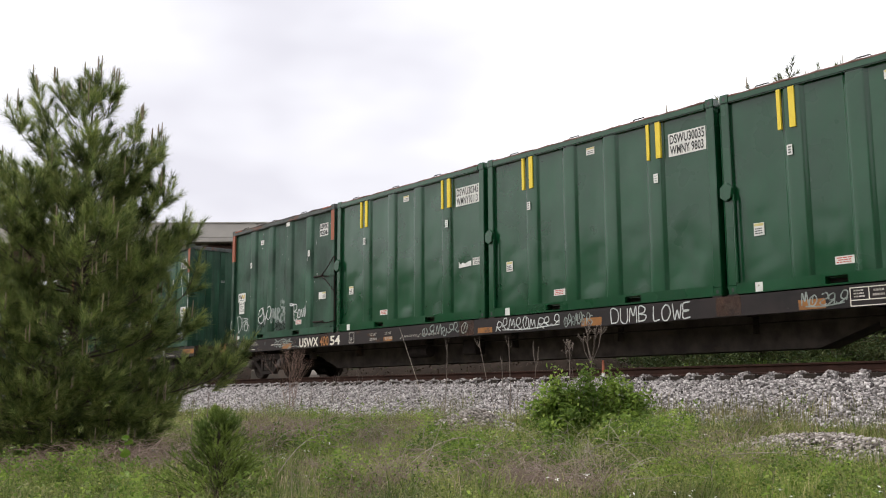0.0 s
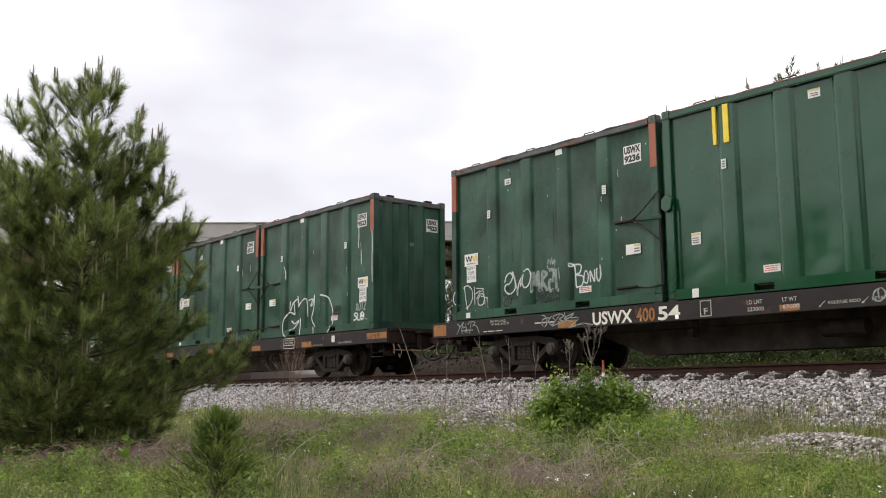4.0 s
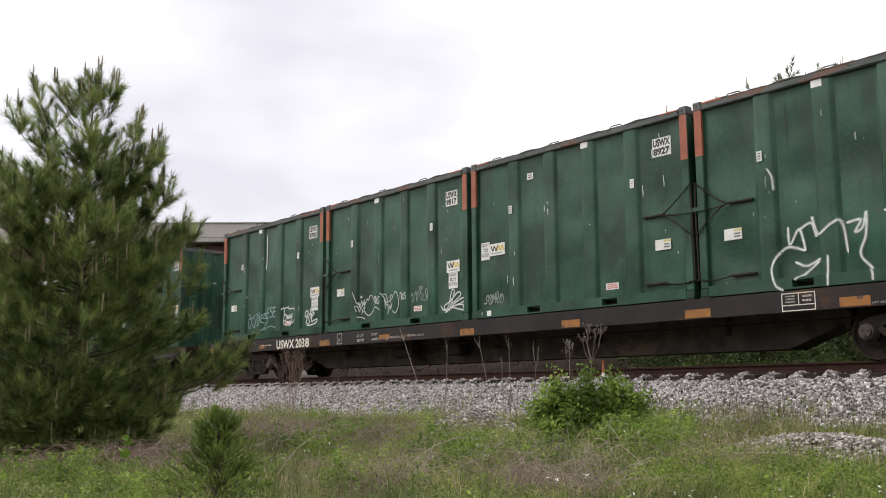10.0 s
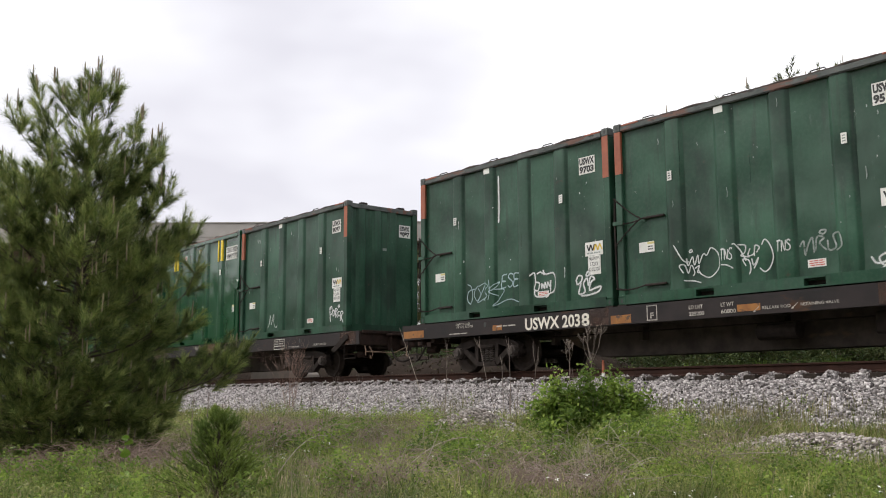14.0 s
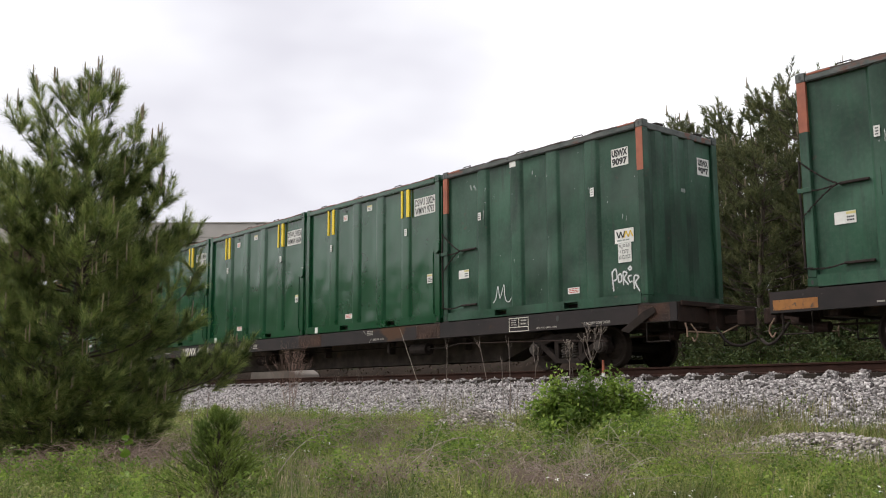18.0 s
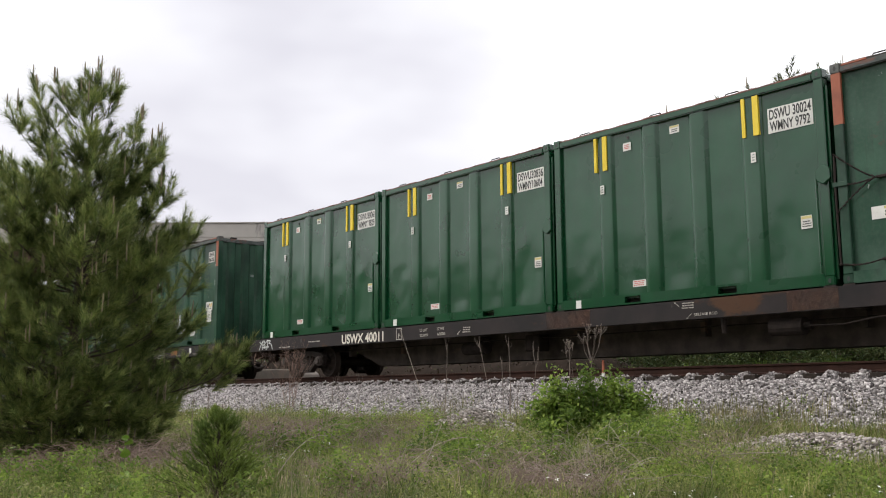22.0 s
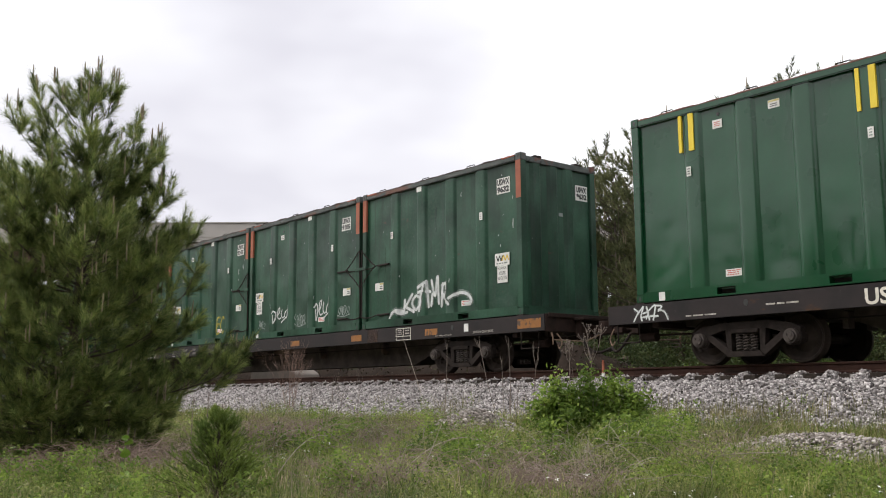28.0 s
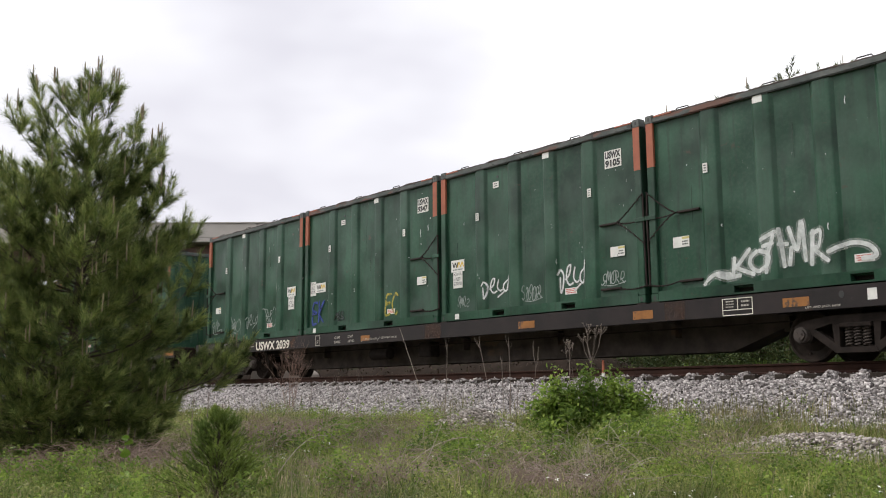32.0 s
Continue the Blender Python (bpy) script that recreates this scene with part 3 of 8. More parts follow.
def build_container(paint, top_paint, modern):
    if modern:
        c = thing("waste_container", "glossy dark green steel waste container with yellow reflective stripes", "container", "green waste containers")
    else:
        c = thing("waste_container", "weathered green steel waste container with orange-topped corner posts", "container", "green waste containers")
    for s in (-1, 1):
        # side panel, with a gently rounded fold at each end
        part("side_panel", dented_panel(s, 0.022 if modern else 0.02, paint, 3.1 if modern else 7.7), None, c)
        rib = rib_mesh(s, paint)
        for r in RIBS:
            part("side_rib", rib, None, c).matrix_basis = pose(r, 0, 0)
        # bottom sill with two forklift pockets right through
        bm = bmesh.new()
        ya, yb = sorted((s * (W2 + 0.004), s * (W2 - 0.16)))
        xs = [-L2 + 0.17, -1.24, -0.86, 0.86, 1.24, L2 - 0.17]
        for i in (0, 2, 4):
            box(bm, xs[i], xs[i + 1], ya, yb, 0.0, 0.19)
        for i in (1, 3):
            box(bm, xs[i], xs[i + 1], ya, yb, 0.0, 0.03)
            box(bm, xs[i], xs[i + 1], ya, yb, 0.15, 0.19)
        bmesh.ops.remove_doubles(bm, verts=bm.verts[:], dist=0.0005)
        part("bottom_sill", bm, paint, c)
        # top rail, a rounded box tube
        bm = bmesh.new()
        box(bm, -L2 + 0.17, L2 - 0.17, *sorted((s * (W2 + 0.012), s * (W2 - 0.12))), HT - 0.125, HT - 0.01)
        bevelled(bm, 0.018, 2)
        part("top_rail", bm, top_paint, c, "worn top rail" if not modern else "")
        if not modern:
            for e in (-1, 1):
                bm = bmesh.new()
                box(bm, *sorted((e * (L2 - 0.2), e * (L2 - 0.62))), *sorted((s * (W2 + 0.014), s * (W2 - 0.05))), HT - 0.025, HT + 0.012)
                bevelled(bm, 0.01)
                part("rail_cap", bm, ORANGE, c, "faded orange cap on the top rail")
        part("tarpaulin_hem", hem_mesh(s, 3 if modern else 6, HEM_RED if modern else HEM_DARK), None, c, "bunched reddish hem of the roof cover" if modern else "bunched dark hem of the roof cover")
        for e in (-1, 1):
            bm = bmesh.new()
            box(bm, *sorted((e * (L2 - 0.002), e * (L2 - 0.165))), *sorted((s * W2, s * (W2 - 0.17))), 0.15, HT - 0.12)
            bevelled(bm, 0.012)
            post = part("corner_post", bm, paint, c)
            if not modern:
                bm = bmesh.new()
                box(bm, *sorted((e * (L2 - 0.012), e * (L2 - 0.168))), *sorted((s * (W2 + 0.003), s * (W2 - 0.05))), 2.58, HT - 0.118)
                part("orange_band", bm, ORANGE, post, "orange painted band")
            for z0, z1 in ((0.0, 0.15), (HT - 0.12, HT + 0.045)):
                bm = bmesh.new()
                box(bm, *sorted((e * (L2 + 0.006), e * (L2 - 0.178))), *sorted((s * (W2 + 0.006), s * (W2 - 0.175))), z0, z1)
                bevelled(bm, 0.014, 2)
                cast = part("corner_casting", bm, paint if z0 < 1 or modern else RAIL_GREY, c)
                bm = bmesh.new()
                zc = (z0 + z1) / 2
                prism(bm, [(e * (L2 - 0.085) + 0.026 * math.cos(a), zc + 0.042 * math.sin(a)) for a in [k * math.pi / 5 for k in range(10)]],
                      "y", s * (W2 + 0.0075), s * (W2 - 0.05))
                part("casting_slot", bm, INK, cast, "dark oval lashing slot")
    for e in (-1, 1):
        bm = bmesh.new()
        box(bm, *sorted((e * (L2 - 0.09), e * (L2 - 0.07))), -W2 + 0.1, W2 - 0.1, 0.1, HT - 0.06)
        part("end_panel", bm, paint, c)
        for y in (-0.72, -0.18, 0.34):
            bm = bmesh.new()
            prism(bm, [(e * (L2 - 0.072), y - 0.17), (e * (L2 - 0.01), y - 0.1), (e * (L2 - 0.01), y + 0.1), (e * (L2 - 0.072), y + 0.17)], "z", 0.2, HT - 0.14)
            part("end_rib", bm, paint, c)
        bm = bmesh.new()
        box(bm, *sorted((e * L2, e * (L2 - 0.14))), -W2 + 0.17, W2 - 0.17, 0, 0.2)
        part("end_sill", bm, paint, c)
        bm = bmesh.new()
        box(bm, *sorted((e * (L2 - 0.002), e * (L2 - 0.14))), -W2 + 0.17, W2 - 0.17, HT - 0.14, HT - 0.01)
        bevelled(bm, 0.012)
        part("end_rail", bm, top_paint, c)
        for y in (-0.75, 0.55):
            bm = bmesh.new()
            box(bm, *sorted((e * (L2 - 0.02), e * (L2 - 0.15))), y, y + 0.22, HT - 0.01, HT + 0.05)
            bevelled(bm, 0.012)
            part("roof_clamp", bm, DARK_STEEL, c, "steel roof clamp")
    bm = bmesh.new()
    box(bm, -L2 + 0.15, L2 - 0.15, -W2 + 0.12, W2 - 0.12, HT - 0.03, HT + 0.012)
    part("roof_cover", bm, TARP, c, "black tarpaulin roof cover")
    bm = bmesh.new()
    box(bm, -L2 + 0.15, L2 - 0.15, -W2 + 0.16, W2 - 0.16, 0.06, 0.12)
    part("container_floor", bm, DARK_STEEL, c)
    for x in (-2.2, -0.4, 1.3):
        bm = bmesh.new()
        tube(bm, [(x - 0.16, -W2 + 0.06, HT + 0.01), (x - 0.12, -W2 + 0.06, HT + 0.06), (x + 0.12, -W2 + 0.06, HT + 0.06), (x + 0.16, -W2 + 0.06, HT + 0.01)], 0.012, 5)
        part("roof_loop", bm, DARK_STEEL, c, "bent steel tie loop")
    return c


def flat(bm, x0, x1, z0, z1, y):
    v = [bm.verts.new(p) for p in ((x0, y, z0), (x1, y, z0), (x1, y, z1), (x0, y, z1))]
    bm.faces.new(v)


def plate_on(parent, name, x0, x1, z0, z1, material, y, label="", thick=0.003):
    """A thin plate or sticker on the near side, its face at y."""
    bm = bmesh.new()
    box(bm, x0, x1, y, y + thick, z0, z1)
    return part(name, bm, material, parent, label)


def words_on(parent, text, x0, x1, z0, z1, material, y, bold=0.0):
    me = lettering(text, z1 - z0, x1 - x0, material, bold=bold)
    ob = part("lettering", me, None, parent)
    ob.matrix_basis = pose(x0, y, z0)
    return ob


def bars_on(parent, x0, x1, z0, z1, rows, material, y):
    """Rows of small print too small to read: plain bars."""
    bm = bmesh.new()
    rng = random.Random(int(abs(x0) * 1000) + rows)
    h = (z1 - z0) / (rows * 2.1)
    for i in range(rows):
        zz = z1 - (i + 0.75) * (z1 - z0) / rows
        a, end = x0 + rng.uniform(0, 0.1) * (x1 - x0), x1 - rng.uniform(0, 0.15) * (x1 - x0)
        while a < end:
            b = min(end, a + rng.uniform(0.12, 0.34) * (x1 - x0))
            flat(bm, a, b, zz, zz + h, y)
            a = b + 0.045 * (x1 - x0)
    ob = part("small_print", bm, material, parent)
    ob["kind"] = "stuff"
    return ob


def number_sticker(c, x0, x1, z0, z1, top, bottom, bold=0.055):
    y = -W2 + DEEP - 0.004
    s = plate_on(c, "number_sticker", x0, x1, z0, z1, WHITE, y, "white sticker with black marks")
    zm, w, h = (z0 + z1) / 2, x1 - x0, z1 - z0
    words_on(s, top, x0 + 0.04 * w, x1 - 0.03 * w, zm + 0.035 * h, z1 - 0.05 * h, INK, y - 0.003, bold)
    words_on(s, bottom, x0 + 0.04 * w, x1 - 0.06 * w, z0 + 0.06 * h, zm - 0.035 * h, INK, y - 0.003, bold)


def emblem(c, x0, x1, z0, z1):
    """White company plate: two joined zigzags, black and gold, over a thin line."""
    y = -W2 + DEEP - 0.004
    s = plate_on(c, "company_sticker", x0, x1, z0, z1, WHITE, y, "white sticker with a black and gold zigzag emblem")
    w, h = x1 - x0, z1 - z0
    zb, zt = z0 + 0.36 * h, z1 - 0.18 * h
    for a, b, material in ((0.08, 0.5, INK), (0.46, 0.92, GOLD_INK)):
        bm = bmesh.new()
        n, flip = 4, material is GOLD_INK
        for i in range(n):
            xa = x0 + w * (a + (b - a) * i / n)
            xb = x0 + w * (a + (b - a) * (i + 1) / n)
            za, zc = (zb, zt) if (i % 2 == 0) == flip else (zt, zb)
            t = 0.07 * w
            v = [bm.verts.new(p) for p in ((xa, y - 0.003, za), (xa + t, y - 0.003, za), (xb + t, y - 0.003, zc), (xb, y - 0.003, zc))]
            bm.faces.new(v)
        part("zigzag_mark", bm, material, s)
    bars_on(s, x0 + 0.1 * w, x1 - 0.1 * w, z0 + 0.08 * h, z0 + 0.3 * h, 1, SPRAY_THIN, y - 0.003)


def permit(c, x0, x1, z0, z1, cubic):
    y = -W2 + DEEP - 0.0035
    s = plate_on(c, "permit_sticker", x0, x1, z0, z1, WHITE, y, "worn white permit sticker with black print")
    w, h = x1 - x0, z1 - z0
    for i, tx in enumerate(("N.J.D.E.P.", "17273", cubic)):
        zt = z1 - (0.06 + 0.28 * i) * h
        words_on(s, tx, x0 + (0.08 if i != 1 else 0.2) * w, x1 - (0.08 if i != 1 else 0.22) * w, zt - 0.2 * h, zt, INK, y - 0.003, 0.01)


def small_stickers(c, modern, door_front):
    """The small notices that every container carries."""
    yp, yr = -W2 + DEEP - 0.004, -W2 - 0.004
    for x in (1.70, -1.72):
        s = plate_on(c, "notice_sticker", x - 0.05, x + 0.05, 2.25, 2.43, WHITE, yr, "small white notice sticker")
        bars_on(s, x - 0.03, x + 0.03, 2.27, 2.41, 3, SPRAY_THIN if x > 0 else INK, yr - 0.003)
    if door_front:
        bm = bmesh.new()
        disc(bm, (-1.1, yp + 0.012, 3.3 if modern else 3.19), "y", 0.032, -0.012, 10)
        part("vent_hole", bm, INK, c, "small dark vent hole")
    if modern:
        if door_front:
            s = plate_on(c, "notice_sticker", -1.22, -1.02, 3.04, 3.2, WHITE, yp, "small white notice sticker")
            bars_on(s, -1.19, -1.05, 3.07, 3.17, 3, RED_INK, yp - 0.003)
        s = plate_on(c, "notice_sticker", -0.09, 0.13, 3.15, 3.3, WHITE, yp, "white notice sticker with a yellow head")
        plate_on(s, "sticker_head", -0.08, 0.12, 3.262, 3.295, PALE_YELLOW, yp - 0.003)
        bars_on(s, -0.06, 0.1, 3.17, 3.24, 2, INK, yp - 0.003)
        x0 = 2.47 if door_front else -2.52
        s = plate_on(c, "notice_sticker", x0, x0 + 0.2, 0.98, 1.2, WHITE, yp, "white notice sticker with a yellow head")
        plate_on(s, "sticker_head", x0 + 0.01, x0 + 0.19, 1.145, 1.19, PALE_YELLOW, yp - 0.003)
        bars_on(s, x0 + 0.02, x0 + 0.18, 1.0, 1.12, 3, INK, yp - 0.003)
        plate_on(c, "notice_sticker", -2.5, -2.36, 0.01, 0.17, WHITE, -W2 - 0.008, "small white sticker")
        xr = -1.09
    else:
        s = plate_on(c, "notice_sticker", -0.71 if not door_front else 0.38, -0.52 if not door_front else 0.57, 3.30, 3.43, WHITE,
                     side_y(0.42, 3) - 0.004, "small white notice sticker")
        x0 = 2.15 if door_front else -2.54
        s = plate_on(c, "notice_sticker", x0, x0 + 0.36, 0.97, 1.17, WHITE, yp, "torn white and yellow notice sticker")
        plate_on(s, "sticker_head", x0 + 0.2, x0 + 0.36, 1.12, 1.16, PALE_YELLOW, yp - 0.003)
        bars_on(s, x0 + 0.2, x0 + 0.34, 1.0, 1.1, 2, INK, yp - 0.003)
        if door_front:
            s = plate_on(c, "notice_sticker", -1.25, -1.06, 2.94, 3.08, WHITE, yp, "small white notice sticker")
            bars_on(s, -1.22, -1.09, 2.96, 3.06, 2, INK, yp - 0.003)
            plate_on(c, "notice_sticker", -2.52, -2.38, 0.03, 0.15, WHITE, -W2 - 0.008, "small white sticker")
        xr = 0.91
    s = plate_on(c, "warning_sticker", xr, xr + 0.32, 0.33, 0.46, WHITE, yp if modern else yp, "white warning sticker with red print")
    bars_on(s, xr + 0.02, xr + 0.3, 0.345, 0.45, 3, RED_INK, yp - 0.003)


def stripes(c):
    for r in (1.69, -1.73):
        for a, b in ((-0.185, -0.12), (0.035, 0.145)):
            y = -W2 - 0.005
            bm = bmesh.new()
            prism(bm, [(r + a, y), (r + b, y), (r + b, y + 0.05), (r + a, y + 0.05)], "z", 2.72, HT - 0.126)
            part("reflective_stripe", bm, YELLOW, c, "yellow reflective stripe")


def latch_old(c, e):
    """Door bars, chains and hinge arms at the door end (e = 1: front, -1: rear) of the near side."""
    y = -W2 + DEEP
    for z in (1.63, 0.34):
        bm = bmesh.new()
        box(bm, *sorted((e * (L2 - 1.12), e * (L2 - 0.62))), y - 0.05, y, z - 0.022, z + 0.022)
        bevelled(bm, 0.008)
        part("hinge_bar", bm, DARK_STEEL, c, "dark steel hinge bar")
        bm = bmesh.new()
        n = 14
        for i in range(n):
            t = i / n
            x = e * (L2 - 0.65 + 0.72 * t)
            zz = z - 0.015 - 0.05 * math.sin(t * math.pi)
            tube(bm, [(x - 0.024, y - 0.085, zz), (x + 0.024, y - 0.085, zz + 0.012)], 0.017 if i % 2 else 0.012, 5)
        part("chain", bm, DARK_STEEL, c, "hanging chain")
    bm = bmesh.new()
    box(bm, *sorted((e * (L2 - 0.18), e * (L2 + 0.07))), -W2 - 0.03, -W2, 1.56, 1.64)
    bevelled(bm, 0.008)
    part("hinge_arm", bm, OLD_GREEN, c)
    for dz in (1, -1):
        bm = bmesh.new()
        n = 12
        for i in range(n):
            t = i / n
            x, zz = e * (L2 - 0.62 + 0.66 * t), 1.62 + dz * 0.5 * t ** 1.2
            tube(bm, [(x, -W2 - 0.03 + 0.02 * (i % 2), zz), (x + e * 0.045, -W2 - 0.03, zz + dz * 0.035)], 0.015, 5)
        part("chain", bm, DARK_STEEL, c, "hanging chain")
    bm = bmesh.new()
    tube(bm, [(e * (L2 + 0.03), -W2 + 0.02, 0.3), (e * (L2 + 0.03), -W2 - 0.01, 1.6), (e * (L2 + 0.02), -W2, 2.1)], 0.018, 6)
    part("lock_rod", bm, DARK_STEEL, c, "vertical lock rod")


def latch_new(c, e):
    bm = bmesh.new()
    prism(bm, [(e * (L2 - 0.2), 1.88), (e * (L2 - 0.08), 1.99), (e * (L2 + 0.05), 1.9), (e * (L2 + 0.055), 1.72), (e * (L2 - 0.06), 1.64), (e * (L2 - 0.17), 1.7)],
          "y", -W2 - 0.06, -W2 + 0.01)
    bevelled(bm, 0.012)
    part("lock_housing", bm, NEW_GREEN, c)
    bm = bmesh.new()
    tube(bm, [(e * (L2 - 0.2), -W2 - 0.02, 0.2), (e * (L2 - 0.2), -W2 - 0.02, 1.75)], 0.022, 6)
    tube(bm, [(e * (L2 + 0.03), -W2 + 0.06, 0.1), (e * (L2 + 0.03), -W2 + 0.06, 3.3)], 0.025, 6)
    part("lock_rod", bm, NEW_GREEN, c)


# ---------------------------------------------------------------- sprayed tags
LETTERS = {
    "D": "0,0 0,1 .5,.9 .7,.5 .5,.1 0,0", "U": "0,1 0,.2 .3,0 .6,.2 .6,1", "M": "0,0 .08,1 .35,.4 .62,1 .7,0", "B": "0,0 0,1 .5,.85 .45,.6 .05,.52 .6,.4 .55,.1 0,0",
    "L": "0,1 0,0 .55,.02", "O": ".35,1 0,.6 .1,.1 .45,0 .7,.4 .6,.85 .35,1", "W": "0,1 .15,0 .38,.6 .6,0 .75,1", "E": ".55,1 0,.97 0,.5 .45,.52 0,.5 0,0 .55,.03",
    "S": ".6,.9 .25,1 .05,.75 .5,.45 .55,.15 .25,0 0,.1", "T": "0,1 .7,.97 .36,1 .34,0", "N": "0,0 .02,1 .55,.05 .6,1", "K": "0,1 .02,0 .03,.45 .6,1 .05,.45 .65,0",
    "F": ".6,1 .05,.95 .03,.5 .45,.55 .03,.5 0,0", "R": "0,0 .03,1 .5,.85 .45,.55 .05,.5 .6,0", "P": "0,0 .03,1 .55,.85 .5,.5 .05,.45", "I": ".1,1 .1,0",
    "A": "0,0 .3,1 .6,0 .45,.4 .12,.38", "C": ".6,.85 .3,1 0,.6 .1,.15 .4,0 .6,.15", "Z": "0,1 .6,.95 0,.05 .65,.02", "X": "0,1 .6,0 .3,.5 .6,1 0,0", "Y": "0,1 .3,.5 .6,1 .3,.5 .15,0",
    "H": "0,1 0,0 0,.5 .55,.55 .55,1 .55,0", ".": ".1,0 .14,.06", "V": "0,1 .3,0 .6,1", "G": ".6,.85 .3,1 0,.6 .1,.1 .45,0 .62,.4 .35,.42",
}


def curve_points(points, steps=9):
    """A smooth run through the points."""
    p = np.array(points, float)
    if len(p) < 3:
        return np.array([p[0] + (p[-1] - p[0]) * k / 12 for k in range(13)])
    q = np.vstack([2 * p[0] - p[1], p, 2 * p[-1] - p[-2]])
    out = []
    for i in range(1, len(q) - 2):
        for k in range(steps):
            t = k / steps
            a, b, c, e = q[i - 1], q[i], q[i + 1], q[i + 2]
            out.append(0.5 * (2 * b + (c - a) * t + (2 * a - 5 * b + 4 * c - e) * t * t + (3 * b - a - 3 * c + e) * t**3))
    return np.array(out + [p[-1]])


def ribbon(bm, points, width, out_y, lift=0.0):
    """A sprayed line along points (x, z) that follows the surface out_y(x, z)."""
    p = np.asarray(points, float)
    if len(p) < 2:
        return
    d = np.gradient(p, axis=0)
    d /= np.maximum(1e-6, np.linalg.norm(d, axis=1, keepdims=True))
    nrm = np.stack([-d[:, 1], d[:, 0]], 1)
    prev = None
    for i, (a, b) in enumerate(zip(p, nrm)):
        w = width * (0.5 if i not in (0, len(p) - 1) else 0.3)
        l, r = a + b * w, a - b * w
        pair = [bm.verts.new((q[0], out_y(q[0], q[1]) - 0.007 - lift - 0.00012 * i, q[1])) for q in (l, r)]
        if prev:
            bm.faces.new((prev[0], prev[1], pair[1], pair[0]))
        prev = pair


def tag_words(text, x0, x1, z0, z1, seed, slant=0.1):
    """Strokes of hand-drawn capitals in a box."""
    rng = random.Random(seed)
    out, cursor, widths = [], 0.0, []
    for ch in text:
        if ch == " ":
            cursor += 0.5
            continue
        pts = [tuple(float(v) for v in s.split(",")) for s in LETTERS[ch].split()]
        out.append([(cursor + a + slant * b + rng.uniform(-0.03, 0.03), b + rng.uniform(-0.05, 0.05)) for a, b in pts])
        cursor += max(a for a, b in pts) + 0.18
    k = (x1 - x0) / max(0.1, cursor - 0.18 + slant)
    return [[(x0 + a * k, z0 + b * (z1 - z0)) for a, b in s] for s in out]


def tag_scrawl(x0, x1, z0, z1, seed, loops=5):
    """An unreadable looping scrawl in a box."""
    rng = random.Random(seed)
    w, h = x1 - x0, z1 - z0
    shapes = ("0,.3 .1,.95 .5,1 .62,.6 .3,.42 .05,.5 .7,.1 .95,.25", "0,0 .25,1 .42,.35 .7,.9 .8,.05", ".7,.9 .2,1 0,.6 .5,.45 .75,.2 .3,0 .05,.15",
              "0,.9 .12,.1 .5,0 .62,.5 .3,.6 .4,1 .9,.8", ".1,0 .15,1 .75,.85 .6,.45 .15,.5 .85,.02", ".5,1 .05,.7 .1,.1 .6,0 .9,.5 .6,.95 .35,.8 .45,.2")
    strokes = []
    for i in range(loops):
        c0, cw = x0 + w * (i - 0.12) / loops, w / loops * rng.uniform(1.05, 1.4)
        lift, tall = h * rng.uniform(0, 0.16), h * rng.uniform(0.66, 0.98)
        lean = rng.uniform(-0.05, 0.3)
        pts = [tuple(float(v) for v in q.split(",")) for q in rng.choice(shapes).split()]
        if rng.random() < 0.4:
            pts = [(1 - a, b) for a, b in pts]
        strokes.append([(c0 + cw * (0.85 * a + lean * b), min(z1, z0 + lift + tall * b)) for a, b in pts])
    if rng.random() < 0.7:
        a = z0 + h * rng.uniform(0, 0.15)
        strokes.append([(x0 + w * 0.1, a), (x0 + w * 0.5, a - h * 0.06), (x1, a + h * 0.1)])
    return strokes


def spray(parent, strokes, width, material, out_y=side_y, label="sprayed tag"):
    bm = bmesh.new()
    for i, s in enumerate(strokes):
        ribbon(bm, curve_points(s), width * (0.85 if material is SPRAY else 1.0), out_y, 0.0006 * i)
    tag = part("sprayed_tag", bm, material, parent, label)
    if material is SPRAY and width > 0.03:
        bm = bmesh.new()
        for i, s in enumerate(strokes):
            ribbon(bm, curve_points(s), width * 1.75, out_y, 0.0006 * i - 0.004)
        part("overspray", bm, SPRAY_MIST, tag)["kind"] = "stuff"
    return tag


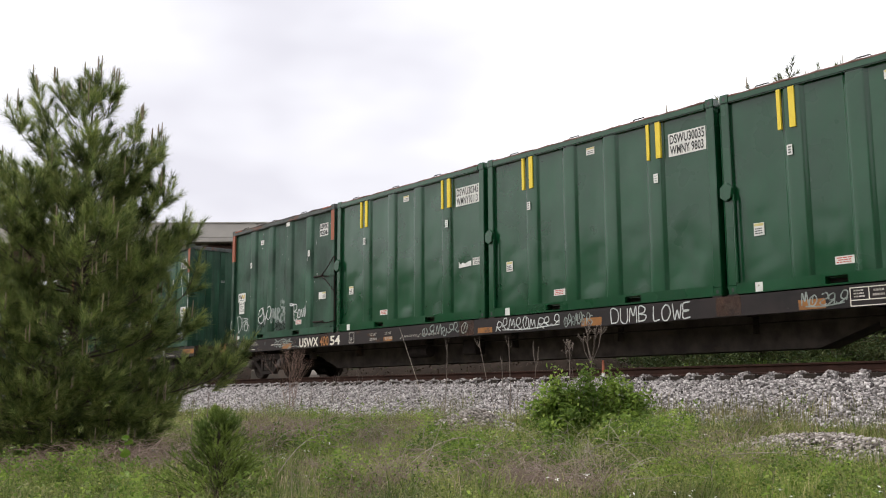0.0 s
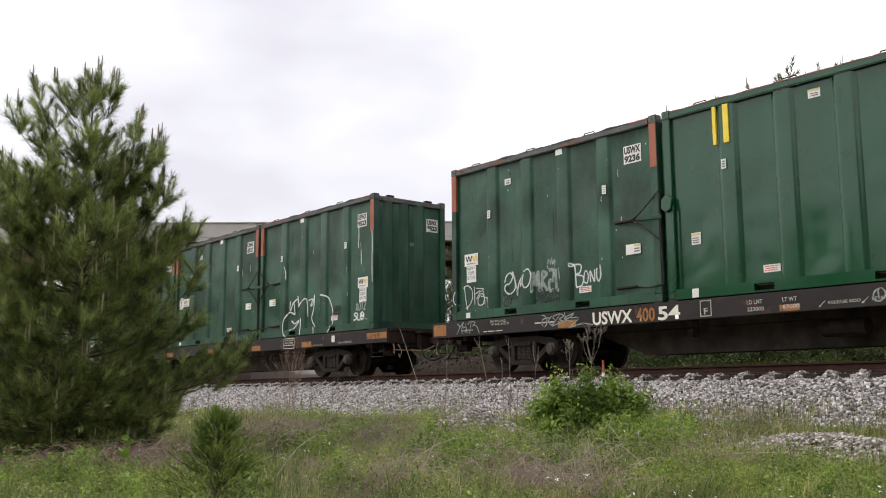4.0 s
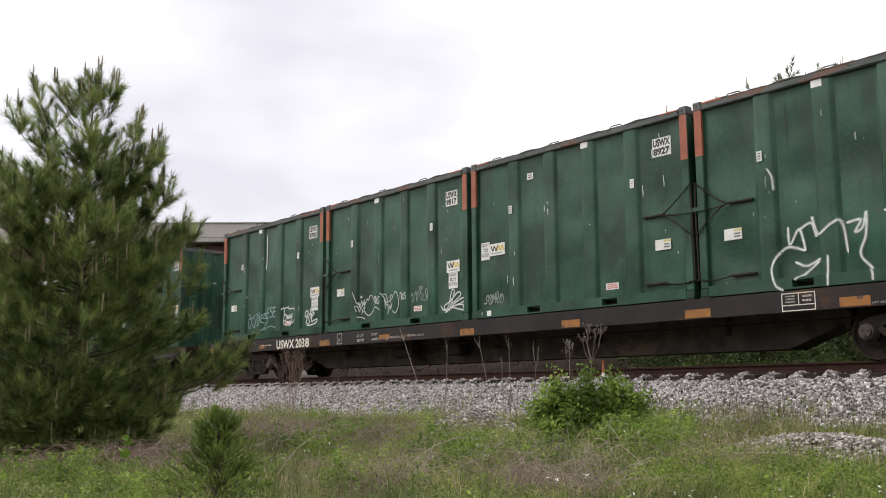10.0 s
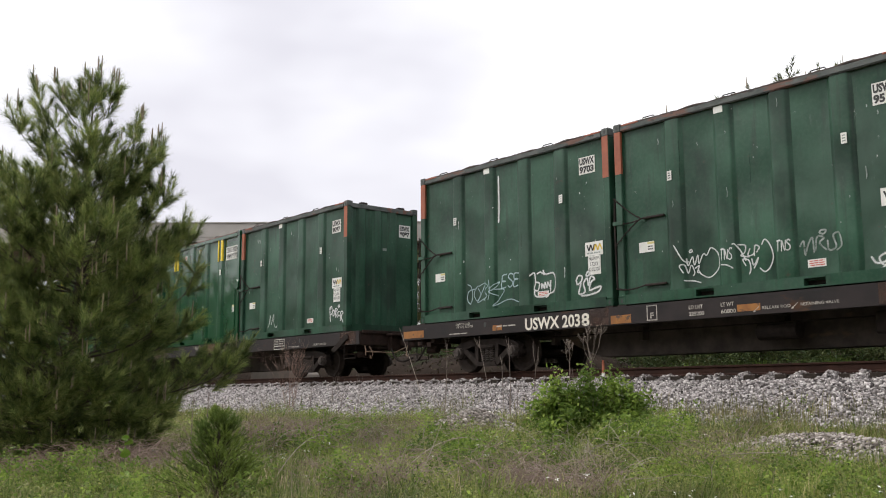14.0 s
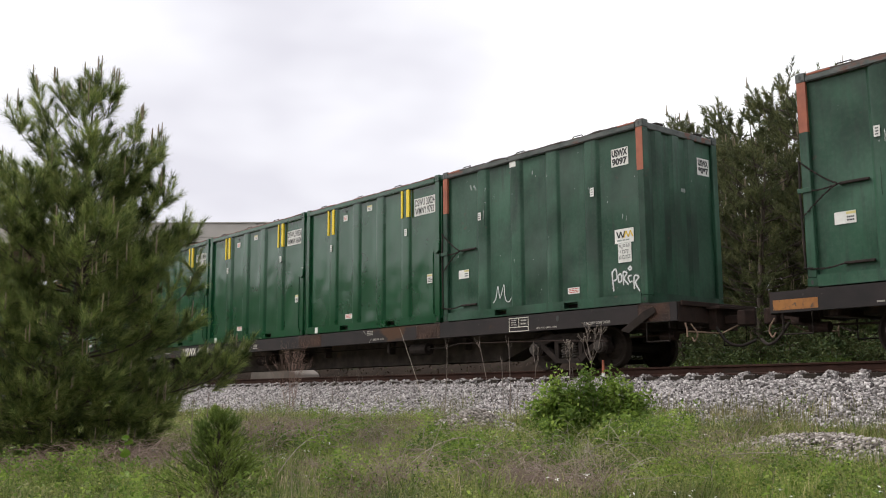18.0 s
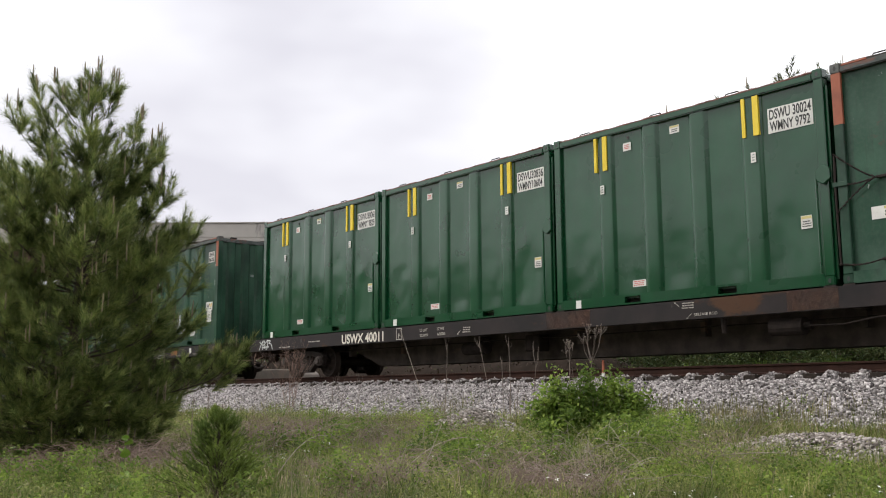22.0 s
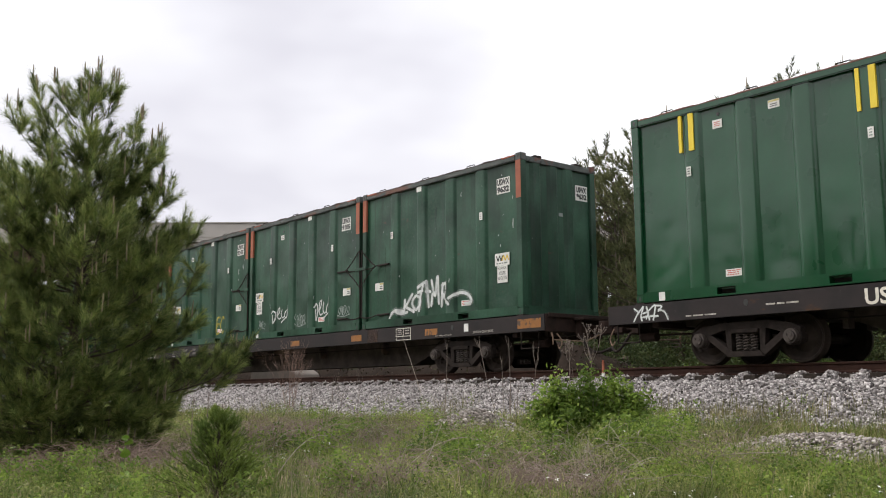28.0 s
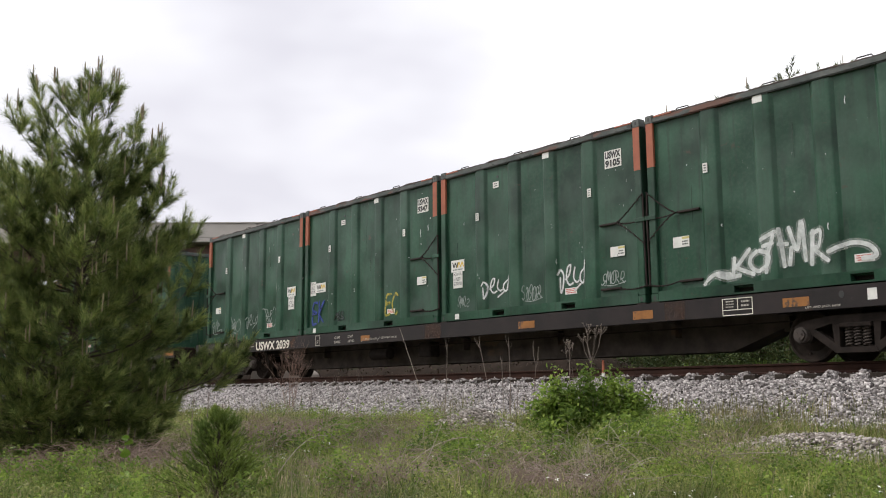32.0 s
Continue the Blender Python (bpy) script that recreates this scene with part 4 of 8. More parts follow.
TAGS = {
    "dartk": ".06,.80 .0,.58 .03,.34 .12,.24; .26,.98 .30,.45 .36,.04; .22,.90 .36,.98 .48,.80 .50,.50 .42,.22 .30,.10; .55,.92 .57,.22; .57,.62 .72,.72 .62,.42; .60,.84 .82,.78 .74,.68; .66,.42 .76,.62 .84,.44 .80,.20 .68,.20 .66,.42; .82,.70 .86,.18; .74,.52 .98,.40; .90,.46 1,-.02",
    "fan": "0,.05 .12,.5 .30,.95; .14,.62 .02,.85; .30,.95 .22,.4 .25,.05; .26,.5 .42,.55 .36,.15; .38,.92 .42,.5 .46,.08; .42,.62 .62,.95 .60,.45 .56,.05; .62,.92 .80,.85 .70,.55; .70,.70 .88,.5 .98,.02; .22,.28 .50,.32 .72,.30",
    "bonu": "0,.98 .12,.90 .02,.86 0,.98; .14,.94 .18,.10; .16,.92 .34,.86 .30,.62 .18,.56 .40,.46 .36,.18 .18,.12; .44,.60 .42,.30 .52,.24 .56,.48 .50,.64 .44,.58; .62,.24 .62,.62 .74,.26 .76,.66; .82,.70 .82,.36 .90,.24 1,.40 .98,.78",
    "loop": "0,.62 .08,.86 .22,.94 .30,.80 .20,.58 .04,.52 .02,.34 .16,.20 .34,.28 .40,.52 .30,.98; .30,.98 .40,.60 .46,.10; .46,.10 .50,.46 .62,.74 .56,.40; .56,.46 .72,.60; .74,.82 .70,.50 .80,.34 .94,.46 1,.78 .90,.98 .76,.90",
    "block": "0,.04 .04,.92 .12,.36 .20,.94 .24,.06; .34,.96 .32,.08; .34,.92 .50,.80 .36,.52 .52,.06; .58,.92 .74,.92 .72,.50 .60,.48 .60,.08 .76,.08; .82,.96 .84,.12 .98,.08; .92,.98 1,.50",
    "peak": "0,.1 .2,.9 .45,.4 .6,1 .75,.4 1,.8 .95,0 .1,0",
    "kofmr": "-.10,.02 .02,.20 .14,.18; .02,.20 .10,.12 .22,.14; .15,.10 .17,.50; .17,.26 .30,.62; .18,.28 .33,.12; .36,.56 .30,.44 .30,.28 .36,.18 .44,.26 .45,.46 .36,.56; .38,.72 .52,.86; .40,.60 .50,.66; .43,.10 .45,.46 .50,.80; .56,.18 .55,.50 .53,.92; .52,.62 .60,.60; .60,.92 .66,.48 .70,.98 .72,.24; .60,.20 .62,.56; .76,.16 .78,.80; .76,.72 .84,.76 .82,.50 .78,.46 .90,.20; .88,.36 1.04,.48 1.16,.40 1.20,.22 1.10,.20",
    "ozesk": "0,.92 .10,.80 .14,.40 .08,.10 .0,.30 .04,.62 .22,.70; .28,.82 .18,.50 .26,.20 .36,.44 .30,.70; .30,.78 .48,.86 .36,.40 .28,.12 .50,.30; .46,.94 .60,.74 .48,.56 .58,.34 .44,.18; .62,.98 .64,.50 .60,.16; .60,.60 .86,.86 .74,.58 .62,.50 .84,.30; .74,.58 .98,.52 .86,.18 .72,-.10; .72,-.10 1.1,.12 1.35,-.02",
    "coil": "0,.75 .1,.6 .3,.7 .42,.95 .3,1 .22,.8 .38,.45 .2,.35 .1,.12 .28,0 .42,.2 .55,.75; .52,.05 .55,.75 .6,.3 .68,.85; .85,.95 .72,.7 .78,.4 .95,.45 1,.8 .85,.95",
    "crown": "0,.45 .1,.65 .12,.1 .2,.5 .3,.75 .32,.15; .35,.2 .4,.75 .55,.7 .45,.5 .6,.2; .62,.6 .65,.2 .8,.3 .75,.75 .9,.8 .95,.3 .8,.15; .45,.9 .55,.85 .6,.98 .5,1 .45,.9",
    "jump": "0,1 .2,.55 .3,.5; .3,.78 .36,.82 .38,.76 .31,.75; .25,.6 .28,.4 .38,.62 .42,.4 .5,.65 .52,.42 .62,.66 .7,.62 .8,.8 .95,.6 .95,.25 .75,.02 .55,.15 .5,.3; .2,.2 .12,.4 .22,.42 .28,.2 .35,.4 .42,.2 .38,.1; .42,.3 .52,.36 .48,.2 .55,.18; .2,0 .4,-.03 .55,-.1",
    "rope": "0,.98 .08,.95 .25,.6 .3,.45; .12,.95 .3,.9 .28,.7 .18,.62 .4,.55; .42,.8 .36,.6 .5,.62 .55,.8; .52,.55 .55,.85 .66,.8 .58,.65; .3,.3 .22,.5 .38,.45 .42,.2 .38,.05; .45,.5 .5,.3 .62,.5 .58,.35 .5,.2; .72,.85 .8,1 .92,.85 1,.5 .92,.2 .78,.08 .65,.2",
    "fern": "0,.35 .1,.15 .3,.25 .45,.95 .55,.9 .4,.3 .25,.05 .15,.3 .4,.5 .7,.85 .8,.7 .45,.35 .35,.1 .6,.4 .95,.6 .9,.4 .4,.2 .7,.3 1,.25 .95,.05 .45,.2 .2,0",
    "badge": "0,.85 .15,.95 .2,.6 .15,.35 .3,.3 .35,.55 .2,.6; .25,.9 .4,.95 .55,.85 .5,1 .6,.85 .9,.85 1,.5 .9,.2 .75,.15; .42,.55 .44,.35 .48,.5 .55,.35 .58,.55 .65,.35 .68,.55 .75,.4 .8,.6 .78,.2; .15,.3 .2,.1 .5,.05 .7,.12 .6,0 .75,.15",
    "bike": "0,.7 .1,.85 .25,.8 .2,.6 .05,.5 0,.7; .2,.55 .1,.1 .35,.15 .3,.5 .45,.7 .5,.4 .6,.75 .75,.65 .6,.5 .55,.2 .75,.25 1,.3 .9,.1 .5,0 .2,0; .4,.85 .5,.98 .55,.85 .45,.8 .4,.85",
    "deer": "0,.6 .1,.75 .2,.6 .18,.3 .1,.1 .08,.55; .25,.45 .4,.6 .45,.85 .35,.8 .3,.5 .4,.3 .55,.35; .6,.8 .55,.5 .65,.35 .75,.4; .95,.75 .8,.6 .78,.4 .9,.35 1,.95; .55,.1 .8,.3",
    "pore": "0,.9 .05,.1 .02,.8 .15,.95 .18,.6 .05,.5; .22,.7 .25,.45 .35,.5 .33,.75 .22,.7; .42,.3 .42,.8 .55,.75 .45,.55 .6,.3; .6,.9 .68,1 .72,.9 .62,.86; .72,.65 .6,.6 .65,.4 .75,.42; .8,.1 .82,.6 .98,.55 .86,.35 1,0",
}


def tag_drawn(key, x0, x1, z0, z1):
    """One of the drawn tags, fitted into a box."""
    return [[(x0 + (x1 - x0) * float(q.split(",")[0]), z0 + (z1 - z0) * float(q.split(",")[1])) for q in s.split()] for s in TAGS[key].split(";")]


def weather(c, seed, heavy=1.0):
    """Chips and thin white runs in an old container's paint."""
    rr = random.Random(seed)
    bm = bmesh.new()
    for _ in range(int(13 * heavy)):
        x = rr.choice((rr.uniform(1.9, 2.75), rr.uniform(-2.7, 2.7), rr.choice(RIBS) + rr.uniform(-0.12, 0.12)))
        z = rr.uniform(0.8, 3.3)
        ln = rr.choice((0.02, 0.03, 0.05, 0.05, 0.1, 0.2)) * rr.uniform(0.6, 1.2)
        ribbon(bm, [(x + 0.006 * math.sin(k * 1.7 + seed), z - ln * k / 4) for k in range(5)], rr.uniform(0.01, 0.024), side_y)
    part("chipped_paint", bm, SPRAY_THIN if seed % 2 else SPRAY, c, "white chips and runs in the paint")["kind"] = "stuff"
    bm = bmesh.new()
    for _ in range(int(2 * heavy)):
        x, z, ln = rr.uniform(-2.6, 2.6), rr.uniform(1.6, 3.3), rr.uniform(0.3, 0.9)
        ribbon(bm, [(x + 0.004 * math.sin(k * 1.1 + seed), z - ln * k / 8) for k in range(9)], rr.uniform(0.008, 0.02), side_y)
    part("dark_streak", bm, STREAK, c, "dark grime runs")["kind"] = "stuff"


# ---------------------------------------------------------------- the containers of each car
OLD_MASTER = build_container(OLD_GREEN, RAIL_GREY, False)
NEW_MASTER = build_container(NEW_GREEN, NEW_GREEN, True)
stripes(NEW_MASTER)
masters = {"old": [OLD_MASTER, True], "new": [NEW_MASTER, True]}


def container(car, k, kind, door, top="", bottom="", company=None, cubic="62 CU.YDS"):
    """Container k of a car; door: 1 front, -1 rear; company: x, z of its company sticker and whether the permit stands beside it."""
    x = FRONT[car] - k * PITCH - L2
    m = pose(x, TRACK_Y, DECK)
    master = masters[kind]
    if master[1]:
        c, master[1] = master[0], False
        master.append(list(c.children))
        c.matrix_basis = m
    else:
        c = bare_copy(master[0], master[2], m)
    MOVERS.append((c, x, TRACK_Y, DECK))
    small_stickers(c, kind == "new", door == 1)
    (latch_new if kind == "new" else latch_old)(c, door)
    if top:
        if kind == "new":
            number_sticker(c, 1.97, 2.8, 2.71, 3.15, top, bottom, 0.022)
        else:
            number_sticker(c, *((2.17, 2.6) if (car, k) != ("d", 1) else (2.07, 2.5)), 2.77, 3.13, top, bottom)
            if k == 0:
                end_number(c, top, bottom)
    if company:
        ex, ez, beside = company
        if beside:
            emblem(c, ex + 0.28, ex + 0.78, ez, ez + 0.27)
            permit(c, ex, ex + 0.28, ez - 0.07, ez + 0.33, cubic)
        else:
            emblem(c, ex, ex + 0.47, ez, ez + 0.28)
            permit(c, ex + 0.07, ex + 0.4, ez - 0.385, ez - 0.004, cubic)
    return c


def bare_copy(ob, kids, m):
    """A copy of a bare container: the structural parts alone, without the marks of the first one."""
    made = ob.copy()
    scene.collection.objects.link(made)
    made.matrix_basis = m
    for kid in kids:
        k2 = kid.copy()
        scene.collection.objects.link(k2)
        k2.parent = made
        for sub in kid.children:
            s2 = sub.copy()
            scene.collection.objects.link(s2)
            s2.parent = k2
    return made


def end_number(c, top, bottom):
    """The same marks on the front end wall, towards the far side."""
    x = L2 - 0.068
    bm = bmesh.new()
    box(bm, x, x + 0.003, 0.6, 1.0, 2.74, 3.1)
    s = part("number_sticker", bm, WHITE, c, "white sticker with black marks")
    for tx, z0, z1 in ((top, 2.93, 3.07), (bottom, 2.77, 2.91)):
        me = lettering(tx, z1 - z0, 0.34, INK, bold=0.06)
        ob = part("lettering", me, None, s)
        ob.matrix_basis = pose(x + 0.006, 0.63, z0, 0, 0, 90)
    bm = bmesh.new()
    box(bm, L2 - 0.07, L2 - 0.066, 0.03, 0.16, 2.3, 2.38)
    part("notice_sticker", bm, SPRAY_THIN, c, "faded sticker")


a1 = container("a", 0, "new", -1)
a2 = container("a", 1, "new", -1, "DSWU30035", "WMNY 9803")
a3 = container("a", 2, "new", -1, "DSWU30345", "WMNY10113")
a4 = container("a", 3, "old", 1, "USWX", "9236", (-2.65, 1.24, False), "59 CU.YDS")
b1 = container("b", 0, "old", -1, "USWX", "9523", (2.2, 1.12, False), "62 CU.YDS")
b2 = container("b", 1, "old", 1, "USWX", "8927", (-2.77, 1.39, True))
b3 = container("b", 2, "old", -1, "USWX", "9517", (2.19, 1.16, False), "62 CU.YDS")
b4 = container("b", 3, "old", -1, "USWX", "9703", (2.28, 1.06, False), "62 CU.YDS")
c1 = container("c", 0, "old", -1, "USWX", "9097", (2.2, 1.22, False), "62 CU.YDS")
c2 = container("c", 1, "new", 1, "DSWU 30024", "WMNY 9792")
c3 = container("c", 2, "new", 1, "DSWU30836", "WMNY10604")
c4 = container("c", 3, "new", 1, "DSWU30061", "WMNY 9829")
d1 = container("d", 0, "old", -1, "USWX", "9632", (2.08, 1.14, False))
d2 = container("d", 1, "old", 1, "USWX", "9105", (-2.74, 1.15, False))
d3 = container("d", 2, "old", 1, "USWX", "9347", (-2.8, 1.16, True))
d4 = container("d", 3, "old", -1, "", "", (2.09, 1.18, False))
e1 = container("e", 0, "old", -1)
e2 = container("e", 1, "old", 1)
e3 = container("e", 2, "old", -1)
e4 = container("e", 3, "old", -1)

# a torn sticker and a permit note on one of the newer containers
yp = -W2 + DEEP - 0.004
bm = bmesh.new()
prism(bm, [(2.06, 1.23), (2.5, 1.25), (2.5, 1.37), (2.38, 1.35), (2.28, 1.32), (2.18, 1.35), (2.14, 1.31), (2.09, 1.33), (2.06, 1.39)], "y", yp, yp + 0.003)
part("torn_sticker", bm, WHITE, a3, "torn white sticker")
note = plate_on(a3, "permit_sticker", 2.55, 2.85, 1.25, 1.42, WHITE, yp, "white permit sticker with black print")
words_on(note, "N.J.D.E.P.", 2.57, 2.83, 1.345, 1.41, INK, yp - 0.003, 0.02)
words_on(note, "17273", 2.61, 2.8, 1.265, 1.33, INK, yp - 0.003, 0.02)

FINE, FAT = 0.028, 0.05
FADED = "faded sprayed tag"
# car a, rearmost container
spray(a4, tag_drawn("dartk", -2.97, -1.78, 0.2, 0.8), FINE, SPRAY)
spray(a4, tag_drawn("loop", -1.3, -0.42, 0.36, 0.98), 0.034, SPRAY)
spray(a4, tag_drawn("coil", -1.36, -0.9, 0.22, 0.62), 0.03, SPRAY_DARK, label="dark sprayed tag")
spray(a4, tag_drawn("block", -0.42, 0.42, 0.42, 0.92), 0.075, SPRAY_THIN, label=FADED)
spray(a4, tag_drawn("peak", 0.02, 0.24, 0.92, 1.14), 0.03, SPRAY_THIN, label=FADED)
spray(a4, tag_scrawl(-0.3, 0.4, 0.24, 0.5, 4, 5), FAT, SPRAY_DARK, label="dark sprayed tag")
spray(a4, tag_drawn("bonu", 0.68, 1.55, 0.38, 0.98), 0.034, SPRAY)
# car b
big = [[(-1.3, 1.05), (-1.28, 0.75), (-1.1, 0.98), (-1.0, 0.62)], [(-1.1, 0.98), (-0.88, 1.06), (-0.8, 0.82), (-0.86, 1.16), (-0.76, 0.86), (-0.5, 1.0), (-0.35, 1.0), (-0.28, 0.5)],
       [(-0.28, 0.98), (-0.05, 1.0), (-0.15, 0.82), (-0.02, 0.88), (0.05, 1.12), (0.02, 0.75), (-0.08, 0.45), (0.1, 0.2), (0.12, 0.02)], [(0.4, 0.95), (0.38, 0.2)],
       [(0.33, 1.1), (0.75, 1.0), (1.0, 0.6), (0.98, 0.2), (0.85, 0.0)], [(-1.0, 0.62), (-1.35, 0.7), (-1.6, 0.4), (-1.55, 0.1), (-1.4, -0.02)],
       [(-1.2, 0.45), (-1.0, 0.36), (-0.75, 0.45), (-1.0, 0.25), (-1.2, 0.15)], [(-0.6, 0.5), (-0.62, 0.0)]]
spray(b1, big, 0.042, SPRAY)
spray(b1, tag_words("SUB..", 2.02, 2.66, 0.27, 0.46, 6), 0.05, SPRAY)
spray(b1, tag_words("XOTZ", 2.13, 2.6, 0.53, 0.73, 7), 0.045, SPRAY_THIN, label=FADED)
spray(b1, tag_scrawl(1.02, 1.35, 0.45, 0.75, 8, 4), 0.03, SPRAY_DARK, label="dark sprayed tag")
spray(b1, [[(2.23, 2.8), (2.24, 2.5), (2.22, 2.2)], [(2.35, 2.15), (2.36, 1.75)], [(2.95, 2.6), (2.97, 2.2), (2.96, 1.7), (2.98, 1.2)], [(-1.6, 2.1), (-1.52, 1.95), (-1.5, 1.7)]], 0.035, SPRAY, label="white paint runs")
spray(b2, tag_scrawl(-2.67, -2.04, 0.28, 0.56, 9, 5), 0.025, SPRAY_THIN, label=FADED)
spray(b3, tag_drawn("jump", -1.7, -0.72, 0.34, 1.02), FINE, SPRAY)
spray(b3, tag_words("TNS", -0.72, -0.46, 0.62, 0.82, 11), 0.024, SPRAY)
spray(b3, [[(-0.72, 0.55), (-0.58, 0.53), (-0.45, 0.46)]], FINE, SPRAY)
spray(b3, tag_drawn("rope", -0.46, 0.3, 0.3, 0.9), FINE, SPRAY)
spray(b3, tag_words("TNS", 0.38, 0.66, 0.65, 0.83, 13), 0.024, SPRAY)
spray(b3, tag_drawn("crown", 0.78, 1.58, 0.5, 0.92), 0.03, SPRAY_THIN, label=FADED)
spray(b3, tag_drawn("fern", 1.97, 2.88, 0.21, 0.75), 0.034, SPRAY)
spray(b4, tag_drawn("ozesk", -1.36, -0.1, 0.3, 0.86), 0.022, SPRAY_PALE, label="pale blue sprayed tag")
spray(b4, tag_words("ESE", -0.2, 0.36, 0.64, 0.92, 17), FINE, SPRAY_PALE, label="pale blue sprayed tag")
spray(b4, tag_drawn("badge", 0.7, 1.46, 0.31, 0.9), 0.036, SPRAY)
spray(b4, tag_drawn("bike", 2.02, 2.68, 0.27, 0.76), 0.04, SPRAY)
spray(b4, [[(-0.27, 3.2), (-0.26, 2.5), (-0.28, 2.12)]], 0.05, SPRAY, label="white paint run")
# car c
spray(c1, [[(-1.36, 0.32), (-1.27, 0.42), (-1.2, 0.68), (-1.16, 0.5), (-1.12, 0.42), (-1.0, 0.7), (-0.98, 0.5), (-0.93, 0.34), (-0.82, 0.32), (-0.74, 0.42)]], FINE, SPRAY)
spray(c1, tag_drawn("pore", 2.1, 2.78, 0.24, 0.74), 0.036, SPRAY)
spray(c1, [[(-2.1, 3.15), (-2.05, 3.02)], [(-1.98, 3.12), (-1.9, 3.0)]], 0.05, SPRAY_THIN, label="pale scuff")
# car d
spray(d1, tag_drawn("kofmr", -1.66, 0.78, 0.2, 1.14), 0.085, SPRAY)
spray(d2, tag_drawn("deer", -1.63, -0.74, 0.38, 0.95), 0.042, SPRAY)
spray(d2, tag_drawn("deer", 0.72, 1.52, 0.31, 1.03), 0.045, SPRAY)
spray(d2, tag_scrawl(-0.34, 0.27, 0.26, 0.62, 25, 6), 0.02, SPRAY_THIN, label=FADED)
spray(d2, tag_scrawl(1.9, 2.52, 0.4, 0.72, 26, 5), 0.02, SPRAY_THIN, label=FADED)
spray(d2, tag_scrawl(-2.5, -2.1, 0.28, 0.55, 27, 4), 0.02, SPRAY_THIN, label=FADED)
spray(d3, tag_words("EK", -2.65, -2.05, 0.3, 0.9, 28), 0.07, SPRAY_BLUE, label="blue sprayed tag")
spray(d3, tag_words("EC", 0.85, 1.38, 0.33, 0.85, 29), 0.06, SPRAY_YELLOW, label="yellow sprayed tag")
spray(d3, tag_scrawl(-1.47, -1.05, 0.3, 0.62, 30, 3), 0.05, SPRAY_DARK, label="dark sprayed tag")
for i, (x, w, key) in enumerate(((-2.75, 0.7, "bike"), (-1.45, 0.7, "jump"), (-0.4, 0.75, "deer"), (0.7, 0.8, "rope"))):
    spray(d4, tag_drawn(key, x, x + w, 0.3, 0.75 + 0.06 * i), FINE, SPRAY_THIN, label=FADED)
for i, c in enumerate((a4, b1, b2, b3, b4, c1, d1, d2, d3, d4, e1)):
    weather(c, 70 + i, 1.5 if c in (b1, b3, c1) else 1.0)


# ---------------------------------------------------------------- flat cars
SILL_Y, SILL_LOW = -1.27, 0.82


def sill_y(x, z):
    return SILL_Y


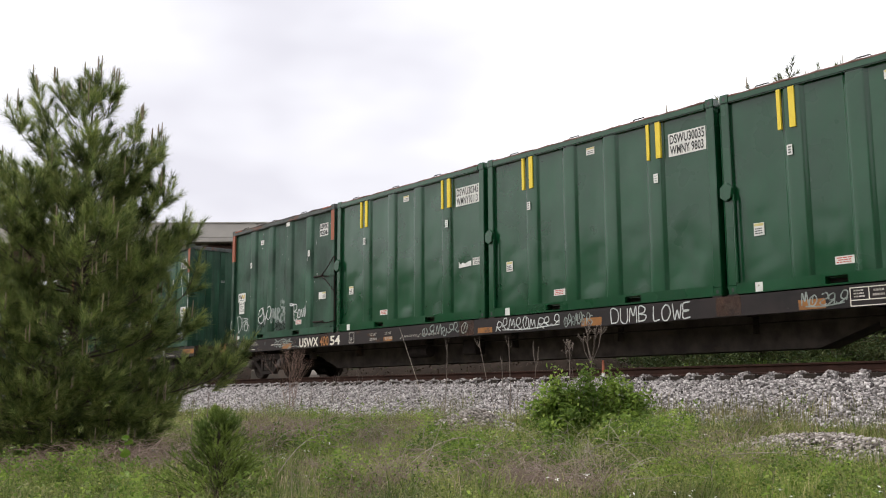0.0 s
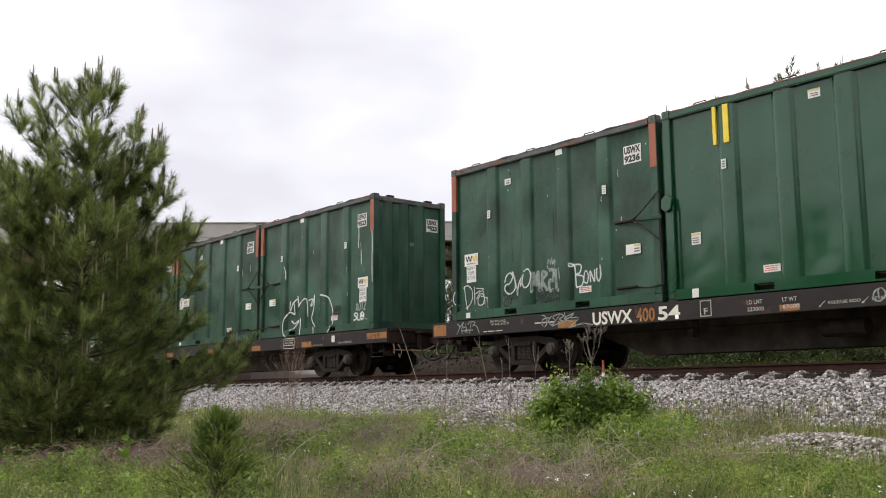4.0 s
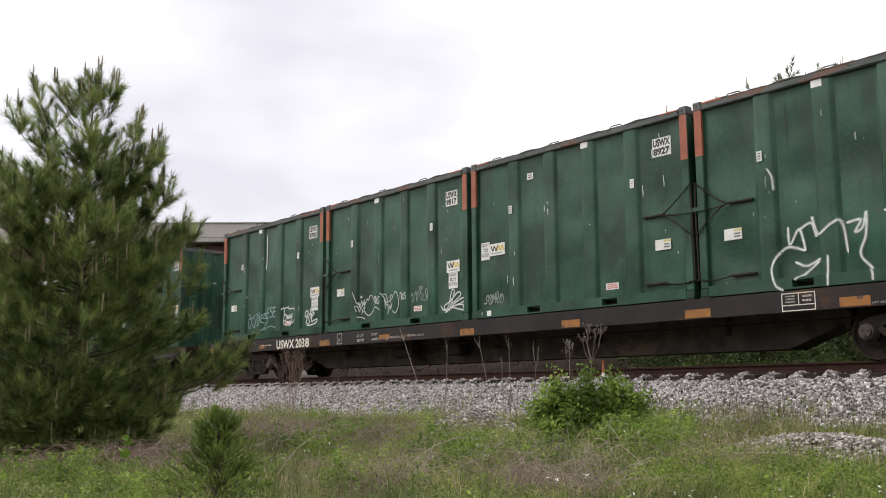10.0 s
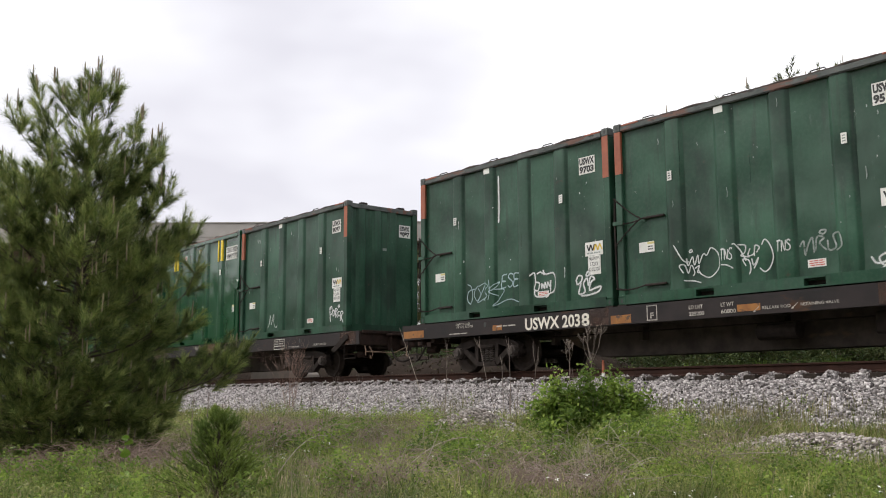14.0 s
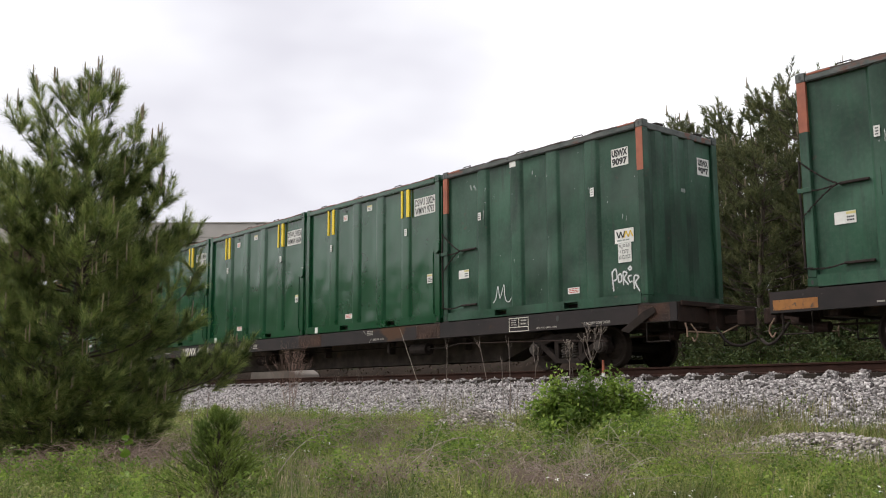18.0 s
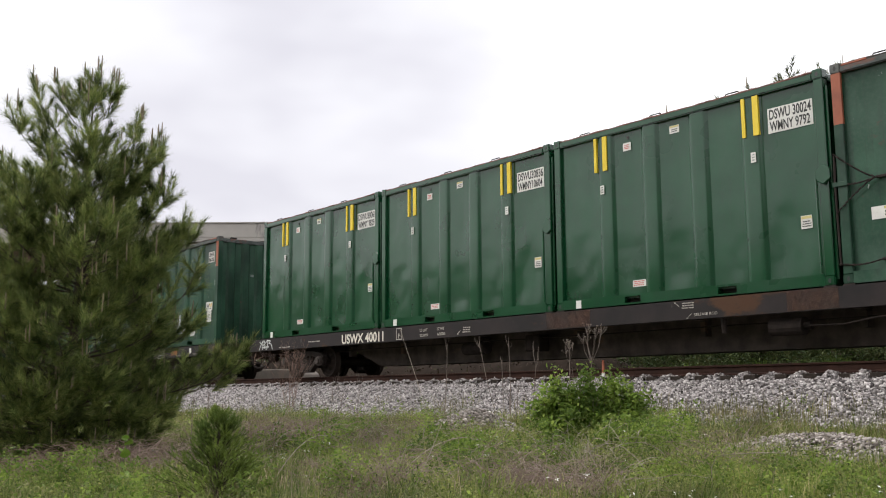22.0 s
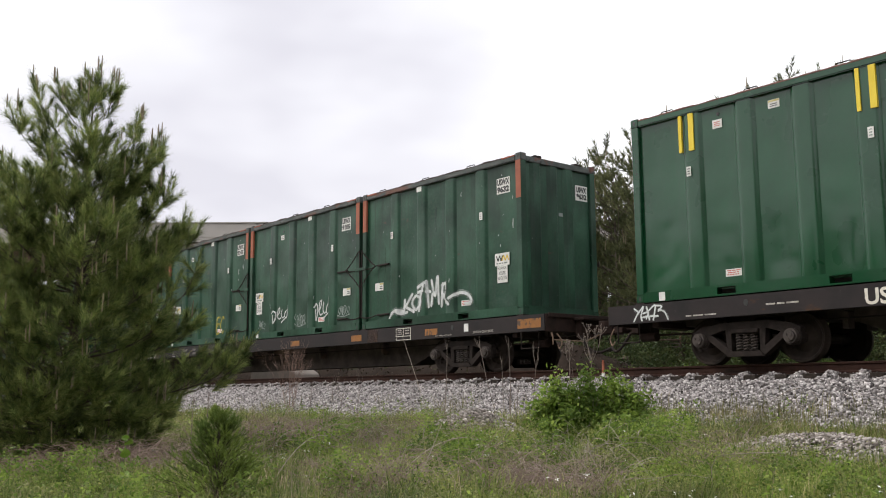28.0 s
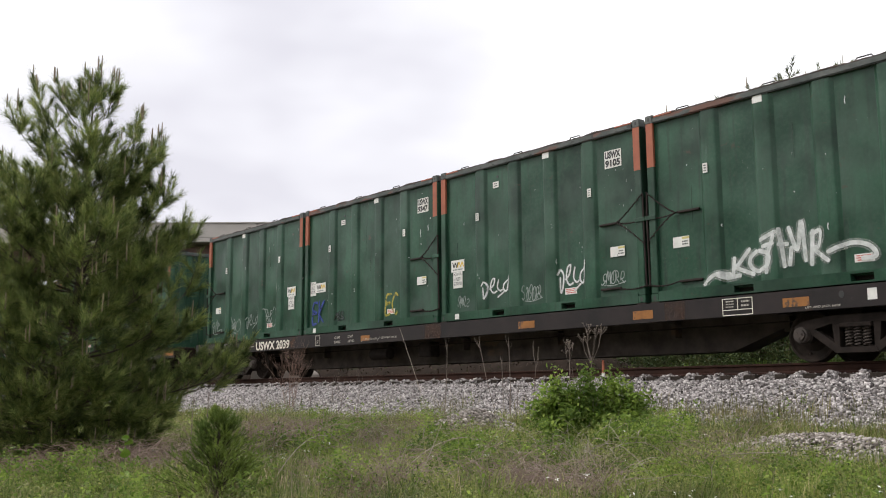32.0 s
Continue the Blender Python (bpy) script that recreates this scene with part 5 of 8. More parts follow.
def build_bogie(car, x):
    bm = bmesh.new()
    box(bm, -0.2, 0.2, -1.0, 1.0, 0.34, 0.68)
    box(bm, -0.3, 0.3, -0.35, 0.35, 0.66, 0.84)
    bevelled(bm, 0.03)
    bogie = part("bogie", bm, BOGIE_GRIME, car, "grimy two-axle cast steel bogie")
    bogie.matrix_basis = pose(x, 0, 0)
    for s in (-1, 1):
        y0, y1 = sorted((s * 0.94, s * 1.1))
        bm = bmesh.new()
        # upper chord arching from axle box to axle box
        prism(bm, [(-1.02, 0.45), (-1.05, 0.58), (-0.9, 0.66), (-0.45, 0.73), (0.45, 0.73), (0.9, 0.66), (1.05, 0.58), (1.02, 0.45),
                   (0.78, 0.5), (0.42, 0.6), (-0.42, 0.6), (-0.78, 0.5)], "y", y0, y1)
        for e in (-1, 1):
            prism(bm, [(e * 0.86, 0.52), (e * 0.68, 0.52), (e * 0.22, 0.19), (e * 0.36, 0.14)], "y", y0, y1)
            prism(bm, [(e * 0.40, 0.62), (e * 0.28, 0.62), (e * 0.28, 0.2), (e * 0.36, 0.2)], "y", y0 + 0.01, y1 - 0.01)
            prism(bm, [(e * 1.03, 0.58), (e * 0.74, 0.56), (e * 0.74, 0.36), (e * 0.8, 0.3), (e * 1.0, 0.3), (e * 1.06, 0.4)], "y", y0 + 0.02, y1 - 0.02)
        prism(bm, [(-0.36, 0.13), (0.36, 0.13), (0.3, 0.22), (-0.3, 0.22)], "y", y0 - 0.03, y1 + 0.03)
        part("side_frame", bm, BOGIE_GRIME, bogie, "cast steel side frame")
        for e in (-1, 0, 1):
            bm = bmesh.new()
            tube(bm, [(e * 0.145 + 0.056 * math.cos(k * 0.785), s * 1.04 + 0.056 * math.sin(k * 0.785), 0.225 + k * 0.0061) for k in range(50)], 0.014, 5)
            part("coil_spring", bm, SPRING_STEEL, bogie, "rusty coil spring")
        bm = bmesh.new()
        box(bm, -0.26, 0.26, *sorted((s * 1.0, s * 1.13)), 0.53, 0.6)
        bevelled(bm, 0.012)
        part("bolster_end", bm, BOGIE_GRIME, bogie)
        for e in (-1, 1):
            bm = bmesh.new()
            disc(bm, (e * 0.9, s * 1.08, 0.44), "y", 0.125, s * 0.11, 16)
            disc(bm, (e * 0.9, s * 1.19, 0.44), "y", 0.09, s * 0.04, 16)
            for k in range(3):
                a = k * 2.094 + 0.4
                disc(bm, (e * 0.9 + 0.05 * math.cos(a), s * 1.23, 0.44 + 0.05 * math.sin(a)), "y", 0.016, s * 0.015, 6)
            part("bearing_cap", bm, SPRING_STEEL, bogie, "grimy bearing cap")
    for e in (-1, 1):
        bm = bmesh.new()
        tube(bm, [(0, -0.9, 0), (0, 0.9, 0)], 0.085, 12)
        for s in (-1, 1):
            prof = [(0.11, 0.60), (0.13, 0.64), (0.24, 0.67), (0.345, 0.665), (0.38, 0.64), (0.42, 0.64), (0.425, 0.80), (0.415, 0.825), (0.38, 0.82), (0.35, 0.785), (0.24, 0.74), (0.15, 0.79), (0.11, 0.81)]
            prof[5], prof[6] = (0.448, 0.69), (0.428, 0.72)
            n = 32
            rings = [[bm.verts.new((r * math.cos(2 * math.pi * k / n), s * y, r * math.sin(2 * math.pi * k / n))) for k in range(n)] for r, y in prof]
            for i in range(len(rings)):
                a, b = rings[i], rings[(i + 1) % len(rings)]
                for k in range(n):
                    bm.faces.new((a[k], a[(k + 1) % n], b[(k + 1) % n], b[k]))
            for k in range(3):
                ang = k * 2.094
                disc(bm, (0.29 * math.cos(ang), s * 0.755, 0.29 * math.sin(ang)), "y", 0.03, s * 0.03, 8)
        bmesh.ops.recalc_face_normals(bm, faces=bm.faces[:])
        wheels = part("wheelset", bm, WHEEL_STEEL, bogie, "rusty steel wheels on one axle")
        wheels.matrix_basis = pose(e * 0.9, 0, 0.425)
        WHEELSETS.append((wheels, e * 0.9, 0.425))
    bm = bmesh.new()
    for e in (-1, 1):
        tube(bm, [(e * 0.42, -0.95, 0.36), (e * 0.42, 0.95, 0.36)], 0.05, 6)
        box(bm, e * 0.42 - 0.04, e * 0.42 + 0.04, -0.86, -0.66, 0.25, 0.5)
    part("brake_beam", bm, DARK_STEEL, bogie)


def build_flat_car():
    car = thing("flat_car", "long black and rust flat car carrying four green containers", "railway wagon", "flat cars of the train")
    half = 13.0
    for s in (-1, 1):
        bm = bmesh.new()
        prism(bm, [(s * 1.27, SILL_LOW), (s * 1.27, 1.17), (s * 1.15, 1.17), (s * 1.15, 1.14), (s * 1.235, 1.14), (s * 1.235, SILL_LOW + 0.03), (s * 1.15, SILL_LOW + 0.03), (s * 1.15, SILL_LOW)],
              "x", -half, half)
        part("side_sill", bm, SILL_PAINT, car, "black sill with rust patches")
        for x in (-11.0, -8.6, -6.2, -3.1, 0.0, 3.1, 6.2, 8.6, 11.0):
            bm = bmesh.new()
            prism(bm, [(x - 0.05, SILL_LOW), (x + 0.05, SILL_LOW), (x + 0.05, 0.55), (x - 0.05, 0.55)], "y", *sorted((s * 0.3, s * 0.5)))
            box(bm, x - 0.06, x + 0.06, *sorted((s * 0.25, s * 1.2)), SILL_LOW + 0.03, 1.12)
            part("cross_bearer", bm, UNDERFRAME, car)
    bm = bmesh.new()
    box(bm, -half + 0.05, half - 0.05, -1.2, 1.2, 1.12, 1.16)
    part("deck", bm, UNDERFRAME, car)
    bm = bmesh.new()
    prism(bm, [(-half + 0.4, 1.12), (-half + 0.4, 0.78), (-8.6, 0.70), (-7.4, 0.26), (7.4, 0.26), (8.6, 0.70), (half - 0.4, 0.78), (half - 0.4, 1.12)], "y", -0.3, 0.3)
    part("centre_sill", bm, UNDERFRAME, car, "dark fish-bellied centre sill")
    for k in range(4):
        for e in (-1, 1):
            for s in (-1, 1):
                bm = bmesh.new()
                x = 12.333 - k * PITCH - L2 + e * (L2 - 0.09)
                box(bm, x - 0.1, x + 0.1, *sorted((s * 1.02, s * 1.235)), 1.16, 1.2)
                part("container_pad", bm, DARK_STEEL, car)
    for e in (-1, 1):
        bm = bmesh.new()
        box(bm, *sorted((e * half, e * (half + 0.03))), -1.25, 1.25, 0.8, 1.17)
        box(bm, *sorted((e * (half + 0.03), e * (half + 0.2))), -0.34, 0.34, 0.68, 1.12)
        bevelled(bm, 0.008)
        part("end_sill", bm, GEAR_RUST, car, "rusty end sill")
        # coupler: shank and knuckle
        bm = bmesh.new()
        box(bm, *sorted((e * (half + 0.1), e * (half + 0.62))), -0.08, 0.08, 0.79, 0.95)
        prism(bm, [(e * (half + 0.55), -0.2), (e * (half + 0.72), -0.22), (e * (half + 0.86), -0.1), (e * (half + 0.8), 0.06), (e * (half + 0.66), 0.2), (e * (half + 0.55), 0.16)], "z", 0.74, 1.02)
        bevelled(bm, 0.015)
        part("coupler", bm, GEAR_RUST, car, "rusty knuckle coupler")
        # stirrup step, cut lever and air hose
        for s in (-1, 1):
            bm = bmesh.new()
            x0, x1 = e * (half - 0.72), e * (half - 0.2)
            tube(bm, [(x0, s * 1.24, SILL_LOW + 0.02), (x0, s * 1.24, 0.46), (x1, s * 1.24, 0.46), (x1, s * 1.24, SILL_LOW + 0.02)], 0.018, 6)
            part("stirrup_step", bm, BOGIE_GRIME, car, "hanging steel step")
        bm = bmesh.new()
        y = -1.12 * e
        tube(bm, [(e * (half + 0.06), y, 0.78), (e * (half + 0.1), y, 0.66), (e * (half + 0.1), y, 0.52), (e * (half + 0.1), y, 0.62), (e * (half + 0.12), y * 0.95, 0.62), (e * (half + 0.3), y * 0.3, 0.60), (e * (half + 0.5), 0.0, 0.78)], 0.016, 6)
        part("uncoupling_lever", bm, RUST_ROD, car, "bent uncoupling lever")
        bm = bmesh.new()
        tube(bm, [tuple(q) for q in curve_points([(e * (half + 0.2), -0.36, 0.72), (e * (half + 0.42), -0.38, 0.45), (e * (half + 0.66), -0.3, 0.36), (e * (half + 0.9), -0.15, 0.46)], 5)], 0.028, 8)
        part("air_hose", bm, DARK_STEEL, car, "dark rubber air hose")
        # brake rigging between the end sill and the bogie, and a bearer over the coupler
        bm = bmesh.new()
        box(bm, *sorted((e * (half - 1.1), e * (half - 0.95))), -1.15, 1.15, 0.72, 0.84)
        bevelled(bm, 0.012)
        part("body_bearer", bm, GEAR_RUST, car)
        bm = bmesh.new()
        tube(bm, [(e * (half - 1.6), -0.7, 0.6), (e * (half - 0.5), -0.62, 0.62), (e * (half + 0.02), -0.6, 0.7)], 0.02, 6)
        tube(bm, [(e * (half - 0.5), -0.62, 0.62), (e * (half - 0.5), -0.62, 0.84)], 0.016, 5)
        part("brake_lever", bm, GEAR_RUST, car)
        bm = bmesh.new()
        disc(bm, (e * (half - 0.75), -0.75, 0.58), "x", 0.09, e * 0.34, 12)
        part("angle_cock", bm, GEAR_RUST, car)
        bm = bmesh.new()
        box(bm, *sorted((e * (half + 0.03), e * (half + 0.34))), -0.42, 0.42, 1.06, 1.12)
        box(bm, *sorted((e * (half + 0.03), e * (half + 0.07))), -1.2, 1.2, 1.10, 1.19)
        bevelled(bm, 0.008)
        part("crossover_step", bm, GEAR_RUST, car)
        bm = bmesh.new()
        tube(bm, [tuple(q) for q in curve_points([(e * (half + 0.1), -1.0, 0.76), (e * (half + 0.22), -0.98, 0.58), (e * (half + 0.16), -0.99, 0.44), (e * (half + 0.1), -0.98, 0.52)], 5)], 0.014, 6)
        part("lever_handle", bm, RUST_ROD, car, "hooked steel handle")
    bm = bmesh.new()
    tube(bm, [(-9.0, -0.8, 0.7), (9.0, -0.8, 0.7)], 0.014, 6)
    part("brake_rod", bm, BOGIE_GRIME, car)
    bm = bmesh.new()
    disc(bm, (-3.4, -0.72, 0.56), "x", 0.15, 0.75, 14)
    part("brake_cylinder", bm, BOGIE_GRIME, car)
    bm = bmesh.new()
    box(bm, -1.3, -0.85, -0.84, -0.5, 0.42, 0.78)
    bevelled(bm, 0.03)
    part("air_reservoir", bm, BOGIE_GRIME, car)
    return car


def pointer_on(car, x, z, way):
    """Small painted arrow beside a stencil, slanting down (-1) or up (1) to its tip."""
    bm = bmesh.new()
    y = SILL_Y - 0.005
    for corners in (((-0.05, 0.05 * way - 0.006), (0.05, -0.03 * way - 0.006), (0.05, -0.03 * way + 0.008), (-0.05, 0.05 * way + 0.008)),
                    ((-0.07, 0.065 * way), (-0.055, 0.03 * way), (-0.015, 0.055 * way))):
        bm.faces.new([bm.verts.new((x + a, y - 0.001, z + b)) for a, b in corners])
    bmesh.ops.recalc_face_normals(bm, faces=bm.faces[:])
    part("pointer_arrow", bm, CAR_FADED, car)


def dress_sill(car, number, split, reflectors, box_x, number_x, patches, seed, stencils=True):
    """Marks on the near sill: reporting marks, load limits, reflectors and rust-coloured repainted patches."""
    y = SILL_Y - 0.004
    for x0, w, z0, h in reflectors:
        plate_on(car, "reflector", x0, x0 + w, DECK + z0, DECK + z0 + h, REFLECTOR, y, "dirty orange reflector")
    for x0, w in patches:
        plate_on(car, "rust_patch", x0, x0 + w, SILL_LOW + 0.012, 1.165, RUST_PATCH, y + 0.0015, "rust-brown patch", 0.002)
    for tx, (x0, x1) in zip(number, number_x):
        words_on(car, tx, x0, x1, DECK - 0.36, DECK - 0.1, CAR_WHITE, y - 0.001, 0.025)
    # plate with F, load limit and light weight
    x = -5.42
    bm = bmesh.new()
    for a, b, c, e in ((x, x + 0.24, 0.0, 0.02), (x, x + 0.24, 0.27, 0.29), (x, x + 0.02, 0.02, 0.27), (x + 0.22, x + 0.24, 0.02, 0.27)):
        flat(bm, a, b, DECK - 0.35 + c, DECK - 0.35 + e, y - 0.001)
    part("plate_outline", bm, CAR_FADED, car)
    words_on(car, "F", x + 0.08, x + 0.16, DECK - 0.31, DECK - 0.2, CAR_FADED, y - 0.001, 0.02)
    for tx, a, b, c, e in (("LD LMT", -4.47, -4.17, -0.2, -0.13), (split[0], -4.47, -4.15, -0.32, -0.25), ("LT WT", -3.8, -3.54, -0.2, -0.13), (split[1], -3.8, -3.5, -0.32, -0.25)):
        words_on(car, tx, a, b, DECK + c, DECK + e, CAR_FADED, y - 0.001, 0.02)
    if stencils:
        pointer_on(car, -3.1, DECK - 0.275, -1)
        words_on(car, "RELEASE ROD", -3.0, -2.47, DECK - 0.3, DECK - 0.25, CAR_FADED, y - 0.001, 0.008)
        pointer_on(car, -2.39, DECK - 0.265, -1)
        words_on(car, "RETAINING VALVE", -2.29, -1.63, DECK - 0.29, DECK - 0.24, CAR_FADED, y - 0.001, 0.008)
    else:
        pointer_on(car, -3.0, DECK - 0.27, -1)
        bars_on(car, -2.88, -2.6, DECK - 0.31, DECK - 0.16, 3, CAR_FADED, y - 0.001)
    # boxed consolidated stencil near the front bogie
    bm = bmesh.new()
    x0, x1, z0, z1 = box_x, box_x + 0.6, DECK - 0.37, DECK - 0.07
    for a, b, c, e in ((x0, x1, z0, z0 + 0.015), (x0, x1, z1 - 0.015, z1), (x0, x0 + 0.015, z0 + 0.015, z1 - 0.015), (x1 - 0.015, x1, z0 + 0.015, z1 - 0.015),
                       (x0 + 0.015, x1 - 0.015, z0 + 0.09, z0 + 0.105), (x0 + 0.3, x0 + 0.315, z0 + 0.105, z1 - 0.015)):
        flat(bm, a, b, c, e, y - 0.001)
    part("stencil_outline", bm, CAR_WHITE, car)
    bars_on(car, x0 + 0.06, x0 + 0.25, z0 + 0.13, z1 - 0.03, 3, CAR_FADED, y - 0.001)
    bars_on(car, x0 + 0.36, x0 + 0.55, z0 + 0.13, z1 - 0.03, 2, CAR_FADED, y - 0.001)
    # white notice, jacking note, lifting holes
    if seed != 4:
        plate_on(car, "notice_sticker", 10.44, 10.59, DECK - 0.28, DECK - 0.1, WHITE, y - 0.001, "small white notice sticker")
    words_on(car, "LIFT AND JACK HERE", 9.4, 10.0, DECK - 0.355, DECK - 0.31, CAR_FADED, y - 0.001, 0.01)
    words_on(car, "2 INCH HF COMP SHOES", 10.75, 11.42, DECK - 0.335, DECK - 0.28, CAR_FADED, y - 0.001, 0.01)
    if seed != 4:
        words_on(car, "EMPTY LOAD\n1/4\" ADJ. BLOCK", -10.95, -10.35, DECK - 0.21, DECK - 0.08, CAR_FADED, y - 0.001, 0.01)
    bars_on(car, -9.6, -8.9, DECK - 0.25, DECK - 0.19, 1, CAR_FADED, y - 0.001)
    bars_on(car, -11.2, -10.5, DECK - 0.34, DECK - 0.29, 1, CAR_FADED, y - 0.001)
    for x in (10.02, -9.95):
        bm = bmesh.new()
        prism(bm, [(x + 0.045 * math.cos(k * math.pi / 6), DECK - 0.16 + 0.06 * math.sin(k * math.pi / 6)) for k in range(12)], "y", y - 0.0005, y + 0.03)
        part("lifting_hole", bm, INK, car, "dark lifting hole")


def place_car(letter, number, number_x, split, reflectors, box_x, patches, seed):
    car = build_flat_car()
    for x in (10.13, -10.11):
        build_bogie(car, x)
    dress_sill(car, number, split, reflectors, box_x, number_x, patches, seed, letter != "c")
    x = FRONT[letter] - 12.333
    car.matrix_basis = pose(x, TRACK_Y, 0)
    MOVERS.append((car, x, TRACK_Y, 0))
    return car


R = -0.36
car_a = place_car("a", ("USWX", "54"), ((-7.95, -6.95), (-6.35, -5.85)), ("223000", "63000"),
                  [(7.6, 0.47, R, 0.16), (2.86, 0.54, R, 0.16), (-3.86, 0.37, R, 0.11), (-0.26, 0.48, R + 0.02, 0.12), (-12.95, 0.46, R + 0.02, 0.26), (-8.9, 0.5, R, 0.15)], 8.48, [(6.03, 0.5), (-0.9, 0.5), (-6.9, 0.45)], 1)
car_b = place_car("b", ("USWX 203", "8"), ((-8.67, -7.1), (-7.06, -6.85)), ("225200", "60800"),
                  [(8.88, 0.5, R, 0.15), (5.95, 0.54, R, 0.15), (-0.29, 0.48, R, 0.15), (-6.3, 0.5, R, 0.16), (-3.48, 0.45, R + 0.05, 0.12), (12.1, 0.88, R + 0.08, 0.16), (-12.95, 0.8, R + 0.02, 0.17), (-9.7, 0.3, R + 0.05, 0.12), (2.9, 0.5, R, 0.15)], 7.88, [(-6.85, 0.5), (-1.0, 0.5)], 2)
car_c = place_car("c", ("USWX 40011",), ((-7.86, -5.96),), ("223000", "63000"),
                  [], 8.57, [(12.1, 0.75), (5.3, 0.9), (-0.2, 1.2)], 4)
# bare brake rod and bent bracket at the front bogie of the third car
bm = bmesh.new()
tube(bm, [(6.8, -1.2, 0.66), (9.6, -1.21, 0.6), (11.3, -1.2, 0.52)], 0.011, 6)
part("brake_rod", bm, GEAR_RUST, car_c, "bare steel brake rod")
bm = bmesh.new()
prism(bm, [(11.7, 0.7), (11.9, 0.64), (12.55, 1.0), (12.5, 1.1), (12.3, 1.05)], "y", -1.31, -1.275)
bevelled(bm, 0.006)
part("bent_bracket", bm, BOGIE_GRIME, car_c, "bent steel bracket")
bm = bmesh.new()
disc(bm, (4.85, -1.0, 0.6), "x", 0.15, 0.6, 16)
disc(bm, (5.45, -1.0, 0.6), "x", 0.07, 0.12, 10)
part("brake_cylinder", bm, BOGIE_GRIME, car_c, "grimy brake cylinder")
bm = bmesh.new()
tube(bm, [(3.98, -1.12, 0.8), (3.98, -1.12, 0.55)], [0.06, 0.045], 8)
part("release_valve", bm, BOGIE_GRIME, car_c, "small grimy valve")
bm = bmesh.new()
tube(bm, [(5.5, -1.05, 0.6), (6.2, -1.15, 0.58), (6.8, -1.2, 0.66)], 0.014, 6)
part("brake_rod", bm, BOGIE_GRIME, car_c)
words_on(car_c, "RELEASE ROD", 3.47, 3.96, DECK - 0.325, DECK - 0.275, CAR_FADED, SILL_Y - 0.005, 0.01)
pointer_on(car_c, 3.37, DECK - 0.31, -1)
bars_on(car_c, 3.2, 3.5, DECK - 0.19, DECK - 0.06, 3, CAR_FADED, SILL_Y - 0.005)
pointer_on(car_c, 3.11, DECK - 0.11, 1)
car_d = place_car("d", ("USWX 2039",), ((-8.81, -6.83),), ("224900", "61100"),
                  [(9.0, 0.47, R + 0.06, 0.15), (5.86, 0.47, R + 0.05, 0.16), (2.73, 0.49, R + 0.05, 0.15), (12.2, 0.7, R + 0.05, 0.2), (-3.2, 0.4, R + 0.05, 0.14)], 7.84, [(-0.5, 0.6), (6.6, 0.45)], 3)
car_e = place_car("e", ("USWX",), ((-8.67, -7.6),), ("223000", "63000"), [(12.1, 0.85, R + 0.06, 0.17)], 8.0, [(-0.5, 0.6)], 5)

words_on(car_a, "400", -6.86, -6.42, DECK - 0.36, DECK - 0.1, REFLECTOR, SILL_Y - 0.005, 0.02)
spray(car_a, tag_words("DUMB LOWE", 3.65, 5.5, DECK - 0.36, DECK - 0.07, 40, 0.02), 0.03, SPRAY, sill_y)
spray(car_a, tag_scrawl(0.35, 2.28, DECK - 0.35, DECK - 0.06, 41, 9), 0.026, SPRAY, sill_y)
spray(car_a, tag_scrawl(2.4, 3.2, DECK - 0.34, DECK - 0.08, 42, 8), 0.02, SPRAY_THIN, sill_y, "faded sprayed tag")
spray(car_a, tag_scrawl(-2.25, -0.6, DECK - 0.34, DECK - 0.06, 43, 7), 0.025, SPRAY_THIN, sill_y, "faded sprayed tag")
spray(car_a, tag_scrawl(7.65, 8.4, DECK - 0.33, DECK - 0.08, 44, 5), 0.024, SPRAY_THIN, sill_y, "faded sprayed tag")
spray(car_a, tag_drawn("fan", -12.1, -11.3, DECK - 0.35, DECK - 0.04), 0.024, SPRAY_THIN, sill_y, "faded sprayed tag")
spray(car_a, tag_drawn("ozesk", -9.35, -8.3, DECK - 0.34, DECK - 0.04), 0.024, SPRAY_THIN, sill_y, "faded sprayed tag")
spray(car_c, tag_drawn("fan", -12.38, -11.55, DECK - 0.37, DECK - 0.05), 0.036, SPRAY, sill_y)


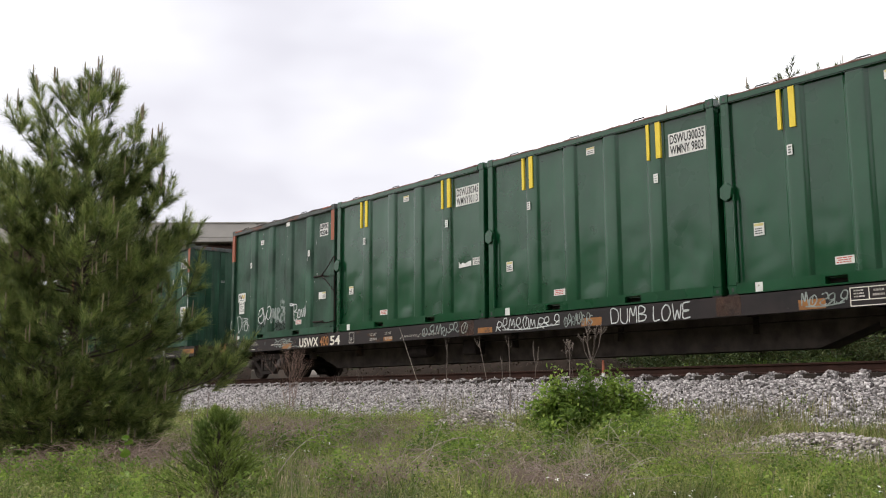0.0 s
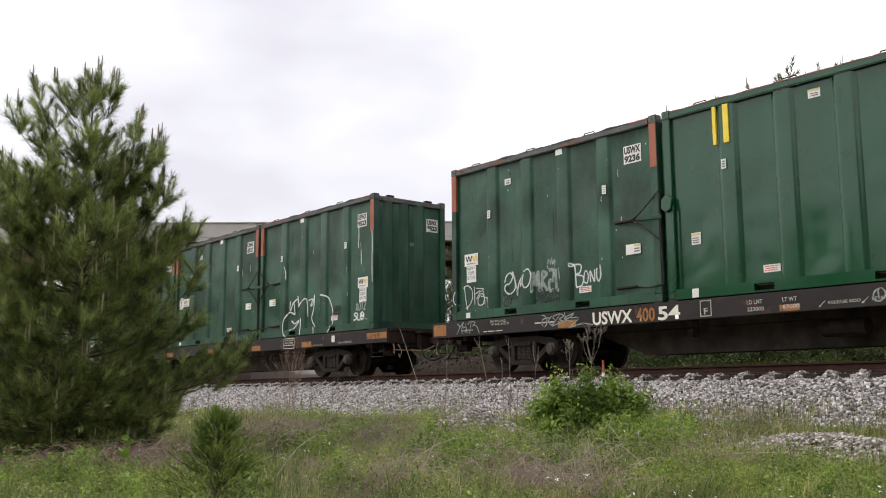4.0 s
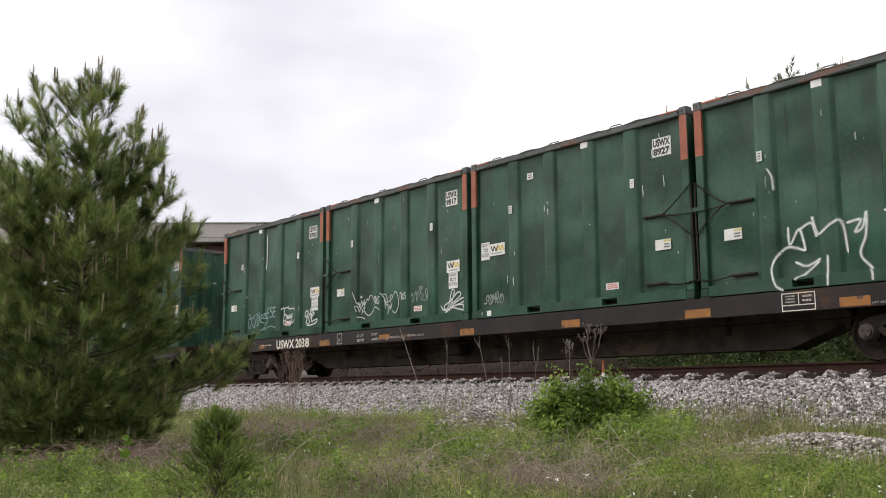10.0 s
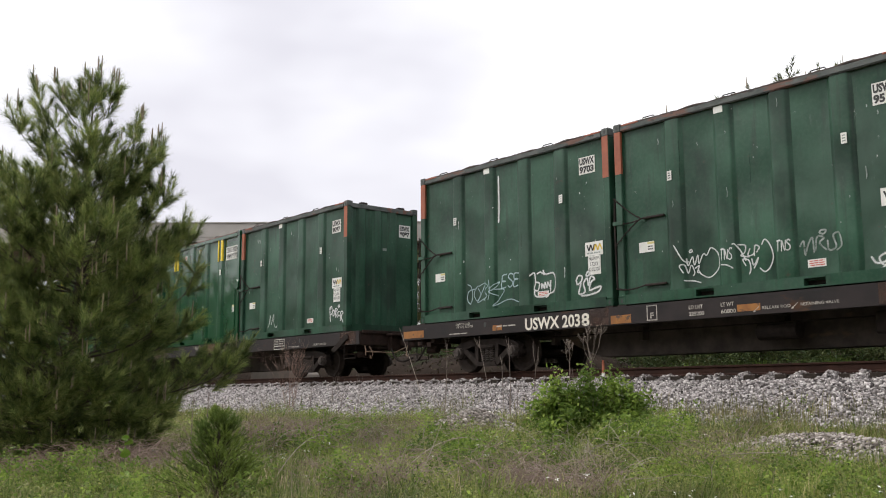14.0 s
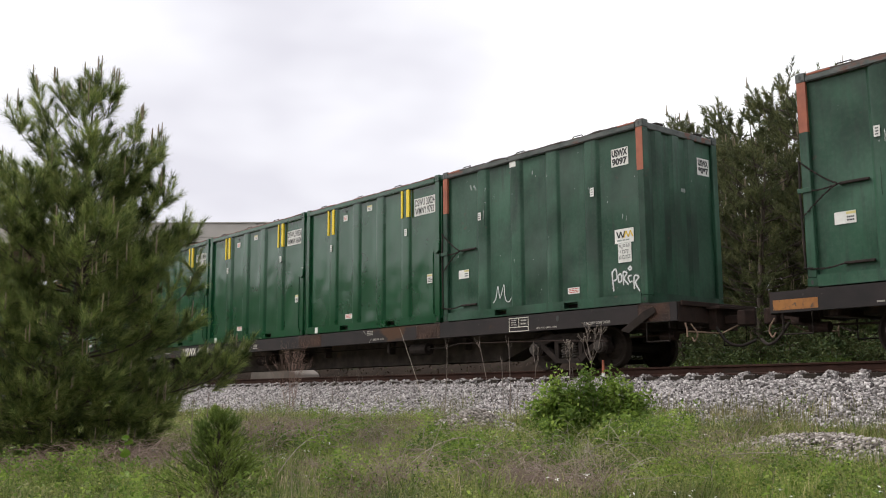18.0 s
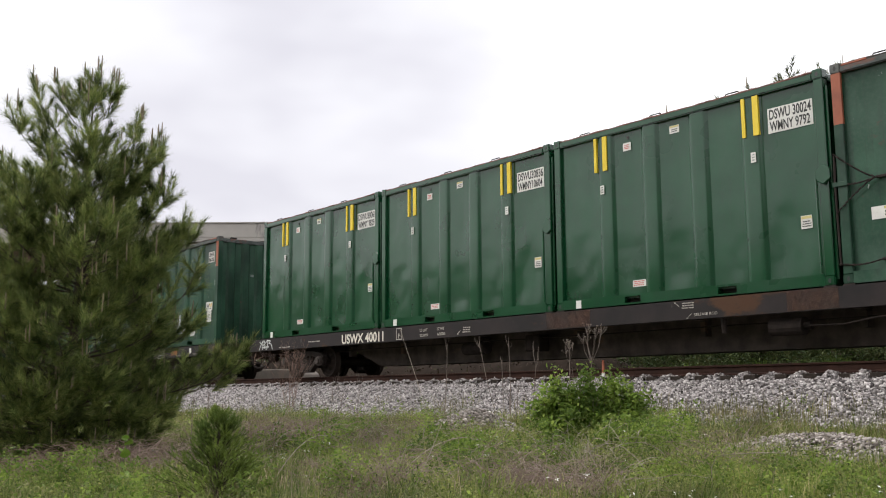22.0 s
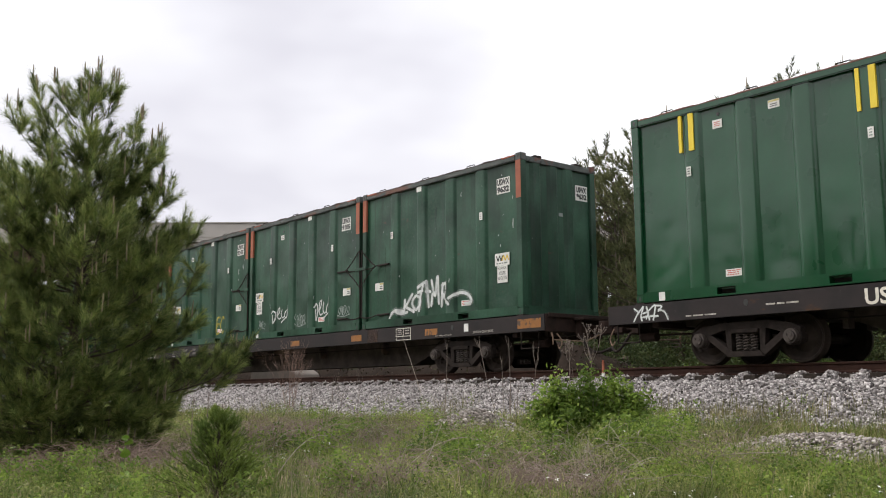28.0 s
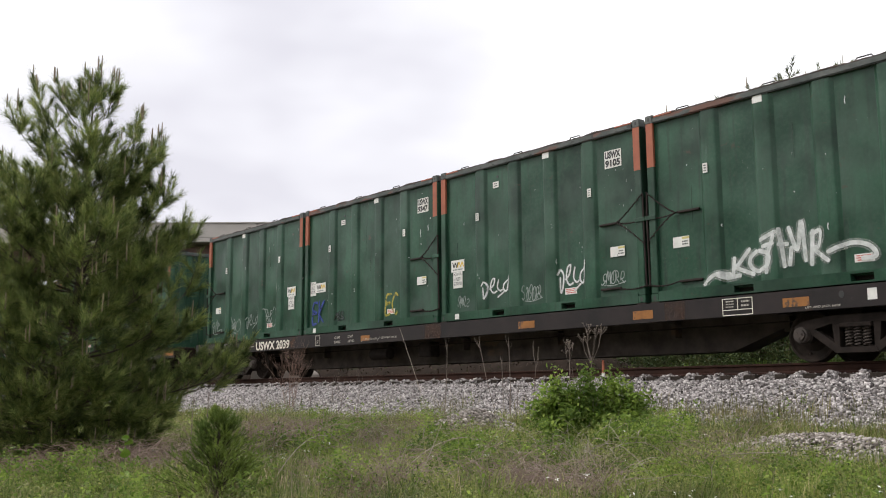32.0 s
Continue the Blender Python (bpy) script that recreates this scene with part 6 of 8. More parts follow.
# ---------------------------------------------------------------- overpass behind the train
def build_overpass():
    p0, along, back = Vector((-47.2, 21.8, 0)), Vector((0.638, 0.77, 0)), Vector((-0.77, 0.638, 0))
    ob = thing("road_overpass", "pale weathered concrete road overpass crossing above the railway", "bridge",
               m=Matrix.Translation(p0) @ Matrix.Rotation(math.atan2(along.y, along.x), 4, "Z"))
    # in the bridge's own space: x along the deck, y away from the track's camera side
    for y, s in ((0.0, 1), (10.0, -1)):
        for i in range(8):
            bm = bmesh.new()
            x = -45 + 10 * i
            box(bm, x + 0.008, x + 9.992, *sorted((y, y + s * 0.3)), 7.78, 8.54)
            bevelled(bm, 0.012)
            part("parapet_panel", bm, CONCRETE, ob)
            bm = bmesh.new()
            box(bm, x + 0.008, x + 9.992, *sorted((y - s * 0.06, y + s * 0.35)), 8.54, 8.6)
            part("parapet_coping", bm, CONCRETE, ob)
        bm = bmesh.new()
        box(bm, -45, 35, *sorted((y + s * 0.02, y + s * 1.2)), 7.56, 7.78)
        part("deck_edge", bm, CONCRETE, ob)
    bm = bmesh.new()
    box(bm, -45, 35, 1.2, 8.8, 7.5, 7.76)
    part("deck_slab", bm, CONCRETE, ob)
    for y in (0.9, 3.6, 6.4, 9.1):
        bm = bmesh.new()
        box(bm, -45, 35, y - 0.22, y + 0.22, 6.6, 6.66)
        box(bm, -45, 35, y - 0.03, y + 0.03, 6.66, 7.46)
        box(bm, -45, 35, y - 0.22, y + 0.22, 7.46, 7.5)
        part("girder", bm, GIRDER, ob, "dark rust-brown steel girder")
    for x in (-22.0, 11.0):
        bm = bmesh.new()
        box(bm, x - 0.6, x + 0.6, 0.3, 9.7, 5.7, 6.6)
        bevelled(bm, 0.03)
        part("pier_cap", bm, CONCRETE, ob)
        for y in (1.8, 5.0, 8.2):
            bm = bmesh.new()
            disc(bm, (x, y, -1.0), "z", 0.45, 6.7, 18)
            part("pier_column", bm, CONCRETE, ob)


build_overpass()


def build_slab():
    bm = bmesh.new()
    prism(bm, [(-36.3, -0.6), (-36.1, 0.53), (-33.0, 0.5), (-32.5, 0.3), (-32.3, -0.6)], "y", 19.5, 20.6)
    bevelled(bm, 0.04)
    ob = new("concrete_block", mesh_of("concrete_block", bm, SHADED_CONCRETE))
    tagged(ob, "long pale concrete block lying beyond the track", "concrete block")


build_slab()


# ---------------------------------------------------------------- trees
def perp(d):
    """Two unit vectors square to each row of d."""
    ref = np.where(np.abs(d[:, 2:3]) < 0.9, np.array([[0.0, 0.0, 1.0]]), np.array([[1.0, 0.0, 0.0]]))
    u = np.cross(d, ref)
    u /= np.linalg.norm(u, axis=1, keepdims=True)
    return u, np.cross(d, u)


def needles_mesh(name, base, way, length, count, needle, width, rng, material, spread=(30, 78)):
    """Tufts: count needles round each shoot that starts at base and runs along way."""
    n = len(base)
    i = np.repeat(np.arange(n), count)
    t = rng.random(n * count) ** 0.8
    d = way[i]
    u, w = perp(d)
    a = rng.uniform(0, 2 * np.pi, n * count)
    tilt = np.radians(rng.uniform(*spread, n * count)) * (1.1 - 0.45 * t)
    nd = d * np.cos(tilt)[:, None] + (u * np.cos(a)[:, None] + w * np.sin(a)[:, None]) * np.sin(tilt)[:, None]
    p = base[i] + d * (length[i] * t)[:, None]
    ln = needle * rng.uniform(0.7, 1.15, n * count)
    tip = p + nd * ln[:, None]
    tip[:, 2] -= 0.06 * ln
    side = np.cross(nd, rng.normal(size=(n * count, 3)))
    side /= np.maximum(1e-6, np.linalg.norm(side, axis=1, keepdims=True))
    v = np.stack([p - side * width / 2, p + side * width / 2, tip], 1).reshape(-1, 3)
    return quick_mesh(name, v, np.arange(len(v)).reshape(-1, 3), material)


def pine_skeleton(height, reach, seed, leaders, gap, limbs, sub_gap, trunk_at, twig, low=0.06, high=0.9):
    """Trunk, limb and twig lines, and the shoots that carry needles. reach(f, azimuth) is the crown's half-width at a share f of the height;
    leaders are the ends of limbs known one by one."""
    rng = random.Random(seed)
    lines, shoots = [], []
    lines.append(([trunk_at(height * k / 12) for k in range(13)], [max(0.008, 0.0165 * height * (1 - k / 12) ** 0.9 + 0.004) for k in range(13)]))

    def tuft(p, d, f, many):
        """A leading shoot and the shorter ones beside it, all bending up."""
        up = (d + Vector((0, 0, 0.75))).normalized()
        shoots.append((p - up * 0.2 * twig, up, 1.0, f))
        for _ in range(many):
            side = Vector((rng.uniform(-1, 1), rng.uniform(-1, 1), rng.uniform(-0.15, 0.5)))
            q = (d * 0.55 + side * 0.8 + Vector((0, 0, 0.35))).normalized()
            shoots.append((p - up * rng.uniform(0.2, 0.9) * twig, q, rng.uniform(0.55, 0.95), f))

    def limb(root, end, f, thick, side_gap=sub_gap):
        flat_way = Vector((end.x - root.x, end.y - root.y, 0))
        bow = root + flat_way * rng.uniform(0.55, 0.7) + Vector((0, 0, (end.z - root.z) * rng.uniform(0.1, 0.32)))
        pts = [root * (1 - k / 6) ** 2 + bow * (2 * (k / 6) * (1 - k / 6)) + end * (k / 6) ** 2 for k in range(7)]
        ln = sum((b - a).length for a, b in zip(pts, pts[1:]))
        lines.append((pts, [max(0.005, thick * (1 - 0.8 * k / 6)) for k in range(7)]))
        tuft(end, (pts[-1] - pts[-2]).normalized(), f, 3)
        t, side = rng.uniform(0.16, 0.3), 1
        while t < 0.95:
            q = t * 6
            k = min(5, int(q))
            p = pts[k].lerp(pts[k + 1], q - k)
            d = (pts[k + 1] - pts[k]).normalized()
            cross = Vector((-d.y, d.x, 0)).normalized() * side
            tw = ln * rng.uniform(0.16, 0.36) * (1.2 - 0.7 * t) + 0.3 * twig
            way = (d * 0.7 + cross * rng.uniform(0.45, 0.9) + Vector((0, 0, rng.uniform(0.0, 0.45)))).normalized()
            stop = p + way * tw + Vector((0, 0, 0.15 * tw))
            lines.append(([p, p + way * tw * 0.5, stop], [0.4 * thick, 0.32 * thick, 0.2 * thick]))
            tuft(stop, way, f, rng.choice((2, 2, 3)))
            side = -side
            t += side_gap / max(0.3, ln) * rng.uniform(0.7, 1.3)

    for x, y, z in leaders:
        end = Vector((x, y, z))
        h = z
        steep = float(np.interp(z / height, [0.3, 0.7], [0.12, 0.7]))
        for _ in range(6):
            h = z - 0.2 - steep * math.hypot(x - trunk_at(max(0.2, h)).x, y - trunk_at(max(0.2, h)).y)
        h = max(0.3, h)
        limb(trunk_at(h), end, h / height, 0.0036 * height * (1.1 - h / height), sub_gap * (0.75 if z < 0.45 * height else 1.35))
    h, start = height * low, rng.uniform(0, 6)
    while h < height * high:
        f = h / height
        start += 2.4
        n = max(3, round(limbs * (1 - 0.74 * f / high)))
        for k in range(n):
            az = start + 2 * math.pi * k / n + rng.uniform(-0.4, 0.4)
            out = reach(f, az) * rng.uniform(0.72, 1.05)
            root = trunk_at(max(0.03 * height, h + rng.uniform(-0.4, 0.4) * gap))
            rise = out * (rng.uniform(0.02, 0.34) * min(1.0, f / 0.3) - 0.1 * (1 - min(1.0, f / 0.3)) + 0.85 * f)
            rise = min(rise, height - 0.3 * out - root.z)
            limb(root, root + Vector((out * math.cos(az), out * math.sin(az), rise)), f, 0.0042 * height * (0.55 + 0.5 * (1 - f)))
        h += gap * rng.uniform(0.8, 1.2)
    top = trunk_at(height)
    shoots.append((top - Vector((0, 0, 0.2 * twig)), Vector((0, 0, 1)), 1.0, 1.0))
    for k in range(7):
        a = 0.9 * k
        shoots.append((top - Vector((0, 0, 0.35 * twig * (1 + 0.3 * k))), Vector((math.cos(a), math.sin(a), 1.1)).normalized(), 0.8, 1.0))
    return lines, shoots


def build_pine(name, label, height, seed, m, skeleton, count, needle, width, shoot, material, candles, group="", split=False, spread=(20, 62)):
    tree = thing(name, label, "tree", group, m)
    lines, shoots = skeleton
    bm = bmesh.new()
    tube(bm, *lines[0], sides=10)
    part("trunk", bm, BARK, tree, smooth=True)
    groups = []
    for pts, rad in lines[1:]:
        if len(pts) == 7:
            groups.append([])
        groups[-1].append((pts, rad))
    if not split:
        groups = [sum(groups, [])]
    for g in groups:
        bm = bmesh.new()
        for pts, rad in g:
            tube(bm, pts, rad, 4 if split else 3)
        limb = part("branch", bm, BARK, tree)
        if not split:
            limb["kind"] = "stuff"
    rng = np.random.default_rng(seed)
    base = np.array([s[0] for s in shoots])
    way = np.array([s[1] for s in shoots])
    length = np.array([s[2] for s in shoots]) * shoot
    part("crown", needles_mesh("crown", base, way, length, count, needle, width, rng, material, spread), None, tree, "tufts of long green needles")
    bm = bmesh.new()
    tube(bm, [(0, 0, -0.08), (0, 0, 0.06), (0, 0, 0.14)], [0.008, 0.009, 0.005], 5)
    one = mesh_of("candle", bm, CANDLE)
    bm = bmesh.new()
    r2 = random.Random(seed + 1)
    many = 0
    for p, d, s, f in shoots:
        if s == 1.0 and r2.random() < candles * (0.25 + 0.9 * f):
            q = p + d * (shoot * s)
            up = (Vector((0, 0, 1)) + d * 0.12).normalized()
            for _ in range(r2.choice((1, 1, 2, 3))):
                o = Vector((r2.uniform(-0.035, 0.035), r2.uniform(-0.035, 0.035), 0)) * (1 if split else 2)
                if split and many < 290:
                    many += 1
                    part("candle", one, None, tree).matrix_basis = Matrix.Translation(q + o) @ up.to_track_quat("Z", "Y").to_matrix().to_4x4() @ Matrix.Diagonal((1, 1, r2.uniform(0.6, 1.1) + r2.uniform(0.0, 0.5) * f, 1))
                elif not split:
                    tube(bm, [q - up * 0.1 + o, q + up * r2.uniform(0.18, 0.4) + o], [0.02, 0.01], 3)
    if bm.verts:
        part("new_growth", bm, CANDLE, tree, "pale upright new shoots")["kind"] = "stuff"
    return tree


# ends of the near pine's outer limbs: across, away, up
PINE_TIPS = ((-0.11, 0, 4.02), (-0.24, 0.15, 4.0), (0.1, -0.1, 3.85), (-0.58, 0.1, 3.84), (-0.31, -0.2, 3.64), (-0.83, 0.2, 3.73), (-1.12, 0, 3.4), (0.42, 0.1, 3.44), (0.73, 0, 3.06), (0.57, -0.3, 2.94), (0.72, 0.2, 2.59), (0.86, -0.2, 2.45), (1.1, 0, 2.03), (1.2, 0.4, 1.96), (-1.21, 0.2, 2.77), (-0.95, -0.3, 2.3), (-1.05, 0.3, 1.9), (-0.6, -0.35, 2.6), (1.25, -0.2, 1.28), (1.78, -0.3, 0.11), (1.68, 0.1, -0.01), (1.22, 0.5, 0.64),
             (0.97, -0.35, -0.4), (0.7, -0.3, -0.8), (0.1, -0.6, -0.85), (-0.6, -0.4, -0.85), (0.45, -0.7, -0.5), (-0.8, -0.5, 1.1), (-0.95, -0.4, 1.35), (-0.95, -0.2, 0.75), (-0.75, -0.5, -0.1), (-0.4, -0.7, -0.35))


def build_near_pine():
    z = ground_z(-12.74, 4.55) - 0.05
    height = 3.58 - z

    def trunk_at(h):
        f = h / height
        return Vector((-0.40 + 0.34 * f - 0.06 * f * f + 0.03 * math.sin(5 * f), 0.05 * math.sin(4 * f), h))

    def reach(f, az):
        wide = float(np.interp(f, [0, 0.1, 0.2, 0.36, 0.5, 0.64, 0.78, 0.9, 1], [1.0, 1.2, 1.42, 1.52, 1.26, 0.8, 0.45, 0.3, 0.2]))
        return wide * (1 - 0.12 * math.cos(az))
    leaders = [(a, b, c - z - 0.28) for a, b, c in PINE_TIPS]
    bones = pine_skeleton(height, reach, 11, leaders, 0.25, 10, 0.18, trunk_at, 0.25, 0.045, 0.8)
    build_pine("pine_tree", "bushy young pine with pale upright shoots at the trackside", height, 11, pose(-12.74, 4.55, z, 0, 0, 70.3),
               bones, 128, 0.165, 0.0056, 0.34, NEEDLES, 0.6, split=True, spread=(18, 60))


build_near_pine()


def build_woods():
    """Pines beyond the track: three trees built, the others copied."""
    made = []
    for i, (h, r) in enumerate(((10.0, 2.7), (10.4, 3.1), (9.2, 2.6))):
        def trunk_at(z, h=h, i=i):
            return Vector((0.25 * math.sin(3 * z / h + i), 0.2 * math.sin(2.4 * z / h + 2 * i), z))

        def reach(f, az, r=r, i=i):
            return r * float(np.interp(f, [0, 0.2, 0.45, 0.65, 0.82, 0.93, 1], [0.95, 1.05, 1.05, 0.95, 0.78, 0.55, 0.3])) * (1 + 0.3 * math.sin(2 * az + 3 * i + 9 * f))
        bones = pine_skeleton(h, reach, 21 + i, (), 0.7, 9, 0.5, trunk_at, 0.42, 0.05)
        made.append(build_pine("pine_tree", "tall dark green pine in the wood beyond the track", h, 21 + i, pose(0, 0, 0), bones, 42, 0.24, 0.025, 0.46,
                               FAR_NEEDLES, 0.2, "pines beyond the track"))
    spots = [(-28.96, 33, 10.29), (-25.29, 30, 9.39), (-25.5, 33, 11.61), (-22.11, 31, 11.0), (-23.09, 34, 11.71), (-18.8, 30, 10.5),
             (-16.94, 29, 10.31), (-14.84, 28, 10.3), (-13.01, 27, 8.86), (-13.74, 30, 9.75), (-11.57, 28, 8.68), (-38.94, 29, 7.8),
             (-20.3, 27.5, 8.8), (-16.0, 26, 7.8), (-9.0, 27, 9.1), (-6.0, 29, 9.9), (-2.0, 28, 9.3), (3.0, 30, 9.7), (-27.5, 28.5, 7.4),
             (-11.0, 33, 10.9), (-19.5, 35, 11.6), (-33.5, 31, 7.7)]
    spots += [(-62 + 4.6 * i, 40 + 3 * (i % 3), 9.0 + 1.2 * (i % 4 == 1)) for i in range(18)]
    spots += [(-140 + 6.2 * i, 44 + 4 * (i % 3), 8.0 + 1.4 * (i % 4 == 1)) for i in range(13)]
    rng = random.Random(9)
    used = [False, False, False]
    for i, (x, y, top) in enumerate(spots):
        k = i % 3
        src = made[k]
        h = (10.0, 10.4, 9.2)[k]
        z = ground_z(x, y) - 0.1
        s = (top - z) / (h + 1.05)
        m = pose(x, y, z, rng.uniform(-2, 2), rng.uniform(-2, 2), rng.uniform(0, 360))
        if used[k]:
            src = copy_thing(src, m)
        used[k] = True
        src.matrix_basis = m
        src.scale = (s * rng.uniform(0.9, 1.15),) * 2 + (s,)


build_woods()


# ---------------------------------------------------------------- low growth
def blades(n, x, y, z, h, w, lean, rng):
    """Bent grass blades: three segments each, as quads and a tip."""
    a = rng.uniform(0, 2 * np.pi, n)
    f = np.stack([np.cos(a), np.sin(a), np.zeros(n)], 1)
    s = np.stack([-np.sin(a), np.cos(a), np.zeros(n)], 1)
    base = np.stack([x, y, z], 1)
    up = np.array([[0, 0, 1.0]])
    mid = base + up * (h * 0.55)[:, None] + f * (h * lean * 0.3)[:, None]
    tip = base + up * (h * (1 - 0.35 * lean))[:, None] + f * (h * lean)[:, None]
    w = w[:, None]
    v = np.stack([base - s * w, base + s * w, mid - s * w * 0.8, mid + s * w * 0.8, tip], 1).reshape(-1, 3)
    k = (np.arange(n) * 5)[:, None, None]
    fa = (np.array([(0, 1, 3), (0, 3, 2), (2, 3, 4)])[None] + k).reshape(-1, 3)
    return v, fa


def heights(x, y):
    return np.array([ground_z(a, b) for a, b in zip(x, y)])


def patchy(x, y, scale, seed):
    return np.array([noise.noise((a * scale, b * scale, seed)) for a, b in zip(x, y)])


# green clumps and dead patches on the verge: x, y, half-width, strength
CLUMPS = ((-10.4, 6.6, 0.4, 0.7), (-11.1, 7.35, 0.35, 0.6), (-9.1, 8.0, 0.5, 0.7), (-8.6, 7.5, 0.4, 0.5), (-12.2, 8.5, 0.5, 0.4), (-7.3, 9.0, 0.7, 0.5),
          (-6.4, 8.3, 0.5, 0.4), (-5.0, 7.1, 0.5, 0.4), (-4.3, 7.6, 0.5, 0.3), (-10.7, 3.5, 0.6, 0.6), (-9.0, 3.6, 0.4, 0.4), (-7.4, 7.4, 0.45, 0.4), (-8.9, 6.9, 0.3, 0.5), (-4.3, 6.9, 0.6, 0.4), (-3.9, 6.8, 0.5, 0.4), (-8.0, 6.9, 0.35, 0.5), (-11.6, 6.2, 0.35, 0.4), (-6.96, 6.05, 0.35, 0.6), (-6.62, 8.7, 0.38, 0.9), (-5.5, 6.8, 0.38, 0.6),
          (-8.8, 4.6, 0.28, 0.6), (-10.2, 8.2, 0.33, 0.8), (-7.2, 4.85, 0.22, 0.7), (-15.2, 9.4, 0.5, 0.5), (-10.6, 6.5, 0.3, 0.5),
          (-12.3, 6.8, 0.6, -0.9), (-13.1, 7.4, 0.6, -0.8), (-11.4, 8.6, 0.6, -0.5), (-6.0, 6.5, 0.5, -0.7), (-7.0, 6.2, 0.5, -0.6), (-10.0, 5.6, 0.5, -0.5), (-9.9, 7.6, 0.4, -0.5), (-8.0, 8.4, 0.35, -0.5),
          (-5.88, 5.6, 0.35, -1.0), (-5.35, 5.75, 0.25, -0.8), (-7.0, 7.75, 0.28, -1.0), (-10.5, 7.3, 0.4, -0.8), (-6.75, 4.95, 0.3, -1.0))


def under_pine(x, y):
    """1 in the dry shade at the foot of the near pine, 0 well outside."""
    a, b = 0.336 * (x + 12.1) + 0.942 * (y - 4.35), 0.942 * (x + 12.1) - 0.336 * (y - 4.35)
    return np.clip(1.6 - (a / 1.6) ** 2 - (b / 1.35) ** 2, 0, 1)


def before_heaps(x, y):
    """True where the plants stay low in front of the spilled gravel."""
    return (x > -6.2) & (y > 6.2) | (x > -10.0) & (x < -8.2) & (y > 7.2)


def off_heaps(x, y):
    """True away from the spilled gravel and the strip before it."""
    keep = np.ones(len(x), bool)
    for cx, cy, rx, ry, _ in HEAPS:
        keep &= ((x - cx) / (rx + 0.1)) ** 2 + ((y - cy + 0.2) / (ry + 0.35)) ** 2 > 1.0
    return keep


def clumps(x, y):
    """How lush (above 0) or dead (below 0) the verge is at each place."""
    out = np.zeros(len(x))
    for cx, cy, r, k in CLUMPS:
        out += (1.4 * k if k > 0 else k) * np.exp(-((x - cx) ** 2 + (y - cy) ** 2) / (r * r))
    return out


HEAPS = ((-4.95, 9.25, 1.35, 0.55, 1900), (-11.2, 9.95, 1.1, 0.5, 800))   # spilled gravel: x, y, half-widths, stones


def wedge(n, rng, y0, y1, power=1.0):
    """Places spread over the verge between the camera and the track, wider farther left."""
    y = y0 + (y1 - y0) * rng.random(n) ** power
    x = rng.uniform(0, 1, n)
    x = (-3.95 * y - 0.5) * (1 - x) + (-0.36 * y + 0.8) * x
    keep = x > -34
    for cx, cy, rx, ry, _ in HEAPS:
        keep &= ((x - cx) / rx) ** 2 + ((y - cy) / ry) ** 2 > rng.uniform(0.6, 1.3, n)
        keep &= ((x - cx) / rx) ** 2 + ((y - cy + 0.35) / ry) ** 2 > rng.uniform(0.3, 0.9, n)
    return x[keep], y[keep]


